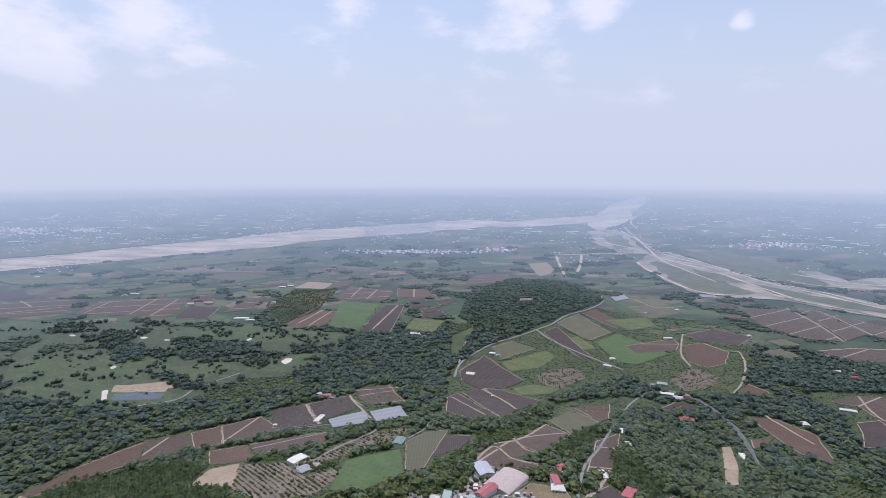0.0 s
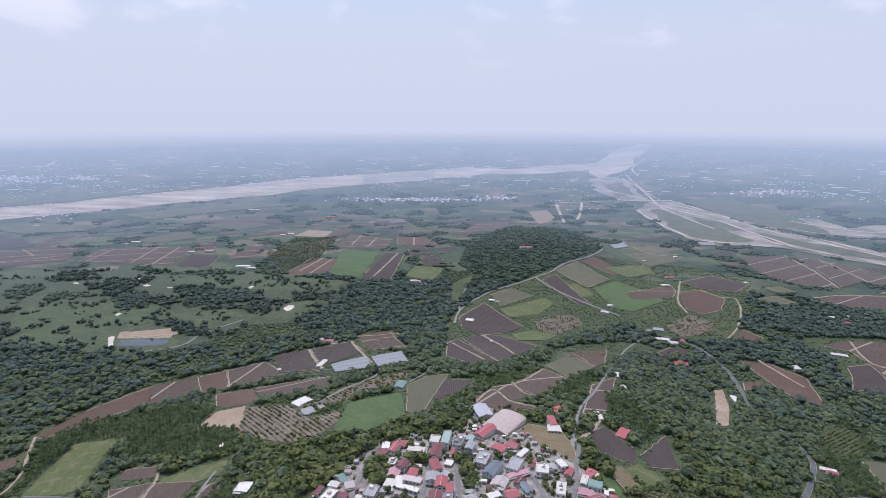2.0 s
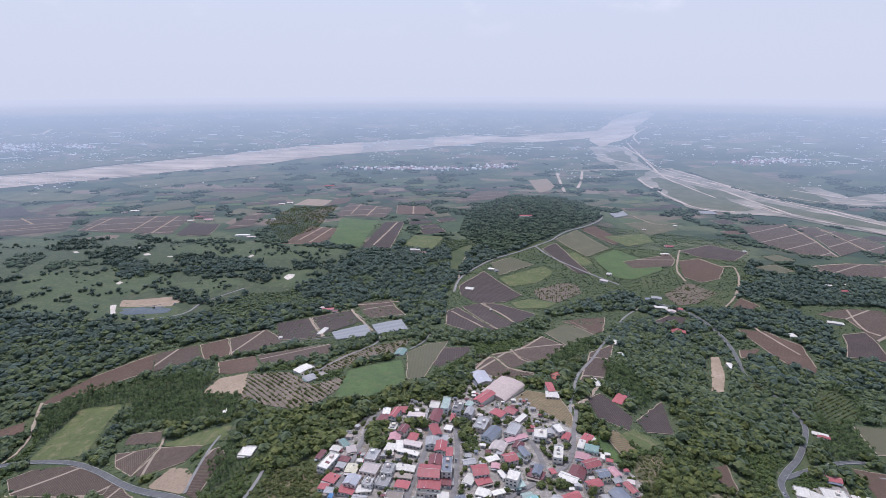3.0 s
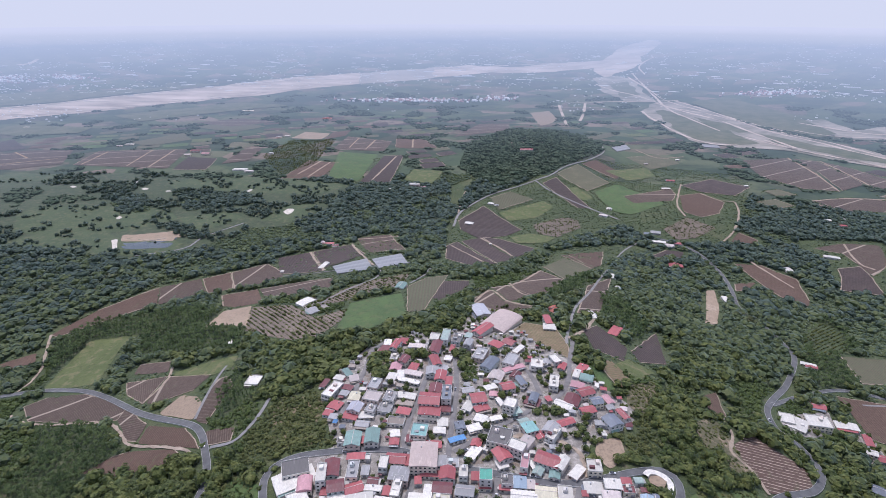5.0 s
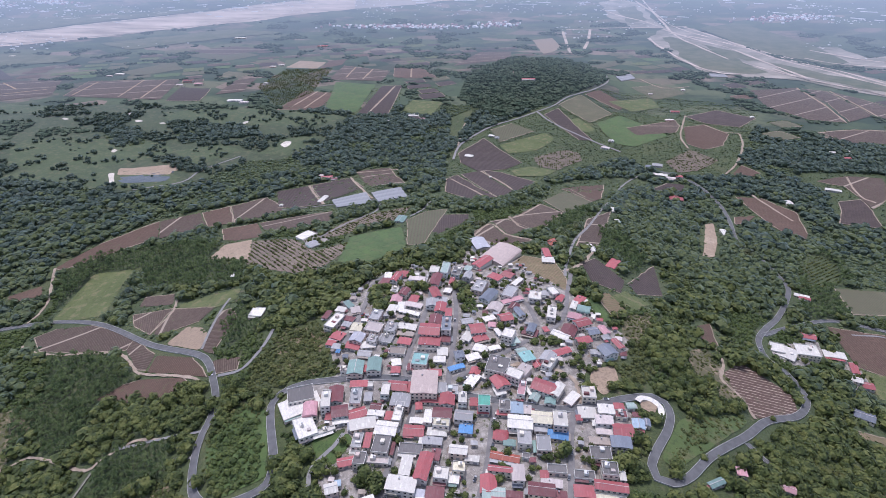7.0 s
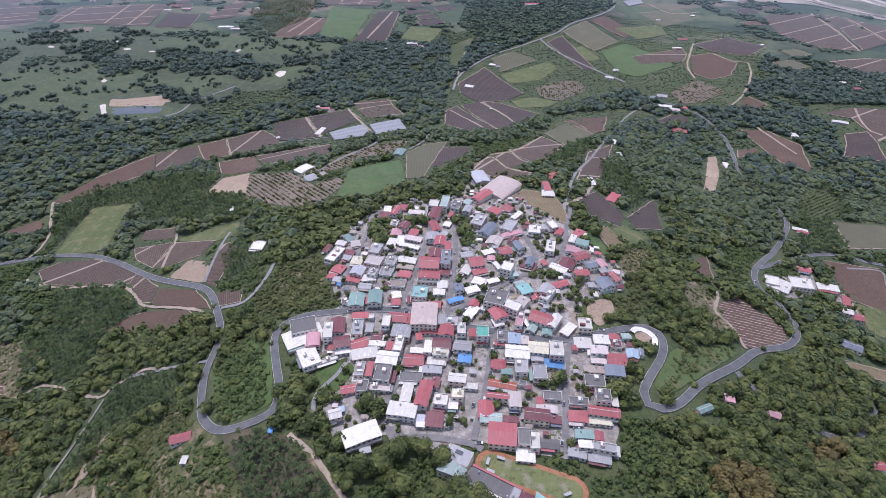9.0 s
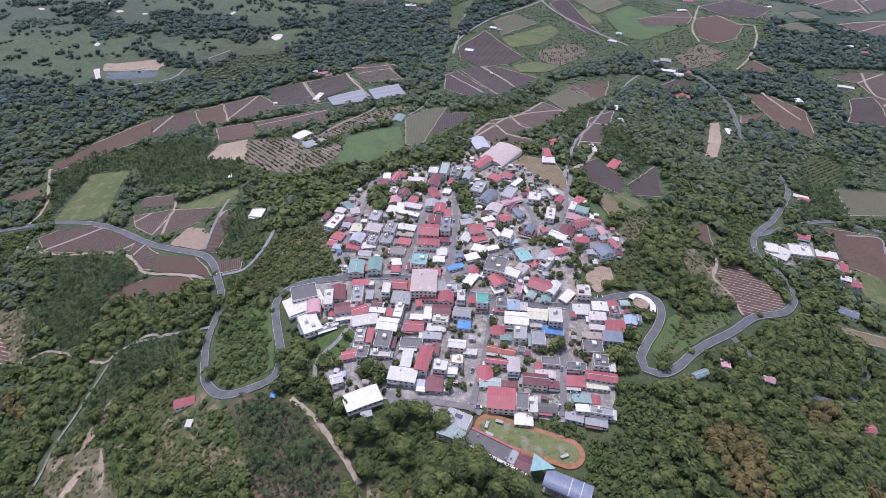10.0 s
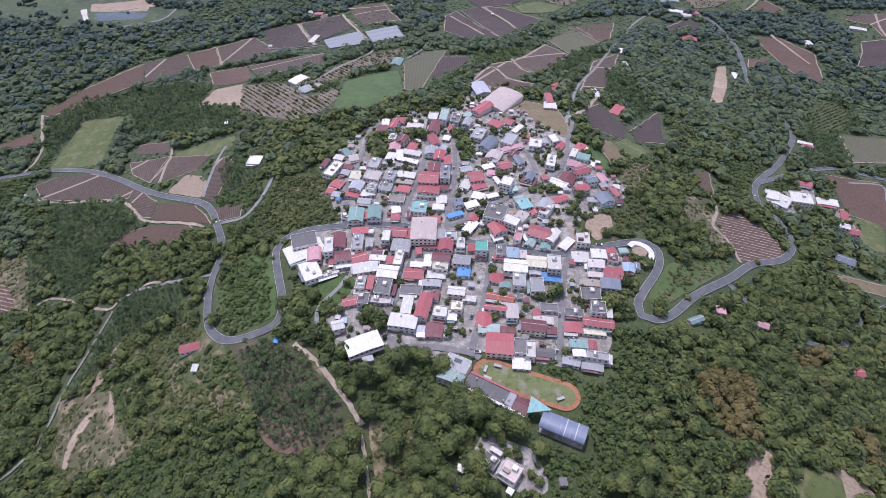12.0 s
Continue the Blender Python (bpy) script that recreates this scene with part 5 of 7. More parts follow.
ROOF = {
    "W": sheet_metal("white_roof", (0.64, 0.605, 0.54)), "R": sheet_metal("red_roof", (0.36, 0.095, 0.1)),
    "M": sheet_metal("maroon_roof", (0.17, 0.055, 0.06)), "G": sheet_metal("grey_roof", (0.33, 0.325, 0.325)),
    "U": sheet_metal("slate_blue_roof", (0.16, 0.18, 0.215)), "D": sheet_metal("dark_concrete_roof", (0.165, 0.155, 0.15), 0, 0.9),
    "L": sheet_metal("pale_green_roof", (0.33, 0.41, 0.37)), "E": sheet_metal("grey_green_roof", (0.19, 0.29, 0.26)),
    "C": sheet_metal("beige_roof", (0.52, 0.45, 0.42)), "Y": sheet_metal("cream_roof", (0.62, 0.57, 0.42)),
    "P": sheet_metal("pink_roof", (0.5, 0.27, 0.29)), "B": sheet_metal("blue_roof", (0.09, 0.24, 0.46)),
    "S": sheet_metal("sky_blue_roof", (0.33, 0.42, 0.5)), "Q": sheet_metal("turquoise_roof", (0.2, 0.37, 0.35)),
    "Z": sheet_metal("green_roof", (0.08, 0.32, 0.24)), "O": sheet_metal("orange_tile_roof", (0.42, 0.11, 0.07)),
    "T": sheet_metal("rusty_tan_roof", (0.3, 0.25, 0.21)), "V": sheet_metal("lavender_roof", (0.48, 0.48, 0.52)),
    "K": sheet_metal("faded_pink_roof", (0.5, 0.4, 0.36)),
}
ROOF_WORDS = {
    "W": "white sheet metal", "R": "red sheet metal", "M": "maroon sheet metal", "G": "grey", "U": "slate blue", "D": "dark stained concrete",
    "L": "pale green", "E": "grey-green", "C": "beige", "Y": "cream", "P": "faded pink", "B": "bright blue", "S": "light blue",
    "Q": "turquoise", "Z": "green", "O": "orange tiled", "T": "rusty tan", "V": "lavender grey", "K": "faded pink ribbed",
}
SHAPE_WORDS = {"g": "gabled", "s": "sloping", "f": "flat", "k": "arched", "h": "hipped"}
WALL = plaster("house_plaster", (0.74, 0.71, 0.64), (0.58, 0.54, 0.49), (0.74, 0.67, 0.53), (0.46, 0.43, 0.4), (0.7, 0.69, 0.66), (0.56, 0.43, 0.37), (0.76, 0.73, 0.68), (0.52, 0.56, 0.54))
PARAPET = plaster("parapet_concrete", (0.56, 0.54, 0.5), (0.68, 0.66, 0.61))
PANE = Mat("window_pane", 0.15, spec=0.6)
PANE.color(PANE.ramp(PANE.chance(), (0.0, (0.03, 0.035, 0.04)), (1.0, (0.08, 0.09, 0.1))))
PANE = PANE.m
DOOR = sheet_metal("shutter_door", (0.3, 0.3, 0.32))
STEEL = Mat("tank_steel", 0.3, 0.9)
STEEL.color(STEEL.ramp(STEEL.noise(STEEL.coords(), 2, 3), (0.3, (0.5, 0.5, 0.52)), (0.7, (0.68, 0.68, 0.7))))
STEEL = STEEL.m


def block(bm, x0, x1, y0, y1, z0, z1):
    v = [bm.verts.new((x, y, z)) for z in (z0, z1) for x, y in ((x0, y0), (x1, y0), (x1, y1), (x0, y1))]
    for f in ((3, 2, 1, 0), (4, 5, 6, 7), (0, 1, 5, 4), (1, 2, 6, 5), (2, 3, 7, 6), (3, 0, 4, 7)):
        bm.faces.new([v[i] for i in f])


def prism(bm, section, y0, y1, swap=False):
    """A closed section in x and z, drawn out along y (or along x where swap)."""
    put = (lambda u, v, w: (v, u, w)) if swap else (lambda u, v, w: (u, v, w))
    a = [bm.verts.new(put(u, y0, w)) for u, w in section]
    b = [bm.verts.new(put(u, y1, w)) for u, w in section]
    n = len(section)
    bm.faces.new(a[::-1])
    bm.faces.new(b)
    for i in range(n):
        bm.faces.new((a[i], a[(i + 1) % n], b[(i + 1) % n], b[i]))
    bmesh.ops.recalc_face_normals(bm, faces=bm.faces[:])


def shared(name, build, material):
    bm = bmesh.new()
    build(bm)
    bmesh.ops.recalc_face_normals(bm, faces=bm.faces[:])
    me = bpy.data.meshes.new(name)
    bm.to_mesh(me)
    bm.free()
    me.materials.append(material)
    return me


def tank_shape(bm):
    bmesh.ops.create_cone(bm, segments=10, radius1=0.55, radius2=0.55, depth=1.3, cap_ends=True, matrix=Matrix.Translation((0, 0, 1.0)))
    bmesh.ops.create_cone(bm, segments=10, radius1=0.55, radius2=0.1, depth=0.25, cap_ends=True, matrix=Matrix.Translation((0, 0, 1.77)))
    block(bm, -0.4, 0.4, -0.4, 0.4, 0, 0.4)


WINDOW_MESH = shared("window", lambda bm: block(bm, -0.75, 0.75, -0.06, 0.06, -0.6, 0.6), PANE)
DOOR_MESH = shared("door", lambda bm: block(bm, -1.2, 1.2, -0.06, 0.06, 0, 2.4), DOOR)
TANK_MESH = shared("water_tank", tank_shape, STEEL)


def attach(name, mesh, parent, x, y, z, turn=0.0):
    ob = new(name, mesh)
    ob.parent = parent
    ob.matrix_basis = Matrix.Translation((x, y, z)) @ Matrix.Rotation(turn, 4, "Z")
    return ob


built = [0]
HALF = {}


def house(x, y, w, d, turn, tone, shape, storeys):
    built[0] += 1
    r = random.Random(built[0] * 31)
    hx, hy = w / 2 - 0.25, d / 2 - 0.25
    a = radians(turn)
    c, s = math.cos(a), math.sin(a)
    lows = [terrain(x + c * u - s * v, y + s * u + c * v) for u in (-hx, hx) for v in (-hy, hy)]
    z = terrain(x, y)
    foot = min(lows) - z - 0.5
    root = new("house" if storeys > 1 or w * d > 60 else "shed")
    root.matrix_basis = Matrix.Translation((x, y, z)) @ Matrix.Rotation(a, 4, "Z")
    size = ("single-storey", "two-storey", "three-storey")[storeys - 1]
    kind = "house" if root.name.startswith("house") else "shed"
    tagged(root, f"{size} plastered {kind} with a {ROOF_WORDS[tone]} {SHAPE_WORDS[shape]} roof", kind, "village houses")
    g, south = (2.0, 6.0) if cover(x, y) != 5 else (0.4, 2.0)
    stamp([(x + c * u - s * v, y + s * u + c * v) for u, v in ((-hx - g, -hy - g - south), (hx + g, -hy - g - south), (hx + g, hy + g), (-hx - g, hy + g))], 8)
    HALF[root.name] = 0.5 * math.sqrt(w * d)
    h = 3.1 * storeys
    bm = bmesh.new()
    block(bm, -hx, hx, -hy, hy, foot, h)
    part("wall", bm, WALL, root)
    bm = bmesh.new()
    ox, oy = hx + 0.35, hy + 0.35
    if shape == "g":
        along = w < d                                         # the ridge follows the longer side
        o, p = (ox, oy) if along else (oy, ox)
        rise = min(1.8, o * 0.36)
        prism(bm, [(-o, h - 0.12), (0, h + rise - 0.12), (o, h - 0.12), (o, h + 0.06), (0, h + rise + 0.1), (-o, h + 0.06)], -p, p, not along)
    elif shape == "s":
        rise = 0.08 * min(ox, oy) + 0.15
        prism(bm, [(-ox, h), (ox, h), (ox, h + 0.16), (0, h + rise + 0.12), (-ox, h + 0.16)], -oy, oy)
    elif shape == "k":
        along = w < d
        o, p = (ox, oy) if along else (oy, ox)
        arc = [(o * math.cos(q), h + o * 0.42 * math.sin(q)) for q in [math.pi * i / 12 for i in range(13)]]
        prism(bm, arc + [(-o, h - 0.1), (o, h - 0.1)], -p, p, not along)
    elif shape == "h":
        lo = [bm.verts.new(q) for q in ((-ox, -oy, h), (ox, -oy, h), (ox, oy, h), (-ox, oy, h))]
        hi = [bm.verts.new((-ox * 0.1, 0, h + 2.2)), bm.verts.new((ox * 0.1, 0, h + 2.2))]
        for f in ((lo[0], lo[1], hi[1], hi[0]), (lo[1], lo[2], hi[1]), (lo[2], lo[3], hi[0], hi[1]), (lo[3], lo[0], hi[0]), (lo[3], lo[2], lo[1], lo[0])):
            bm.faces.new(f)
    else:
        block(bm, -hx + 0.2, hx - 0.2, -hy + 0.2, hy - 0.2, h - 0.2, h + 0.05)
    roof = part("roof", bm, ROOF[tone], root)
    if shape == "f":
        bm = bmesh.new()
        for q in ((-hx, hx, -hy, -hy + 0.2), (-hx, hx, hy - 0.2, hy), (-hx, -hx + 0.2, -hy + 0.2, hy - 0.2), (hx - 0.2, hx, -hy + 0.2, hy - 0.2)):
            block(bm, *q, h - 0.02, h + 0.85)
        part("parapet", bm, PARAPET, roof)
        if w * d > 45 and r.random() < 0.8:
            bm = bmesh.new()
            sx, sy = hx * r.uniform(-0.45, 0.45), hy * r.uniform(0.1, 0.5)
            block(bm, sx - r.uniform(1.1, 1.8), sx + 1.4, sy - 1.5, sy + 1.3, h, h + 2.3)
            stair = part("stair_house", bm, WALL, root)
            if r.random() < 0.5:
                attach("water_tank", TANK_MESH, stair, sx + 0.5, sy - 0.6, h + 2.3)
            if r.random() < 0.6:
                bm = bmesh.new()
                u, v = -sx * 0.9, -hy * r.uniform(0.1, 0.5)
                block(bm, u - r.uniform(0.8, 2.2), u + r.uniform(0.8, 2.2), v - 0.9, v + r.uniform(0.6, 1.4), h + 0.05, h + r.uniform(0.5, 2.0))
                part("roof_shed", bm, ROOF[r.choice("GTWMC")], roof)
    elif r.random() < 0.3 and w * d > 50 and shape == "s":
        attach("water_tank", TANK_MESH, roof, hx * r.uniform(-0.6, 0.6), hy * 0.5, h + 0.2)
    if shape in "gh" and r.random() < 0.55:
        bm = bmesh.new()
        if shape == "h":
            block(bm, -0.2, 0.2, -oy * 0.7, oy * 0.7, h + 1.0, h + 2.3)
        elif w < d:
            block(bm, -0.16, 0.16, -oy + 0.1, oy - 0.1, h + rise, h + rise + 0.22)
        else:
            block(bm, -ox + 0.1, ox - 0.1, -0.16, 0.16, h + rise, h + rise + 0.22)
        part("ridge", bm, ROOF["C"] if tone != "W" else ROOF["G"], roof)
    if w * d > 34 and r.random() < 0.6:
        # a lean-to awning along the front or one side
        deep, long = r.uniform(1.3, 2.8), r.uniform(0.45, 1.0)
        bm = bmesh.new()
        if r.random() < 0.6:
            lo, hi = -hx, -hx + 2 * hx * long
            prism(bm, [(-hy - deep, 2.35), (-hy + 0.02, 2.75), (-hy + 0.02, 2.87), (-hy - deep, 2.47)], lo, hi, True)
        else:
            q = 1 if r.random() < 0.5 else -1
            prism(bm, [(q * (hx + deep), 2.35), (q * (hx - 0.02), 2.75), (q * (hx - 0.02), 2.87), (q * (hx + deep), 2.47)], -hy * long, hy * long)
        part("awning", bm, ROOF[r.choice("GGTWWRMCUE")], root)
    if storeys > 1 and r.random() < 0.6:
        # a balcony with its parapet along the front
        bm = bmesh.new()
        lo, hi = (-hx, hx) if r.random() < 0.6 else (-hx, hx * r.uniform(-0.2, 0.5))
        block(bm, lo, hi, -hy - 1.25, -hy + 0.02, 2.92, 3.1)
        block(bm, lo, hi, -hy - 1.25, -hy - 1.1, 3.1, 4.0)
        part("balcony", bm, WALL if r.random() < 0.5 else PARAPET, root)
    for k in range(storeys):
        zc = 3.1 * k + 1.75
        n = max(1, int(w / 3.2))
        for i in range(n):
            u = -hx + (i + 0.5) * 2 * hx / n
            if k == 0 and i == n // 2 and hx > 1.6:
                attach("door", DOOR_MESH, root, u, -hy - 0.03, 0.02)
            else:
                attach("window", WINDOW_MESH, root, u, -hy - 0.03, zc)
        side = -1 if x > 0 else 1
        for i in range(max(1, int(d / 4.5))):
            v = -hy + (i + 0.5) * 2 * hy / max(1, int(d / 4.5))
            attach("window", WINDOW_MESH, root, side * (hx + 0.03), v, zc, math.pi / 2)
    return root


house(-55.1, 481, 7.4, 10.5, -1, "W", "s", 1)
house(-46.1, 472, 7.2, 16.7, -19, "R", "g", 2)
house(-39.4, 484, 8.1, 10.6, -10, "R", "s", 1)
house(-57.4, 465, 9.2, 14.5, -19, "M", "s", 1)
house(-45.9, 449, 7.8, 9.5, -10, "W", "f", 1)
house(-36.0, 440, 8.5, 12.2, -21, "M", "g", 2)
house(-26.5, 431, 8.7, 11.1, -17, "R", "s", 1)
house(-26.7, 420, 16.9, 7.2, -17, "C", "s", 1)
house(-42.7, 431, 10.6, 11.7, -9, "P", "g", 1)
house(-45.2, 414, 8.7, 10.8, -14, "W", "s", 1)
house(-37.8, 417, 6.0, 13.8, 0, "W", "s", 1)
house(-29.4, 407, 19.0, 5.3, -20, "W", "s", 1)
house(-58.6, 398.9, 10.0, 14.7, -14, "G", "f", 2)
house(-43.7, 379.8, 9.7, 13.0, -13, "G", "f", 2)
house(-30.4, 384.5, 16.4, 8.0, -11, "W", "s", 1)
house(-31.1, 374.2, 14.0, 5.8, -8, "T", "s", 1)
house(-31.4, 363.9, 11.3, 8.5, -13, "R", "s", 1)
house(-58.2, 380.3, 14.6, 13.0, -16, "C", "f", 2)
house(-73.9, 385.8, 10.1, 11.1, -9, "Y", "s", 1)
house(-70.6, 366.8, 11.3, 11.6, -16, "V", "g", 2)
house(-73.7, 359.4, 12.9, 8.3, -16, "R", "s", 1)
house(-60.6, 359.6, 11.5, 8.4, 7, "W", "s", 1)
house(-46.3, 368.6, 10.8, 14.0, -13, "G", "f", 1)
house(-57.9, 363.9, 8.1, 9.7, -16, "G", "f", 2)
house(-62.6, 348.9, 10.9, 7.3, -9, "G", "g", 1)
house(-36.5, 351.5, 13.8, 9.4, -8, "T", "f", 1)
house(-94.5, 395.8, 10.1, 21.3, -23, "W", "f", 2)
house(-104.9, 412, 5.3, 12.3, -16, "M", "s", 1)
house(-93.0, 418, 9.4, 7.4, -18, "W", "s", 1)
house(-86.9, 426, 6.4, 12.3, 34, "E", "s", 1)
house(-78.9, 414, 8.5, 9.5, 16, "C", "s", 1)
house(-82.4, 400, 9.3, 7.0, -17, "M", "s", 1)
house(-83.8, 391.8, 7.8, 7.1, -17, "G", "s", 1)
house(-88.9, 375.9, 11.0, 10.5, -22, "R", "s", 1)
house(-93.2, 366.5, 7.6, 6.9, -13, "R", "s", 1)
house(-87.5, 360.8, 7.6, 6.7, -13, "G", "s", 1)
house(-85.0, 354.3, 3.6, 4.4, -9, "B", "s", 1)
house(-10.7, 372.4, 17.5, 15.3, -6, "R", "g", 3)
house(-10.5, 360.3, 17.8, 11.3, -6, "R", "s", 2)
house(-6.1, 391.0, 10.9, 13.3, -7, "M", "g", 2)
house(3.3, 380.3, 8.5, 19.8, -3, "U", "f", 3)
house(2.3, 368.1, 8.8, 11.3, -3, "M", "s", 1)
house(0.1, 350.0, 8.6, 9.6, 0, "W", "s", 1)
house(-12.2, 355.2, 16.9, 5.1, -5, "T", "f", 1)
house(-1.8, 411, 10.1, 14.3, -7, "R", "g", 2)
house(5.4, 402, 5.9, 12.8, -3, "R", "s", 2)
house(-9.2, 419, 11.6, 12.1, -3, "G", "g", 2)
house(0.5, 429, 7.5, 8.7, -4, "G", "s", 1)
house(-6.8, 438, 8.7, 16.7, 17, "R", "g", 2)
house(-9.1, 456, 6.2, 6.8, -10, "W", "f", 1)
house(5.1, 447, 7.1, 7.7, -18, "W", "s", 1)
house(-6.7, 465, 10.3, 20.8, -12, "M", "g", 2)
house(2.8, 486, 8.2, 21.6, -10, "L", "f", 3)
house(-8.1, 488, 10.0, 12.9, -10, "W", "f", 2)
house(14.6, 484, 9.3, 15.8, -15, "D", "f", 2)
house(9.4, 468, 4.6, 11.8, -10, "R", "s", 1)
house(25.5, 475, 8.0, 13.0, -19, "G", "g", 2)
house(26.4, 491, 7.2, 8.7, -23, "L", "s", 2)
house(-15.2, 474, 1.9, 18.3, -8, "G", "f", 1)
house(-25.6, 473, 16.6, 7.7, -10, "C", "s", 1)
house(-17.6, 337.5, 12.8, 14.4, -8, "Q", "f", 2)
house(42.2, 509, 11.3, 25.2, -40, "R", "g", 2)
house(43.3, 565, 26.0, 17.0, -74, "V", "g", 2)
house(130.8, 579.6, 13.0, 16.0, -57, "O", "h", 1)
house(53.3, 477, 13.4, 10.9, -39, "R", "s", 1)
house(67.0, 482, 12.1, 10.6, -40, "R", "g", 1)
house(74.0, 466, 5.6, 14.9, -39, "W", "s", 1)
house(35.8, 451, 11.5, 19.6, -21, "G", "f", 2)
house(43.2, 433, 11.1, 20.3, -32, "U", "g", 2)
house(63.6, 440, 11.2, 18.7, -26, "G", "f", 2)
house(65.0, 429, 21.6, 6.1, 23, "P", "s", 1)
house(48.3, 416, 12.2, 13.6, -24, "C", "g", 1)
house(64.2, 412, 8.3, 10.5, -31, "M", "g", 2)
house(67.9, 403, 6.5, 13.4, 22, "U", "g", 2)
house(55.2, 394.8, 11.8, 10.8, 16, "R", "g", 2)
house(41.1, 397.3, 11.3, 7.2, 22, "W", "s", 1)
house(43.3, 387.2, 8.1, 6.9, -8, "P", "s", 1)
house(29.3, 377.8, 13.1, 12.8, 10, "R", "g", 2)
house(31.6, 368.0, 12.8, 8.1, 19, "R", "s", 1)
house(21.4, 393.2, 11.0, 7.7, 13, "G", "g", 1)
house(20.9, 370.4, 8.4, 12.1, -28, "W", "s", 1)
house(47.2, 376.4, 4.3, 10.3, 22, "W", "s", 1)
house(54.5, 366.8, 9.9, 12.1, -23, "W", "f", 3)
house(58.8, 364.4, 9.0, 8.3, 18, "L", "s", 1)
house(42.1, 355.0, 10.2, 5.2, 18, "W", "s", 1)
house(30.0, 354.7, 10.1, 8.9, -22, "W", "s", 1)
house(24.3, 343.8, 11.5, 8.0, 21, "W", "s", 1)
house(13.3, 343.0, 7.8, 8.6, 13, "U", "s", 2)
house(66.5, 340.7, 10.7, 11.5, 20, "Q", "s", 2)
house(63.4, 350.7, 8.9, 7.9, 18, "L", "g", 1)
house(74.1, 376.3, 13.1, 10.3, -23, "M", "s", 1)
house(75.3, 378.1, 7.1, 12.0, -23, "U", "g", 2)
house(99.0, 372.1, 15.5, 9.6, -30, "W", "g", 1)
house(107.5, 378.9, 12.7, 15.0, -27, "M", "g", 1)
house(120.3, 386.9, 14.2, 10.3, 20, "R", "g", 2)
house(116.9, 401, 11.8, 8.9, -23, "P", "s", 1)
house(127.8, 413, 11.6, 11.1, -20, "E", "k", 1)
house(120.4, 420, 5.6, 12.7, -24, "W", "s", 1)
house(127.0, 429, 8.9, 15.7, -35, "R", "s", 1)
house(134.0, 402, 3.6, 6.7, -17, "W", "s", 1)
house(115.8, 361.5, 12.6, 8.5, 16, "R", "g", 2)
house(126.2, 374.5, 9.9, 9.2, 14, "U", "g", 2)
house(138.4, 381.8, 7.0, 11.7, 16, "P", "g", 1)
house(137.2, 371.3, 7.1, 6.3, 14, "G", "s", 1)
house(132.5, 349.8, 12.4, 13.1, 21, "U", "g", 2)
house(143.7, 359.6, 5.8, 12.6, 21, "R", "g", 2)
house(123.2, 349.9, 8.3, 6.1, -7, "G", "s", 1)
house(136.9, 350.3, 6.8, 7.4, 23, "W", "s", 1)
house(146.4, 351.4, 5.5, 6.6, -7, "M", "s", 1)
house(95.9, 350.3, 15.2, 7.3, 23, "R", "g", 1)
house(82.8, 340.2, 10.3, 13.2, -34, "G", "g", 2)
house(86.6, 432, 11.5, 13.8, -10, "W", "f", 2)
house(104.8, 441, 8.2, 13.2, 20, "W", "f", 2)
house(97.4, 441, 7.2, 8.4, 0, "G", "s", 1)
house(109.8, 432, 6.8, 11.3, -27, "R", "g", 1)
house(96.6, 402, 8.6, 18.1, -14, "W", "f", 2)
house(88.0, 380.3, 4.8, 6.8, 16, "R", "s", 1)
house(114.6, 521, 13.9, 12.1, -8, "W", "s", 1)
house(114.9, 535, 7.8, 19.0, 3, "R", "s", 2)
house(191.2, 537, 11.0, 21.0, -35, "R", "s", 1)
house(-104.9, 306.2, 19.6, 15.9, 17, "D", "f", 2)
house(-103.5, 297.8, 29.1, 18.1, 28, "W", "s", 1)
house(-94.1, 288.6, 10.3, 13.4, 8, "P", "k", 2)
house(-94.5, 273.2, 13.9, 20.1, 27, "W", "f", 2)
house(-81.2, 270.3, 16.3, 4.3, 24, "W", "f", 1)
house(-83.6, 294.6, 7.1, 17.0, 5, "W", "f", 3)
house(-77.7, 301.3, 10.7, 16.4, 5, "M", "g", 2)
house(-72.3, 284.6, 11.8, 11.1, 11, "M", "g", 2)
house(-79.4, 283.8, 6.3, 8.2, -0, "R", "s", 1)
house(-70.7, 277.8, 11.4, 4.7, 11, "W", "s", 1)
house(-68.2, 290.9, 9.0, 7.8, -9, "W", "g", 1)
house(-60.2, 284.6, 13.3, 9.4, 22, "R", "g", 1)
house(-62.6, 314.1, 13.5, 6.9, 3, "R", "s", 1)
house(-62.6, 298.6, 8.5, 16.6, -0, "G", "f", 2)
house(-54.2, 300.3, 5.8, 9.3, -0, "G", "s", 1)
house(-53.9, 312.7, 4.3, 5.6, -0, "W", "f", 1)
house(-41.7, 304.6, 6.6, 12.5, -3, "W", "f", 2)
house(-33.5, 311.4, 14.8, 10.3, -6, "R", "g", 1)
house(-24.7, 309.9, 3.4, 11.0, 0, "R", "s", 1)
house(-30.0, 294.0, 14.2, 12.7, -7, "G", "s", 2)
house(-47.6, 290.8, 7.7, 6.2, -7, "M", "g", 1)
house(-30.9, 283.0, 6.7, 18.1, -8, "W", "f", 2)
house(-37.7, 281.9, 5.1, 8.3, -6, "R", "s", 1)
house(-46.9, 284.3, 12.0, 5.2, -6, "W", "s", 1)
house(-54.9, 274.8, 18.3, 10.1, 11, "W", "s", 1)
house(-38.0, 267.9, 14.9, 12.0, -9, "W", "g", 2)
house(-56.2, 257.9, 7.1, 12.7, -4, "G", "f", 2)
house(-49.5, 257.7, 4.5, 12.9, -4, "R", "s", 2)
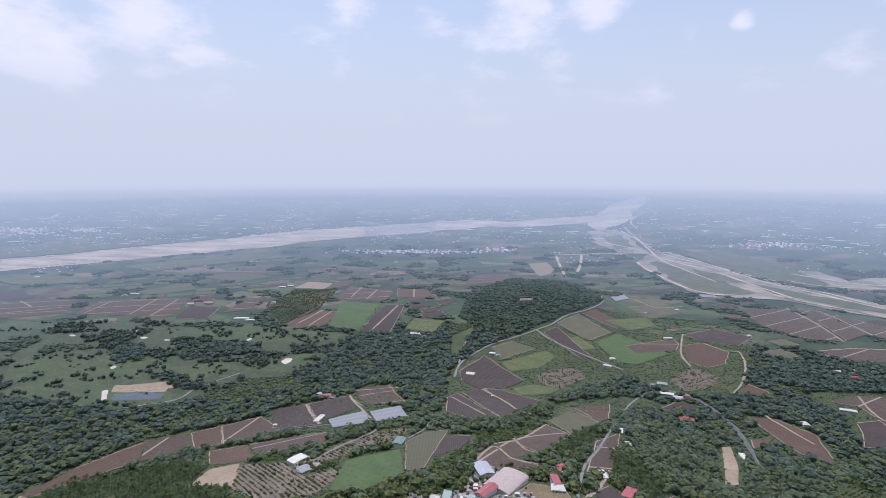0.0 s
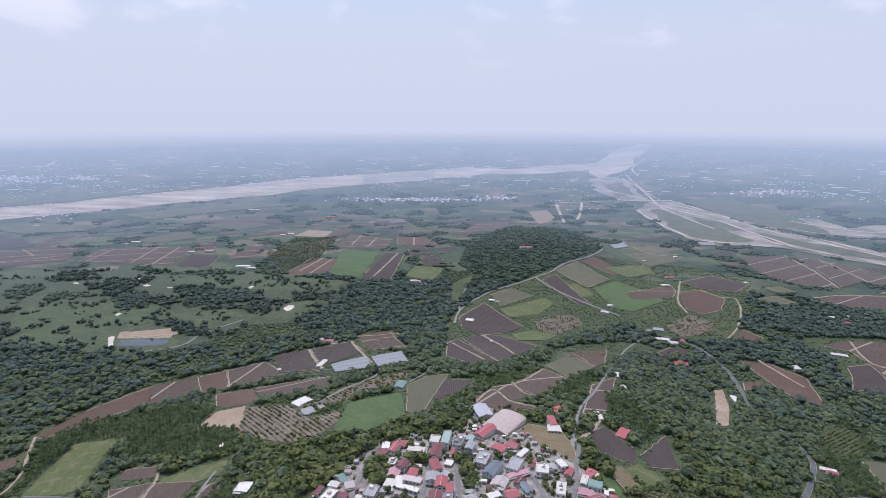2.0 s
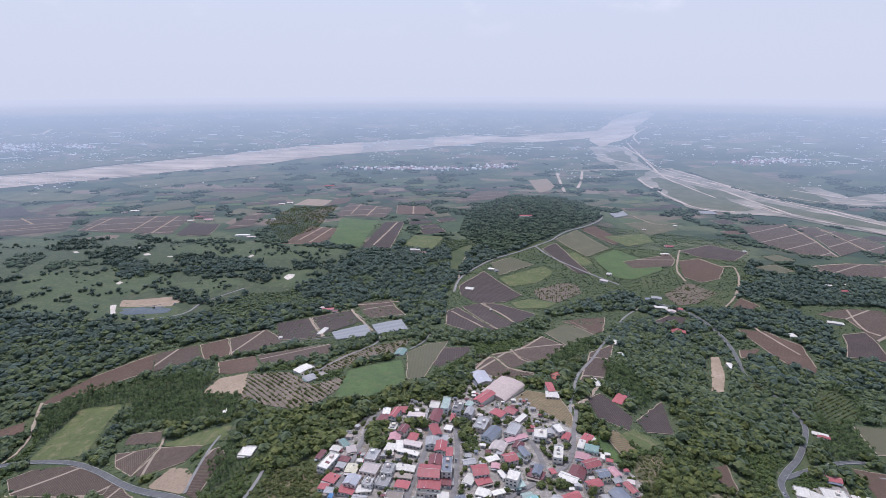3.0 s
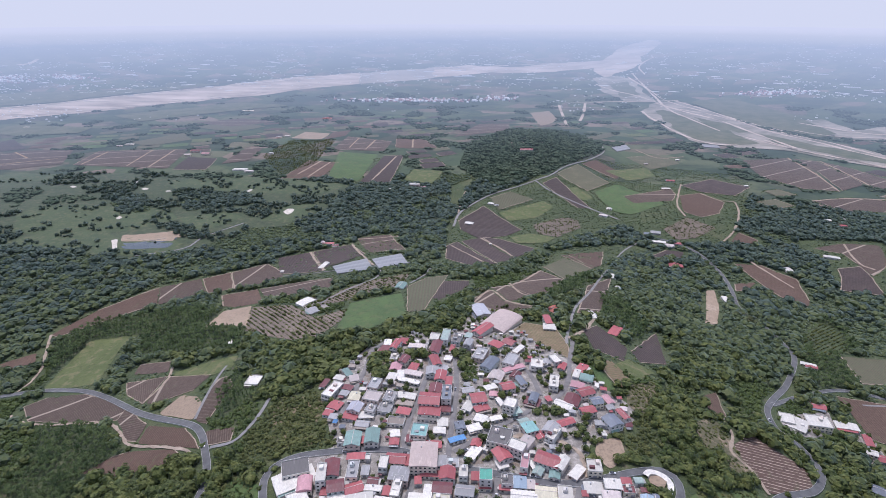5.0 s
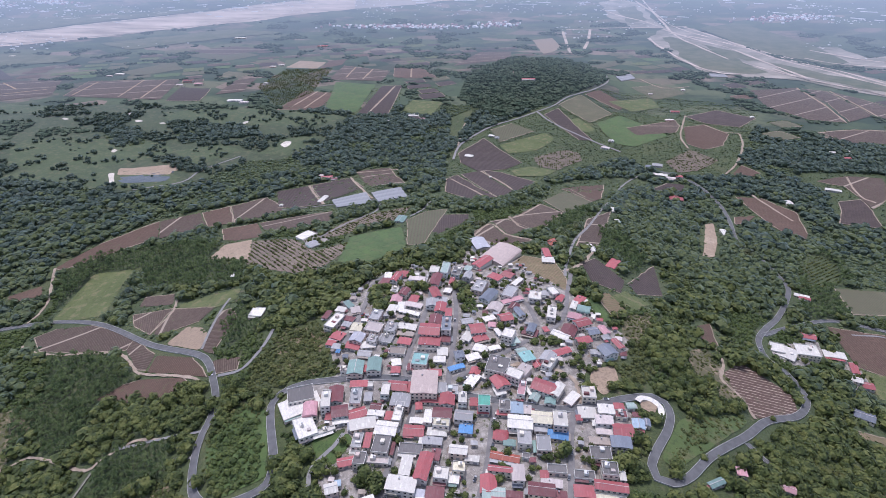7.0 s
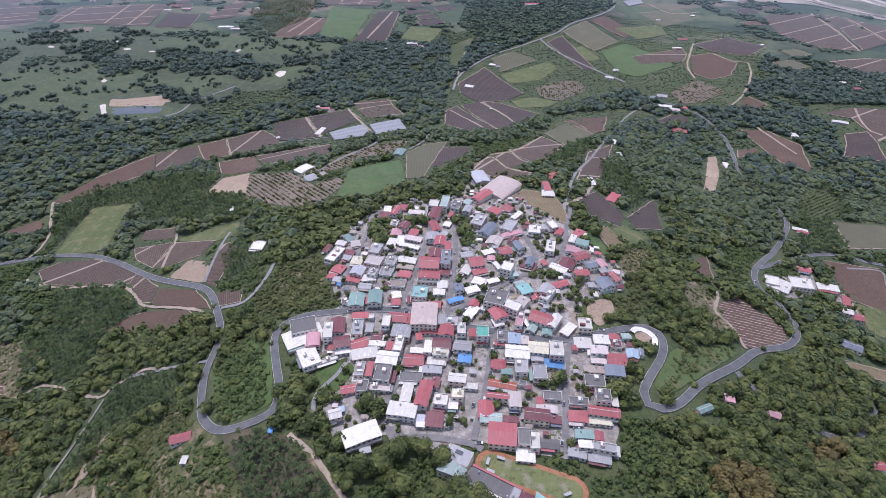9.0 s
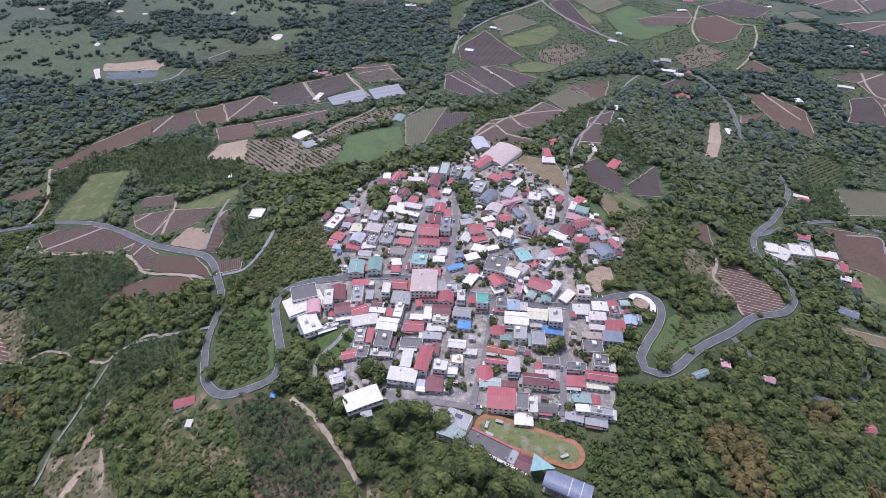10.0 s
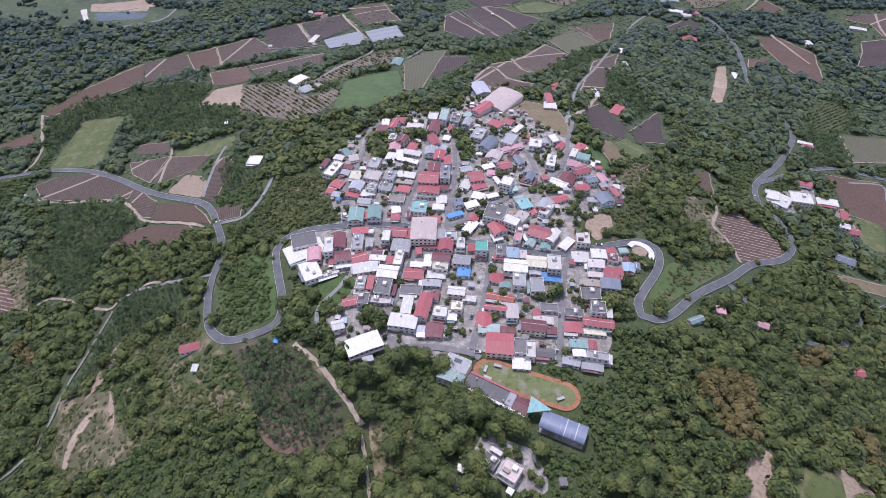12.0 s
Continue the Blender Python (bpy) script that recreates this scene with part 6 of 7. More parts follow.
house(-40.2, 254.6, 11.4, 15.1, -8, "D", "f", 2)
house(-32.7, 253.5, 2.4, 10.5, -8, "M", "s", 1)
house(-55.6, 251.0, 10.6, 3.7, -4, "W", "s", 1)
house(-53.0, 243.3, 8.2, 10.1, -6, "D", "f", 2)
house(-62.1, 243.4, 11.0, 7.0, 13, "R", "g", 1)
house(-41.7, 244.3, 14.8, 6.3, -5, "C", "f", 1)
house(-13.3, 308.9, 19.5, 24.2, -2, "K", "s", 3)
house(-0.6, 305.9, 7.0, 10.5, -3, "G", "s", 2)
house(-8.8, 298.5, 13.8, 8.9, -4, "R", "s", 1)
house(3.4, 294.6, 10.8, 11.6, -4, "R", "g", 2)
house(-16.9, 291.1, 5.0, 7.3, 5, "R", "s", 1)
house(7.1, 303.9, 9.0, 9.7, -3, "G", "f", 2)
house(14.3, 296.2, 6.7, 11.5, -3, "W", "f", 2)
house(-0.2, 281.6, 13.5, 9.9, -6, "M", "g", 2)
house(-9.9, 278.4, 5.9, 11.8, -6, "W", "s", 2)
house(-18.2, 277.4, 9.3, 5.3, -6, "W", "s", 1)
house(-1.0, 272.8, 11.8, 7.4, -6, "Y", "f", 2)
house(-4.4, 267.4, 12.2, 7.2, -5, "W", "s", 1)
house(-6.9, 259.7, 13.4, 6.4, -5, "G", "s", 1)
house(-19.5, 268.5, 14.1, 9.8, -4, "R", "g", 1)
house(-21.1, 253.3, 15.9, 8.7, -5, "D", "f", 1)
house(-23.2, 237.5, 7.2, 14.6, -8, "W", "s", 2)
house(14.7, 279.3, 12.9, 9.4, -8, "G", "g", 2)
house(15.8, 270.1, 9.6, 8.8, -6, "B", "s", 1)
house(-36.4, 337.3, 7.7, 8.0, 9, "W", "s", 1)
house(-24.9, 331.5, 5.0, 8.1, 0, "M", "g", 1)
house(-6.8, 325.5, 12.2, 7.4, -3, "R", "s", 1)
house(-2.4, 340.7, 9.6, 7.2, -3, "W", "s", 1)
house(10.8, 331.4, 13.3, 5.3, 21, "B", "s", 1)
house(-52.8, 331.5, 10.9, 15.6, -0, "E", "g", 2)
house(-67.0, 329.0, 12.1, 15.4, -0, "E", "g", 2)
house(-60.0, 330.4, 3.3, 7.4, -0, "R", "s", 1)
house(-36.2, 328.6, 7.4, 7.3, 0, "R", "s", 1)
house(-75.5, 331.2, 8.2, 6.4, 7, "D", "f", 1)
house(22.6, 317.7, 7.9, 14.0, -32, "W", "s", 1)
house(25.1, 327.0, 7.9, 8.1, -18, "R", "g", 1)
house(33.2, 323.4, 4.1, 10.0, -32, "W", "s", 1)
house(42.3, 327.7, 17.0, 18.1, -18, "D", "f", 3)
house(42.6, 312.6, 11.6, 12.9, 24, "R", "g", 2)
house(42.1, 306.0, 8.2, 8.6, 19, "W", "s", 1)
house(53.6, 318.2, 13.2, 10.3, -30, "W", "f", 3)
house(61.3, 324.8, 9.2, 14.5, -36, "C", "s", 2)
house(58.3, 306.1, 6.1, 16.0, -14, "P", "f", 2)
house(63.0, 306.3, 2.9, 9.7, 19, "W", "s", 1)
house(74.7, 307.5, 17.5, 12.5, -27, "R", "g", 2)
house(83.8, 304.4, 7.5, 14.3, -33, "W", "g", 2)
house(67.1, 300.0, 7.0, 9.0, -29, "L", "g", 1)
house(77.7, 296.3, 7.8, 8.2, -14, "E", "g", 1)
house(93.7, 298.5, 7.3, 13.7, -41, "W", "s", 1)
house(106.2, 301.1, 10.3, 11.8, -6, "W", "f", 2)
house(74.0, 335.1, 7.4, 7.8, 17, "R", "g", 1)
house(83.6, 334.9, 7.6, 16.3, -34, "W", "f", 2)
house(22.6, 294.8, 6.2, 8.1, -4, "R", "s", 1)
house(29.4, 290.1, 9.2, 10.9, -4, "Z", "f", 3)
house(28.7, 286.3, 8.5, 5.8, -4, "R", "s", 1)
house(44.0, 288.8, 8.4, 10.2, -6, "D", "f", 2)
house(42.7, 284.3, 9.4, 4.8, -6, "R", "s", 1)
house(52.3, 286.2, 8.9, 10.6, -6, "S", "s", 2)
house(53.1, 273.4, 17.3, 12.0, -7, "W", "g", 2)
house(68.3, 277.2, 14.3, 11.0, -8, "Y", "g", 2)
house(59.7, 287.4, 6.4, 8.4, -6, "C", "s", 1)
house(80.1, 273.2, 9.9, 14.3, -6, "W", "f", 3)
house(77.6, 264.5, 13.9, 8.1, -11, "B", "s", 1)
house(54.3, 259.9, 9.5, 12.5, -5, "G", "f", 2)
house(66.2, 255.0, 9.7, 13.0, -4, "G", "f", 2)
house(66.7, 270.5, 9.0, 6.6, -4, "G", "s", 1)
house(39.7, 264.5, 9.0, 9.4, -8, "R", "h", 1)
house(44.2, 258.0, 8.1, 5.4, -7, "E", "s", 1)
house(101.7, 284.4, 12.6, 10.5, -4, "W", "s", 1)
house(114.7, 285.0, 11.3, 9.1, -5, "W", "s", 2)
house(111.0, 275.0, 12.1, 8.1, -6, "C", "s", 2)
house(126.0, 291.4, 7.2, 5.8, -5, "R", "s", 1)
house(125.5, 283.6, 8.6, 7.5, -5, "M", "f", 1)
house(121.5, 266.5, 13.8, 10.9, -6, "R", "g", 2)
house(117.4, 256.1, 13.6, 9.9, -7, "U", "s", 2)
house(104.6, 259.4, 14.5, 6.2, -5, "T", "s", 1)
house(101.7, 246.9, 13.8, 10.4, -5, "D", "f", 2)
house(109.5, 267.2, 11.0, 4.9, -6, "C", "s", 1)
house(94.9, 279.6, 4.5, 5.3, -4, "R", "s", 1)
house(134.7, 292.4, 6.2, 5.9, 1, "L", "k", 1)
house(135.4, 275.3, 8.5, 8.9, -10, "S", "g", 1)
house(141.4, 277.6, 6.0, 7.1, -10, "U", "g", 1)
house(136.8, 284.2, 5.9, 4.4, -6, "M", "s", 1)
house(40.2, 246.7, 19.2, 6.3, -13, "O", "g", 1)
house(35.9, 235.0, 15.4, 4.4, -8, "R", "g", 2)
house(46.8, 232.2, 8.2, 12.3, -3, "C", "s", 2)
house(103.6, 232.5, 10.1, 10.4, -7, "D", "f", 3)
house(111.1, 230.6, 4.1, 8.9, -7, "W", "s", 2)
house(88.6, 232.7, 13.2, 7.0, -7, "D", "f", 1)
house(72.2, 237.3, 12.6, 7.0, -5, "D", "f", 1)
house(63.6, 233.2, 5.6, 5.8, -5, "R", "s", 1)
house(-25.4, 224.3, 18.5, 10.7, -10, "W", "s", 2)
house(-12.1, 237.1, 9.1, 20.9, -13, "R", "g", 2)
house(-4.5, 248.5, 6.0, 9.7, -10, "M", "s", 1)
house(-1.0, 231.9, 9.6, 9.2, -8, "W", "f", 2)
house(-4.9, 218.8, 11.3, 11.3, -6, "M", "s", 1)
house(-14.2, 220.0, 6.6, 5.3, -6, "V", "s", 1)
house(-13.6, 215.2, 5.6, 3.8, -6, "W", "s", 1)
house(2.9, 216.3, 3.9, 6.6, -5, "W", "f", 1)
house(10.1, 236.7, 8.2, 7.8, -5, "Y", "f", 2)
house(6.9, 230.8, 6.8, 8.3, -5, "W", "s", 1)
house(10.2, 249.9, 12.0, 7.4, -8, "W", "g", 2)
house(18.9, 245.3, 9.3, 4.8, -8, "W", "s", 1)
house(-67.6, 221.8, 8.1, 7.5, 17, "W", "g", 2)
house(-64.6, 227.5, 3.7, 4.5, 12, "S", "s", 1)
house(-49.5, 206.6, 23.0, 12.9, 24, "W", "s", 2)
house(-46.1, 197.0, 6.9, 4.3, 19, "G", "s", 1)
house(28.1, 226.4, 10.4, 13.2, -4, "R", "g", 1)
house(30.8, 220.2, 14.0, 7.9, -5, "L", "g", 1)
house(36.7, 206.4, 17.4, 16.2, -6, "R", "g", 2)
house(42.8, 218.9, 11.1, 4.8, -6, "M", "s", 1)
house(49.9, 204.1, 8.8, 12.0, -5, "D", "f", 2)
house(55.7, 201.8, 6.3, 12.5, -5, "W", "f", 2)
house(49.4, 193.5, 11.4, 8.8, -6, "W", "s", 1)
house(59.6, 220.3, 16.2, 9.4, -8, "M", "g", 2)
house(70.6, 218.4, 8.7, 6.0, -6, "M", "s", 1)
house(67.1, 226.9, 13.4, 6.0, -8, "C", "s", 1)
house(86.1, 221.0, 13.3, 8.7, -6, "R", "s", 1)
house(102.1, 222.4, 20.2, 7.2, -10, "R", "g", 2)
house(98.9, 217.4, 14.4, 5.1, -8, "Y", "s", 1)
house(86.4, 205.7, 11.5, 6.1, -5, "E", "s", 2)
house(96.0, 206.8, 5.7, 7.0, -6, "R", "s", 1)
house(85.6, 198.9, 8.3, 5.3, -5, "W", "s", 2)
house(96.7, 196.9, 14.2, 5.8, -12, "G", "f", 2)
house(103.5, 196.2, 5.2, 7.2, -12, "W", "s", 1)
house(92.9, 190.7, 13.4, 4.9, -12, "G", "s", 1)
house(80.5, 195.0, 11.3, 6.4, -15, "G", "s", 1)
house(64.8, 201.1, 12.0, 6.4, -7, "D", "g", 1)
house(329.6, 430, 13.4, 15.1, -20, "W", "f", 1)
house(335.9, 424, 17.8, 19.4, -39, "W", "s", 1)
house(362.7, 433, 21.6, 18.0, -13, "W", "f", 2)
house(368.8, 438, 12.0, 7.8, -13, "M", "f", 2)
house(339.8, 422, 9.1, 9.1, -20, "D", "f", 1)
house(386.1, 467, 13.9, 9.6, -18, "R", "g", 1)
house(398.3, 440, 20.7, 11.1, -16, "W", "s", 1)
house(408, 422, 7.3, 16.5, -20, "R", "s", 1)
house(392.5, 405, 19.6, 7.8, -27, "W", "g", 1)
house(405, 397.9, 11.2, 9.6, -19, "R", "g", 1)
house(369.1, 352.2, 16.4, 11.1, -32, "U", "g", 1)
house(434, 559, 16.5, 6.7, -28, "W", "g", 1)
house(435, 554, 13.1, 6.8, -28, "R", "s", 1)
house(196.0, 245.4, 6.4, 7.1, -13, "P", "s", 1)
house(172.6, 232.6, 11.7, 5.0, 22, "E", "g", 1)
house(225.6, 239.7, 10.4, 6.2, -27, "P", "g", 1)
house(295.6, 217.6, 11.4, 6.8, -7, "R", "g", 1)
house(355.7, 273.8, 4.9, 12.5, -1, "R", "g", 1)
house(-175.2, 225.9, 13.8, 7.4, 18, "R", "g", 1)
house(-164.9, 207.1, 4.1, 5.8, -1, "W", "s", 1)
house(-108.4, 216.8, 3.4, 5.4, -13, "B", "s", 1)
house(-179.7, 442, 13.6, 15.0, -6, "W", "f", 1)
house(-179.8, 649, 22.1, 14.6, 52, "W", "s", 1)
house(-159.8, 605, 14.7, 14.9, 42, "G", "s", 1)
house(-56.5, 677, 13.0, 19.1, -15, "E", "g", 1)
house(-201.4, 863, 8.6, 27.2, -16, "W", "s", 1)
house(414, 906, 23.9, 17.3, -16, "R", "s", 1)
house(252.9, 723, 6.9, 14.3, -6, "W", "s", 1)
house(264.7, 785, 5.8, 15.7, -4, "W", "s", 1)
house(176.4, 577, 5.7, 17.8, 4, "W", "s", 1)
house(431, 756, 8.6, 18.0, -5, "W", "s", 1)
house(-242.9, 549, 4.1, 9.7, -2, "W", "s", 1)
house(25.8, 131.8, 9.5, 7.7, -37, "D", "f", 1)
house(36.4, 125.1, 10.9, 10.6, -34, "K", "f", 2)
house(29.8, 137.3, 6.8, 2.4, -34, "W", "s", 1)
house(10.1, 127.7, 4.2, 3.8, -24, "W", "s", 1)
house(35.4, 115.6, 3.6, 3.3, -34, "W", "s", 1)
house(64.0, 120.4, 4.2, 4.2, 0, "D", "s", 1)
house(607, 895, 11.0, 7.6, 1, "W", "s", 1)
house(56.1, 1113, 17, 13, -20, "W", "g", 1)
house(112.3, 1245, 14, 9, -25, "W", "s", 1)
house(124.3, 1233, 10, 7, -25, "G", "s", 1)
house(563, 1363, 22, 9, 0, "W", "s", 1)
house(601, 1434, 22, 14, -10, "R", "g", 1)
house(-72.6, 1391, 26, 16, 0, "W", "f", 2)
house(-50.2, 1376, 14, 10, 0, "P", "g", 1)
house(-137.8, 1355, 14, 10, 0, "W", "k", 1)
house(-1047, 1863, 30, 12, 0, "W", "s", 1)
house(-1068, 1837, 18, 10, 0, "C", "s", 1)
house(-784, 1763, 30, 18, 0, "M", "g", 2)
house(-738, 1725, 26, 16, 0, "P", "g", 2)
house(-788, 1709, 20, 14, 0, "C", "g", 2)
house(-572, 1547, 40, 14, 0, "W", "s", 1)
house(-542, 1528, 24, 12, 0, "C", "s", 1)
house(-479, 2349, 40, 20, 0, "R", "s", 1)
house(-868, 2545, 50, 16, 0, "W", "s", 1)
house(-579, 1976, 22, 12, 0, "W", "s", 1)
house(-554, 1996, 20, 12, 0, "C", "s", 1)
house(-540, 1741, 14, 9, 0, "W", "s", 1)
house(-1594, 2160, 20, 12, 0, "W", "s", 1)
house(252.7, 1680, 40, 14, 0, "R", "g", 1)
house(353.3, 1165, 18, 10, -35, "C", "s", 1)
house(378.1, 1209, 12, 8, -35, "W", "s", 1)
house(436, 1071, 20, 14, -20, "G", "s", 1)
house(426, 1022, 26, 12, -20, "W", "s", 1)
house(440, 1007, 20, 10, -15, "C", "s", 1)
house(460, 1016, 14, 10, -15, "R", "s", 1)
house(416, 1064, 12, 10, -15, "U", "s", 1)
house(708, 933, 26, 10, -25, "W", "s", 1)
house(833, 1098, 20, 12, -10, "R", "g", 1)
house(826, 1133, 14, 9, -10, "W", "g", 1)
house(865, 1137, 12, 9, 0, "C", "s", 1)
house(606, 887, 12, 8, -10, "W", "s", 1)
house(88.2, 960, 5, 4, 0, "W", "s", 1)
house(-221.6, 1006, 22, 10, 10, "R", "g", 1)
house(-237.3, 1018, 12, 10, 10, "C", "s", 1)
house(-205.7, 991, 12, 8, 10, "M", "g", 1)
house(-272.1, 859, 6, 6, 0, "W", "s", 1)
house(779, 1388, 10, 7, 0, "W", "s", 1)
house(705, 1655, 12, 8, 0, "W", "s", 1)
house(593, 1605, 12, 8, 0, "C", "s", 1)

# ------------------------------------------------------------------ loose sheds in the village
def fill_village():
    """Small lean-to sheds and awnings in the free gaps of the yards."""
    r = random.Random(5)
    taken = [(o.location.x, o.location.y, HALF[o.name]) for o in list(scene.objects) if o.name in HALF]
    made = 0
    for _ in range(9000):
        x, y = r.uniform(-110, 150), r.uniform(200, 530)
        if cover(x, y) != 5 or made >= 95:
            continue
        half = r.uniform(1.6, 3.1)
        if any(math.hypot(x - a, y - b) < half + k for a, b, k in taken):
            continue
        if any(cover(x + dx, y + dy) == 6 for dx in (-3, 0, 3) for dy in (-3, 0, 3)):
            continue
        tone = r.choice("GGTTWWDRMCUCG")
        ob = house(x, y, half * 2, half * r.uniform(1.1, 1.9), -8 + r.uniform(-8, 8), tone, "s" if tone != "D" else "f", 1)
        taken.append((x, y, half * 0.95))
        made += 1


fill_village()

# ------------------------------------------------------------------ the school
CLAY = soil_material("clay_track", (0.36, 0.17, 0.09), (0.46, 0.23, 0.13))
PITCH = grass_material("worn_pitch_grass", (0.11, 0.135, 0.045), (0.17, 0.18, 0.075), (0.25, 0.225, 0.17))
BLUE_METAL = sheet_metal("blue_hall_roof", (0.2, 0.225, 0.3), 0.0, 0.4)


def stadium(cx, cy, half, radius, turn, z, n=14):
    """Points of a long rounded oval."""
    out = []
    for i in range(2 * n):
        a = -math.pi / 2 + math.pi * i / (n - 1) if i < n else math.pi / 2 + math.pi * (i - n) / (n - 1)
        out.append(((half if i < n else -half) + radius * math.cos(a), radius * math.sin(a)))
    c, s = math.cos(turn), math.sin(turn)
    return [(cx + u * c - v * s, cy + u * s + v * c, z) for u, v in out]


def slab(points, up):
    """A flat plate with its edges, from the outline of its top."""
    bm = bmesh.new()
    top = [bm.verts.new(p) for p in points]
    low = [bm.verts.new((p[0], p[1], p[2] - up)) for p in points]
    bm.faces.new(top)
    bm.faces.new(low[::-1])
    for i in range(len(top)):
        q = (i + 1) % len(top)
        bm.faces.new((top[i], low[i], low[q], top[q]))
    bmesh.ops.recalc_face_normals(bm, faces=bm.faces[:])
    return bm


def sports_ground():
    root = tagged(new("running_track"), "small oval school running track of orange clay round grass", "running track")
    turn = radians(-21)
    stamp([q[:2] for q in stadium(50.9, 180.6, 24.0, 11.5, turn, 0)], 8)
    part("track", slab(stadium(50.9, 180.6, 23.3, 9.9, turn, 0.9), 1.6), CLAY, root)
    part("pitch", slab(stadium(51.1, 180.6, 23.0, 6.9, turn, 0.96), 0.5), PITCH, root, "worn green grass pitch with bare patches")
    for x, y, a in ((27.0, 190.3, 70), (34.7, 192.3, -20), (28.0, 184.0, -25), (70.2, 169.7, 20)):
        goal = tagged(new("handball_goal"), "small white portable goal standing on the pitch", "goal", "goals of the pitch")
        goal.matrix_basis = Matrix.Translation((x, y, 0.97)) @ Matrix.Rotation(radians(a), 4, "Z")
        bm = bmesh.new()
        block(bm, -2.4, 2.4, -0.9, 0.9, 1.5, 1.62)
        part("canopy", bm, M["kerb"], goal, "pale worn cover")
        for sx in (-2.2, 2.2):
            for sy in (-0.7, 0.7):
                bm = bmesh.new()
                block(bm, sx - 0.08, sx + 0.08, sy - 0.08, sy + 0.08, 0, 1.5)
                part("post", bm, STEEL, goal)


def school():
    """The classroom block along the track, its front house and the arched hall."""
    root = tagged(new("school_building"), "long two-storey school block with a stained flat roof and red edge", "school")
    root.matrix_basis = Matrix.Translation((35.5, 169.1, 0)) @ Matrix.Rotation(radians(-29.5), 4, "Z")
    stamp([(8, 176), (0, 181), (0, 200), (16, 196), (24, 188), (58, 171), (86, 152), (82, 134), (51, 143), (47, 151)], 8)
    bm = bmesh.new()
    block(bm, -23.5, 7.5, -5.0, 5.0, -1, 6.6)
    part("wall", bm, WALL, root)
    bm = bmesh.new()
    block(bm, -23.3, 5.5, -4.6, 4.2, 6.6, 6.9)
    part("roof", bm, ROOF["D"], root, "dark weather-stained concrete roof")
    bm = bmesh.new()
    block(bm, -23.5, 7.5, 4.2, 5.6, 6.5, 7.5)
    part("fascia", bm, ROOF["R"], root, "red edge band above the track")
    bm = bmesh.new()
    block(bm, -23.5, 17.0, -6.2, -5.0, 5.6, 6.5)
    part("canopy", bm, PARAPET, root, "white ledge along the back wall")
    bm = bmesh.new()
    block(bm, 7.6, 17.0, -4.6, 4.6, -1, 6.2)
    part("wall", bm, WALL, root)
    bm = bmesh.new()
    prism(bm, [(-5.0, 6.2), (5.0, 6.2), (5.0, 6.35), (0, 7.6), (-5.0, 6.35)], 7.6, 17.2, True)
    part("roof", bm, ROOF["M"], root, "maroon sheet metal roof with two vents")
    bm = bmesh.new()
    block(bm, 3.0, 7.4, -4.4, 4.2, 6.95, 7.3)
    part("roof_pad", bm, ROOF["G"], root, "grey sheet metal strip")
    for u, v, z in ((2.0, -3.4, 6.9), (4.5, -1.6, 7.3), (-18.0, 2.0, 6.9)):
        attach("water_tank", TANK_MESH, root, u, v, z)
    for i in range(14):
        for z in (1.8, 4.8):
            attach("window", WINDOW_MESH, root, -22.0 + i * 2.8, -5.03, z)

    front = tagged(new("school_office"), "three-storey school house with grey terrace and pale green roof", "school")
    front.matrix_basis = Matrix.Translation((7.8, 186.6, 0)) @ Matrix.Rotation(radians(-25), 4, "Z")
    bm = bmesh.new()
    block(bm, -7.6, 7.6, -1.5, 9.0, -1, 9.0)
    part("wall", bm, WALL, front)
    bm = bmesh.new()
    block(bm, -7.3, 7.3, -1.3, 8.7, 9.0, 9.2)
    part("roof", bm, ROOF["G"], front, "grey roof terrace")
    bm = bmesh.new()
    block(bm, -2.4, 2.2, 4.0, 6.6, 9.4, 9.55)
    part("solar_panel", bm, PANE, front, "dark solar panel")
    bm = bmesh.new()
    block(bm, -7.8, 7.8, -9.5, -1.6, -1, 7.5)
    part("wall", bm, WALL, front)
    bm = bmesh.new()
    prism(bm, [(-7.9, 7.5), (7.9, 7.5), (7.9, 7.7), (1.5, 9.1), (-7.9, 8.2)], -9.7, -1.5)
    part("roof", bm, ROOF["L"], front, "pale green sheet metal roof")
    for u in (-5.5, -2.0, 2.0, 5.5):
        for z in (1.8, 4.8):
            attach("window", WINDOW_MESH, front, u, -9.55, z)

    sail = tagged(new("canopy"), "turquoise triangular canopy beside the school hall", "canopy")
    bm = slab([(51.8, 167.6, 9.0), (62.5, 158.4, 9.4), (48.2, 157.0, 8.6)], 0.25)
    part("sheet", bm, ROOF["Q"], sail)
    for x, y in ((52.1, 166.7), (61.3, 158.6), (49.3, 157.6)):
        bm = bmesh.new()
        block(bm, x - 0.15, x + 0.15, y - 0.15, y + 0.15, -1, 8.6)
        part("post", bm, STEEL, sail)

    hall = tagged(new("sports_hall"), "open school hall under an arched violet-blue metal roof", "sports hall")
    hall.matrix_basis = Matrix.Translation((68.2, 149.7, 0)) @ Matrix.Rotation(radians(-25.0), 4, "Z")
    bm = bmesh.new()
    arc = [(5.8 * math.cos(q), 6.0 + 2.6 * math.sin(q)) for q in [math.pi * i / 16 for i in range(17)]]
    inner = [(5.6 * math.cos(q), 5.9 + 2.5 * math.sin(q)) for q in [math.pi * i / 16 for i in range(16, -1, -1)]]
    prism(bm, arc + inner, -13.0, 13.0, True)
    part("roof", bm, BLUE_METAL, hall)
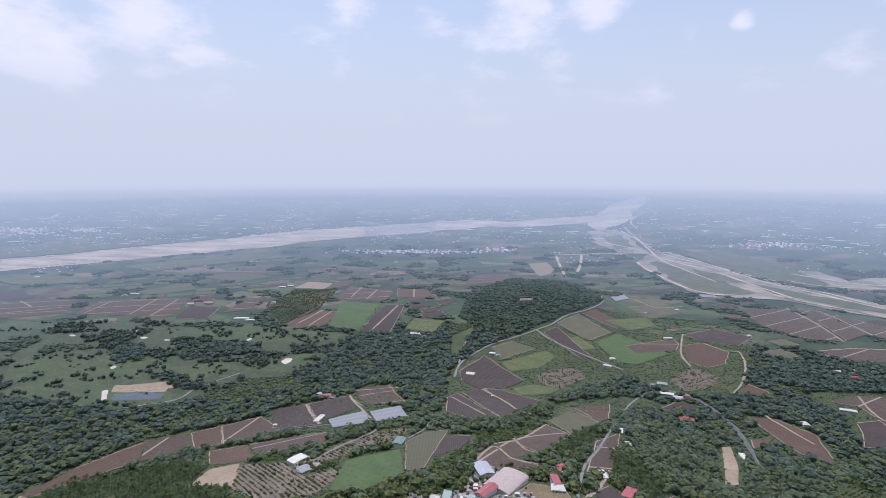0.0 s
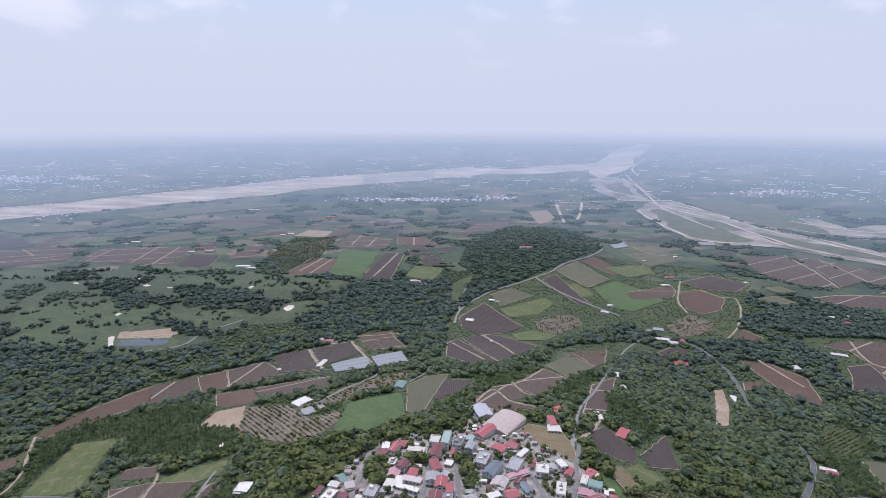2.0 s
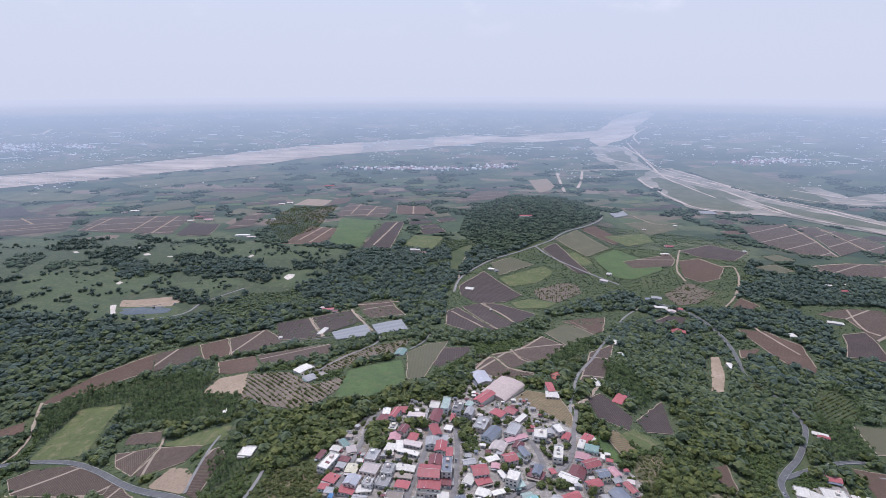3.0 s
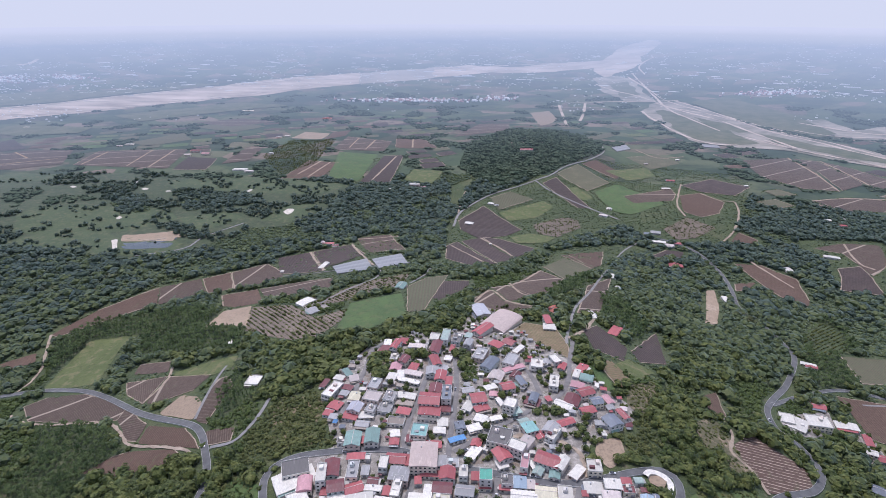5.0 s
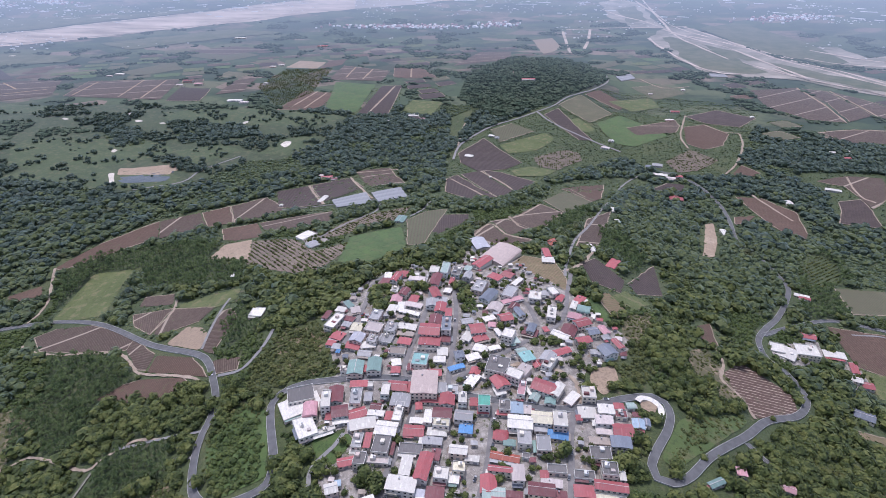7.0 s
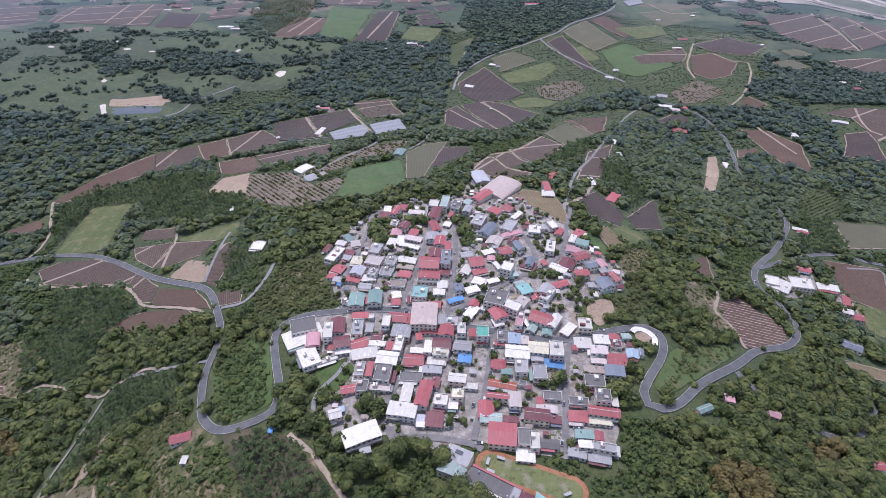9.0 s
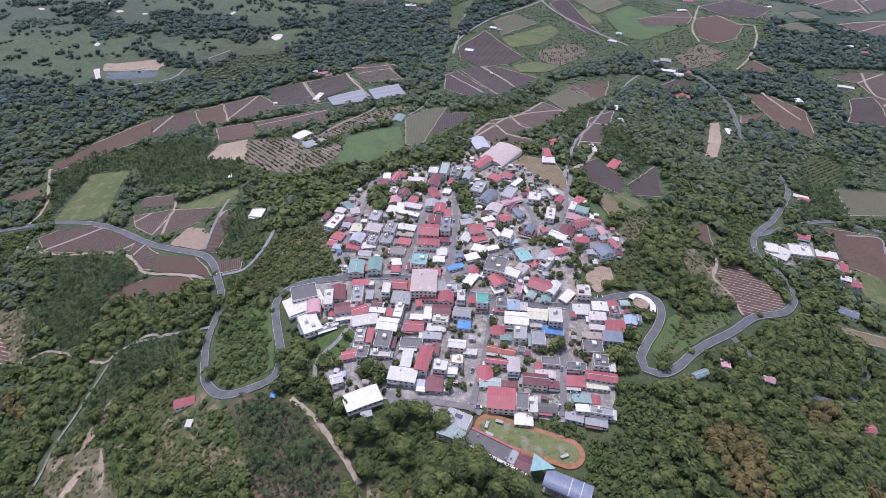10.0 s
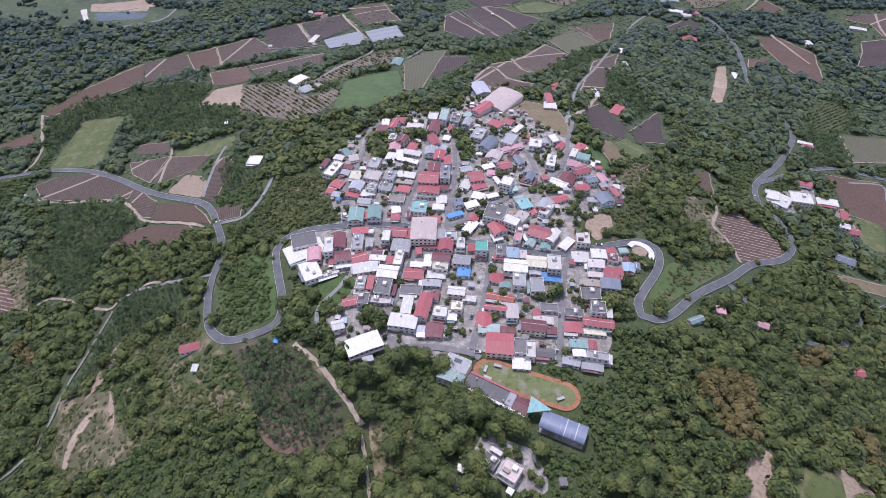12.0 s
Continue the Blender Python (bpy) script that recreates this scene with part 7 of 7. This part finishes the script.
    for u in (1.0, 7.2):
        bm = bmesh.new()
        prism(bm, [(5.86 * math.cos(q), 6.03 + 2.6 * math.sin(q)) for q in [math.pi * i / 16 for i in range(17)]] + [(5.7 * math.cos(q), 5.95 + 2.55 * math.sin(q)) for q in [math.pi * i / 16 for i in range(16, -1, -1)]], u, u + 0.5, True)
        part("skylight", bm, ROOF["V"], hall, "pale translucent roof strip")
    for sx in (-12.5, -6.3, 0, 6.3, 12.5):
        for sy in (-5.5, 5.5):
            bm = bmesh.new()
            block(bm, sx - 0.2, sx + 0.2, sy - 0.2, sy + 0.2, -3, 6.3)
            part("post", bm, STEEL, hall)
    bm = bmesh.new()
    block(bm, -13, 13, -5.7, 5.7, -3, 0.35)
    part("floor", bm, M["yard"], hall, "concrete court floor")


sports_ground()
school()


# ------------------------------------------------------------------ the corner plaza, the packing hall, cars
def plaza():
    stamp([(138.1, 305.4), (162.1, 308.4), (164.1, 288.4), (154.1, 279.4), (140.1, 293.4)], 8)
    root = tagged(new("plaza"), "white curved concrete terrace inside the hairpin bend", "terrace")
    ring = glide([(140.6, 300.9), (145.1, 304.9), (151.6, 305.2), (157.6, 301.9), (160.4, 295.4), (158.6, 288.4), (154.1, 282.4)], 1.5)
    bm = bmesh.new()
    rows = []
    for i, p in enumerate(ring):
        t = (ring[min(i + 1, len(ring) - 1)] - ring[max(i - 1, 0)]).normalized()
        n = Vector((t.y, -t.x))
        z = terrain(p.x, p.y) + 1.3
        q = p + n * 4.2
        rows.append([bm.verts.new((p.x, p.y, z - 4)), bm.verts.new((p.x, p.y, z + 0.6)), bm.verts.new((q.x, q.y, z + 0.4)), bm.verts.new((q.x, q.y, z - 4))])
    for a, b in zip(rows, rows[1:]):
        for i in range(3):
            bm.faces.new((a[i], a[i + 1], b[i + 1], b[i]))
    bmesh.ops.recalc_face_normals(bm, faces=bm.faces[:])
    part("terrace", bm, ROOF["W"], root)
    bm = slab([(144.1, 300.4, terrain(149.1, 297.4) + 0.9), (152.1, 300.9, terrain(149.1, 297.4) + 0.9), (156.1, 295.4, terrain(149.1, 297.4) + 0.9), (151.1, 288.4, terrain(149.1, 297.4) + 0.9), (144.1, 294.4, terrain(149.1, 297.4) + 0.9)], 3.0)
    part("court", bm, M["sand"], root, "pale sandy court")


plaza()
PACK = sheet_metal("packing_hall_roof", (0.5, 0.4, 0.36))


def packing_hall():
    stamp([(41, 521), (59, 564), (88, 544), (68, 498)], 8)
    z = terrain(64, 532) - 1.0
    root = tagged(new("packing_hall"), "large hall with a faded pinkish arched metal roof", "hall")
    root.matrix_basis = Matrix.Translation((63.7, 531.5, z)) @ Matrix.Rotation(radians(-37), 4, "Z")
    bm = bmesh.new()
    block(bm, -15.0, 15.0, -20.0, 20.0, -4, 6.0)
    part("wall", bm, WALL, root)
    bm = bmesh.new()
    arc = [(15.6 * math.cos(q), 6.0 + 3.6 * math.sin(q)) for q in [math.pi * i / 16 for i in range(17)]]
    prism(bm, arc, -20.6, 20.6)
    part("roof", bm, PACK, root)
    for i in range(7):
        attach("window", WINDOW_MESH, root, -12 + 4 * i, -20.05, 3.2)


packing_hall()

PAINT = [sheet_metal("car_paint_" + n, c, 0.0, 0.3) for n, c in (("white", (0.7, 0.7, 0.72)), ("silver", (0.4, 0.41, 0.43)), ("dark", (0.05, 0.05, 0.06)), ("red", (0.35, 0.04, 0.04)))]


def car(x, y, turn, tone):
    root = tagged(new("car"), ("white", "silver", "dark grey", "red")[tone] + " car parked on the village lane", "car", "parked cars")
    root.matrix_basis = Matrix.Translation((x, y, terrain(x, y) + 0.75)) @ Matrix.Rotation(radians(turn), 4, "Z")
    bm = bmesh.new()
    prism(bm, [(-2.2, 0.35), (2.2, 0.35), (2.25, 0.75), (1.2, 0.95), (-2.1, 1.0)], -0.85, 0.85)
    part("body", bm, PAINT[tone], root)
    bm = bmesh.new()
    prism(bm, [(-1.9, 0.98), (1.1, 0.94), (0.5, 1.45), (-1.4, 1.5)], -0.75, 0.75)
    part("cabin", bm, PANE, root, "dark glass cabin")
    for sx in (-1.4, 1.4):
        for sy in (-0.8, 0.8):
            bm = bmesh.new()
            bmesh.ops.create_cone(bm, segments=10, radius1=0.33, radius2=0.33, depth=0.22, cap_ends=True, matrix=Matrix.Translation((sx, sy, 0.33)) @ Matrix.Rotation(math.pi / 2, 4, "X"))
            part("wheel", bm, ROOF["D"], root)


car(-8.9, 205.0, -15, 2)
car(22.6, 203.3, 0, 0)
car(78.4, 196.8, 70, 0)
car(33.2, 215.0, 60, 0)
car(-27.9, 232.8, 70, 1)
car(-34.6, 218.8, 70, 0)
car(-16.9, 302.8, 80, 1)
car(7.0, 232.6, 10, 0)
car(20.2, 231.6, 70, 1)
car(33.2, 257.5, 75, 2)
car(35.7, 279.2, 75, 0)
car(63.1, 296.5, -8, 0)
car(99.2, 278.9, 0, 1)
car(119.1, 299.7, 0, 0)
car(79.0, 232.4, 75, 1)
car(84.4, 252.1, 75, 0)
car(17.1, 321.6, 30, 0)
car(57.9, 356.0, 30, 2)
car(-17.5, 379.8, 75, 0)
car(10.9, 396.9, 85, 1)
car(111.3, 396.6, 60, 0)
car(-71.4, 408, 60, 3)
car(-41.9, 203.5, 10, 3)
car(83.7, 214.0, 0, 0)
car(72.9, 203.1, 75, 1)
car(306.8, 421, 80, 0)
car(-197.4, 360.0, 0, 0)
car(-27.0, 318.4, 0, 1)
car(-71.6, 321.8, 5, 0)
car(92.9, 425, 30, 1)

# ------------------------------------------------------------------ woods
LEAF = {
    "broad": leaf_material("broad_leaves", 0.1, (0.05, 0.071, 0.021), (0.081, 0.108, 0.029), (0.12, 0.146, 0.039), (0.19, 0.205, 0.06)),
    # farther woods: more sheen and duller, bluer greens stand in for haze
    "hill": leaf_material("hazy_hill_leaves", 0.3, (0.046, 0.068, 0.026), (0.074, 0.102, 0.034), (0.105, 0.135, 0.044), (0.155, 0.178, 0.06), fine=0.3),
    "valley": leaf_material("hazy_valley_leaves", 0.35, (0.034, 0.058, 0.038), (0.05, 0.077, 0.047), (0.07, 0.098, 0.055), (0.1, 0.126, 0.066), fine=0.2),
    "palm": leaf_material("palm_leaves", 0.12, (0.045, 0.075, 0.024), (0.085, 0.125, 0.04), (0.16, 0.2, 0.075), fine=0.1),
    "thicket": leaf_material("thicket_leaves", 0.12, (0.058, 0.088, 0.024), (0.092, 0.13, 0.034), (0.14, 0.175, 0.048)),
    "rust": leaf_material("rusty_leaves", 0.1, (0.12, 0.105, 0.036), (0.18, 0.145, 0.05), (0.25, 0.195, 0.07)),
    "shrub": leaf_material("shrub_leaves", 0.1, (0.07, 0.092, 0.026), (0.115, 0.134, 0.04), (0.175, 0.18, 0.06)),
}
BARK = Mat("bark", 0.9)
BARK.color(BARK.ramp(BARK.noise(BARK.coords(), 3, 5), (0.3, (0.07, 0.055, 0.04)), (0.7, (0.16, 0.13, 0.1))))
BARK = BARK.m
rng = np.random.default_rng(7)


def blob(sub, rough, seed):
    bm = bmesh.new()
    bmesh.ops.create_icosphere(bm, subdivisions=sub + 1, radius=1.0)
    for v in bm.verts:
        k = 1 + rough * noise.noise(v.co * 1.9 + Vector((seed * 7.3, seed * 1.7, 0))) + 0.5 * rough * noise.noise(v.co * 4.5 + Vector((0, seed * 3.1, 5)))
        v.co *= k
        v.co.z *= 0.82
    V = np.array([v.co[:] for v in bm.verts])
    T = np.array([[v.index for v in f.verts] for f in bm.faces])
    bm.free()
    return V, T


def crown(leaves, seed, lumps=3, core=0.8, sub=1, loose=0.32):
    """Verts and triangles of a crown of radius one: a lobed core set all over with tilted sprays of leaves."""
    r = np.random.default_rng(seed)
    V, T = blob(sub, 0.4, seed)
    knobs = r.normal(size=(lumps + 3, 3))
    knobs[:, 2] = np.abs(knobs[:, 2])
    knobs /= np.linalg.norm(knobs, axis=1)[:, None]

    def reach(d):
        return 0.7 + 0.4 * max(0.0, float((knobs @ d).max())) ** 4

    V = np.array([v * core * reach(v / np.linalg.norm(v)) for v in V])
    VV, TT, n = [V], [T], len(V)
    for _ in range(leaves):
        d = r.normal(size=3)
        d[2] = abs(d[2]) * 1.1 - 0.3
        d /= np.linalg.norm(d)
        nrm = d * (1, 1, 1.5) + r.normal(size=3) * loose
        nrm /= np.linalg.norm(nrm)
        u = np.cross(nrm, r.normal(size=3))
        u /= np.linalg.norm(u)
        v = np.cross(nrm, u)
        k = r.uniform(0.6, 1.3) * 1.9 / math.sqrt(leaves + 8)
        c = d * reach(d) * r.uniform(0.86, 1.08) * (1, 1, 0.85)
        VV.append(np.array([c - u * k, c - v * k * 0.7, c + u * k, c + v * k * 0.7]))
        TT.append(np.array([(n, n + 1, n + 2), (n, n + 2, n + 3)]))
        n += 4
    return np.concatenate(VV), np.concatenate(TT)


def palm_top(seed):
    """Arching fronds, each folded along its rib, over a small core blob added for shadow and a thin stem."""
    r = np.random.default_rng(seed)
    V, T = blob(0, 0.3, seed)
    VV, TT = [v * (0.34, 0.34, 0.5) for v in V], [tuple(t) for t in T]
    n = len(VV)
    VV += [np.array((0.05 * math.cos(q), 0.05 * math.sin(q), z)) for z in (-2.1, 0.1) for q in (0.0, 2.1, 4.2)]
    TT += [(n, n + 1, n + 4), (n, n + 4, n + 3), (n + 1, n + 2, n + 5), (n + 1, n + 5, n + 4), (n + 2, n, n + 3), (n + 2, n + 3, n + 5)]
    for i in range(9):
        a = i * math.tau / 9 + r.uniform(-0.25, 0.25)
        u, s = np.array((math.cos(a), math.sin(a), 0)), np.array((-math.sin(a), math.cos(a), 0))
        rise, reach = r.uniform(0.15, 0.75), r.uniform(0.8, 1.15)
        n = len(VV)
        VV += [u * 0.05 + (0, 0, 0.2), u * 0.5 * reach + s * 0.21 + (0, 0, rise - 0.08), u * 0.5 * reach - s * 0.21 + (0, 0, rise - 0.08), u * reach + (0, 0, rise - 0.55), u * 0.5 * reach + (0, 0, rise + 0.1)]
        TT += [(n, n + 1, n + 4), (n, n + 4, n + 2), (n + 1, n + 3, n + 4), (n + 4, n + 3, n + 2)]
    return np.array(VV), np.array(TT)


def scatter(name, shapes, spots, material, label, category, rounded=False):
    """One sheet of greenery from many placed shapes: spots are x, y, z, width, height, turn."""
    VV, TT, n = [], [], 0
    for i, (x, y, z, w, h, a) in enumerate(spots):
        V, T = shapes[i % len(shapes)]
        c, s = math.cos(a), math.sin(a)
        P = np.empty_like(V)
        P[:, 0], P[:, 1], P[:, 2] = (V[:, 0] * c - V[:, 1] * s) * w + x, (V[:, 0] * s + V[:, 1] * c) * w + y, V[:, 2] * h + z
        VV.append(P)
        TT.append(T + n)
        n += len(V)
    if not VV:
        return None
    me = raw_mesh(name, np.concatenate(VV), np.concatenate(TT), material)
    me.polygons.foreach_set("use_smooth", [rounded] * len(me.polygons))
    return tagged(new(name, me), label, category, kind="stuff")


def settle_cover():
    """Open verges with low growth along the lanes and plots, and thickets in the woods."""
    open_land = np.isin(COVER, (1, 2))
    wide = np.zeros_like(open_land)
    for dx in range(-2, 3):
        for dy in range(-2, 3):
            if dx * dx + dy * dy < 5.5:
                wide |= np.roll(np.roll(open_land, dx, 0), dy, 1)
    gx, gy = np.meshgrid(-2600 + 4 * (np.arange(1300) + 0.5), -200 + 4 * (np.arange(900) + 0.5), indexing="ij")
    r = np.hypot(gx, gy)
    COVER[wide & (COVER == 0) & (r > 480) & (r < 1700)] = KINDS["verge"]
    for i, j in zip(*np.nonzero((COVER == 0) & (r < 1500) & (gy > 60))):
        if noise.noise((gx[i, j] * 0.012, gy[i, j] * 0.012, 4.4)) + 0.4 * noise.noise((gx[i, j] * 0.05, gy[i, j] * 0.05, 1.4)) > 0.3:
            COVER[i, j] = KINDS["thicket"]


def spots_of(r0, r1, step, code, width, height, keep=1.0, jitter=0.45, lattice=0.0):
    """Places on a jittered lattice where the land bears the given cover."""
    out = []
    lim = 0.8 * r1 + 100
    n = int(lim / step)
    ca, sa = math.cos(lattice), math.sin(lattice)
    m = int(r1 / step) + n if lattice else int(r1 / step)
    for i in range(-n - (m if lattice else 0), n + 1 + (m if lattice else 0)):
        for j in range(-m if lattice else 0, m + 1):
            gx, gy = (i + jitter * rng.uniform(-1, 1)) * step, (j + jitter * rng.uniform(-1, 1)) * step
            x, y = (gx * ca - gy * sa, gx * sa + gy * ca) if lattice else (gx, gy)
            r = math.hypot(x, y)
            if not r0 <= r < r1 or y < 80 or abs(x) > max(0.6 * y + 240, min(0.88 * y + 60, 0.8 * y + 140)):
                continue
            if cover(x, y) != code or rng.random() > keep:
                continue
            if code == 0 and r > 1500 and noise.noise((x * 0.011, y * 0.011, 3.3)) < 0.16 + 0.12 * smooth(2200, 2700, r):
                continue
            if code == 13 and noise.noise((x * 0.02, y * 0.02, 2.2)) < 0.12:
                continue
            if code == 4 and noise.noise((x * 0.013, y * 0.02, 7.7)) < 0.06:
                continue
            k = 0.6 + 0.95 * rng.random() ** 1.6 + 0.3 * noise.noise((x * 0.03, y * 0.03, 6.1))
            out.append((x, y, terrain(x, y), width * k, height * k * rng.uniform(0.7, 1.4), rng.uniform(0, 6.28)))
    return out


def build_tree_kinds():
    """Six whole trees to copy: trunk, limbs and crown."""
    kinds = []
    for s in range(6):
        root = tagged(new("tree"), "broad green hillside tree with a dense uneven crown", "tree", "trees of the slope")
        bm = bmesh.new()
        for k in range(4):
            a, lean = k * 1.7 + s, 0.0 if k == 0 else 1.5
            m = Matrix.Translation((math.cos(a) * lean * 0.5, math.sin(a) * lean * 0.5, 2.0 if k == 0 else 4.0)) @ Matrix.Rotation(a, 4, "Z") @ Matrix.Rotation(0.0 if k == 0 else 0.6, 4, "Y")
            bmesh.ops.create_cone(bm, segments=6, radius1=0.28 if k == 0 else 0.14, radius2=0.16 if k == 0 else 0.05, depth=4.2 if k == 0 else 3.0, cap_ends=True, matrix=m)
        part("trunk", bm, BARK, root)
        V, T = crown(260, 40 + s, 6)
        V = V * (4.2, 4.2, 3.6) + (0, 0, 6.0)
        ob = new("crown", raw_mesh("crown", V, T, LEAF["broad"]))
        ob.parent = root
        kinds.append(root)
    return kinds


def plant_woods():
    settle_cover()
    crowns4 = [crown(72, s, 5) for s in range(10)]
    crowns2 = [crown(26, 20 + s, core=0.92, sub=0) for s in range(8)]
    crowns3 = [crown(20, 80 + s, core=0.95, sub=0, loose=0.25) for s in range(8)]
    crowns9 = [crown(6, 90 + s, core=0.95, sub=0) for s in range(8)]
    crowns0 = [crown(22, 60 + s, sub=0) for s in range(8)]
    palms = [palm_top(s) for s in range(6)]
    near = spots_of(40, 430, 5.5, 0, 4.4, 3.7)
    # the nearest ones are whole trees
    near.sort(key=lambda p: math.hypot(p[0] - 20, p[1] - 120))
    kinds = build_tree_kinds()
    for i, (x, y, z, w, h, a) in enumerate(near[:290]):
        m = Matrix.Translation((x, y, z - 0.4)) @ Matrix.Rotation(a, 4, "Z") @ Matrix.Scale(w / 4.0, 4)
        if i < 6:
            kinds[i].matrix_basis = m
        else:
            t = copy_thing(kinds[i % 6], m)
            t.scale = (w / 4.0,) * 3
    up = lambda L, k: [(x, y, z + h * k, w, h, a) for x, y, z, w, h, a in L]
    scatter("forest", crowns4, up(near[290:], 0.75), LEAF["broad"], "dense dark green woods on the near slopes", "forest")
    # the greener woods of the ridge pass gradually into the valley's, with haze painted into the leaves
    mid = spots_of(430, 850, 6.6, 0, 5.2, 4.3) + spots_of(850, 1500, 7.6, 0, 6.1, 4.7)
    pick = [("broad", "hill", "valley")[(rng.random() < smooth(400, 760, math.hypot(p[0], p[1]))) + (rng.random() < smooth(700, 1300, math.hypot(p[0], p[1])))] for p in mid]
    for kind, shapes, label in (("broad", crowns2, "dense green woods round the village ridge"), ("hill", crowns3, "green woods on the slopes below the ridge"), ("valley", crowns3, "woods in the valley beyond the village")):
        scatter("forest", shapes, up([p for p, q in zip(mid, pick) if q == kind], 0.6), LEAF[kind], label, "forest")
    scatter("forest", crowns9, up(spots_of(1500, 3050, 13.0, 0, 8.6, 3.8), 0.45), M["far_trees"], "far woods and groves of the plain", "forest", True)
    scatter("forest", crowns9, up(spots_of(1200, 2400, 8.5, 14, 6.2, 5.0), 0.5), M["far_trees"], "dark woods on the low hill of the plain", "forest")
    scatter("thicket", crowns0, up(spots_of(40, 800, 3.3, 12, 2.1, 1.8), 0.5), LEAF["thicket"], "dense bright green thicket in the woods", "thicket")
    scatter("thicket", crowns9, up(spots_of(800, 1500, 5.0, 12, 3.4, 2.2), 0.4), LEAF["hill"], "low green thicket in the valley woods", "thicket")
    scatter("verge_shrubs", crowns9, up(spots_of(480, 1700, 4.8, 11, 2.0, 1.1, keep=0.5), 0.3), LEAF["hill"], "low green shrubs along lanes and plots", "shrubs")
    scatter("palm_grove", palms, up(spots_of(0, 520, 3.4, 7, 2.1, 2.1, jitter=0.22, lattice=0.5) + spots_of(520, 900, 4.4, 7, 2.7, 2.4, jitter=0.25, lattice=0.5), 2.0), LEAF["palm"], "rows of slender palms on the slope", "palms")
    scatter("orchard_trees", crowns9, up(spots_of(0, 2200, 5.2, 2, 1.45, 1.6, jitter=0.08, lattice=0.6), 0.5), LEAF["shrub"], "rows of small round orchard trees", "orchard")
    scatter("shrubs", crowns0, up(spots_of(0, 900, 2.5, 3, 1.4, 1.3, keep=0.85), 0.4), LEAF["shrub"], "low shrubs in rough dry grass", "shrubs")
    scatter("shrubs", crowns0, up(spots_of(0, 900, 2.6, 15, 1.3, 1.1, keep=0.68), 0.4), LEAF["shrub"], "scattered low shrubs on dry tan soil", "shrubs")
    scatter("plantation", crowns0, up(spots_of(0, 900, 2.6, 9, 1.7, 1.5, keep=0.85), 0.5), LEAF["shrub"], "dense low green plantation bushes", "plantation")
    scatter("rusty_trees", crowns4, up(spots_of(0, 700, 4.9, 10, 3.3, 3.4), 0.75), LEAF["rust"], "stand of rusty yellow-brown trees on the slope", "trees")
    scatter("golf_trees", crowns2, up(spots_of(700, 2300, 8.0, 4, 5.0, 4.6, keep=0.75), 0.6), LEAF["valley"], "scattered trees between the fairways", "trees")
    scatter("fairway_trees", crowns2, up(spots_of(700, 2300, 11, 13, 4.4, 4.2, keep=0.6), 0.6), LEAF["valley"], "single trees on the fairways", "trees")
    scatter("garden_trees", crowns4, up(spots_of(0, 700, 4.6, 5, 2.3, 2.4, keep=0.36), 0.8), LEAF["broad"], "small garden trees between the houses", "trees")


plant_woods()
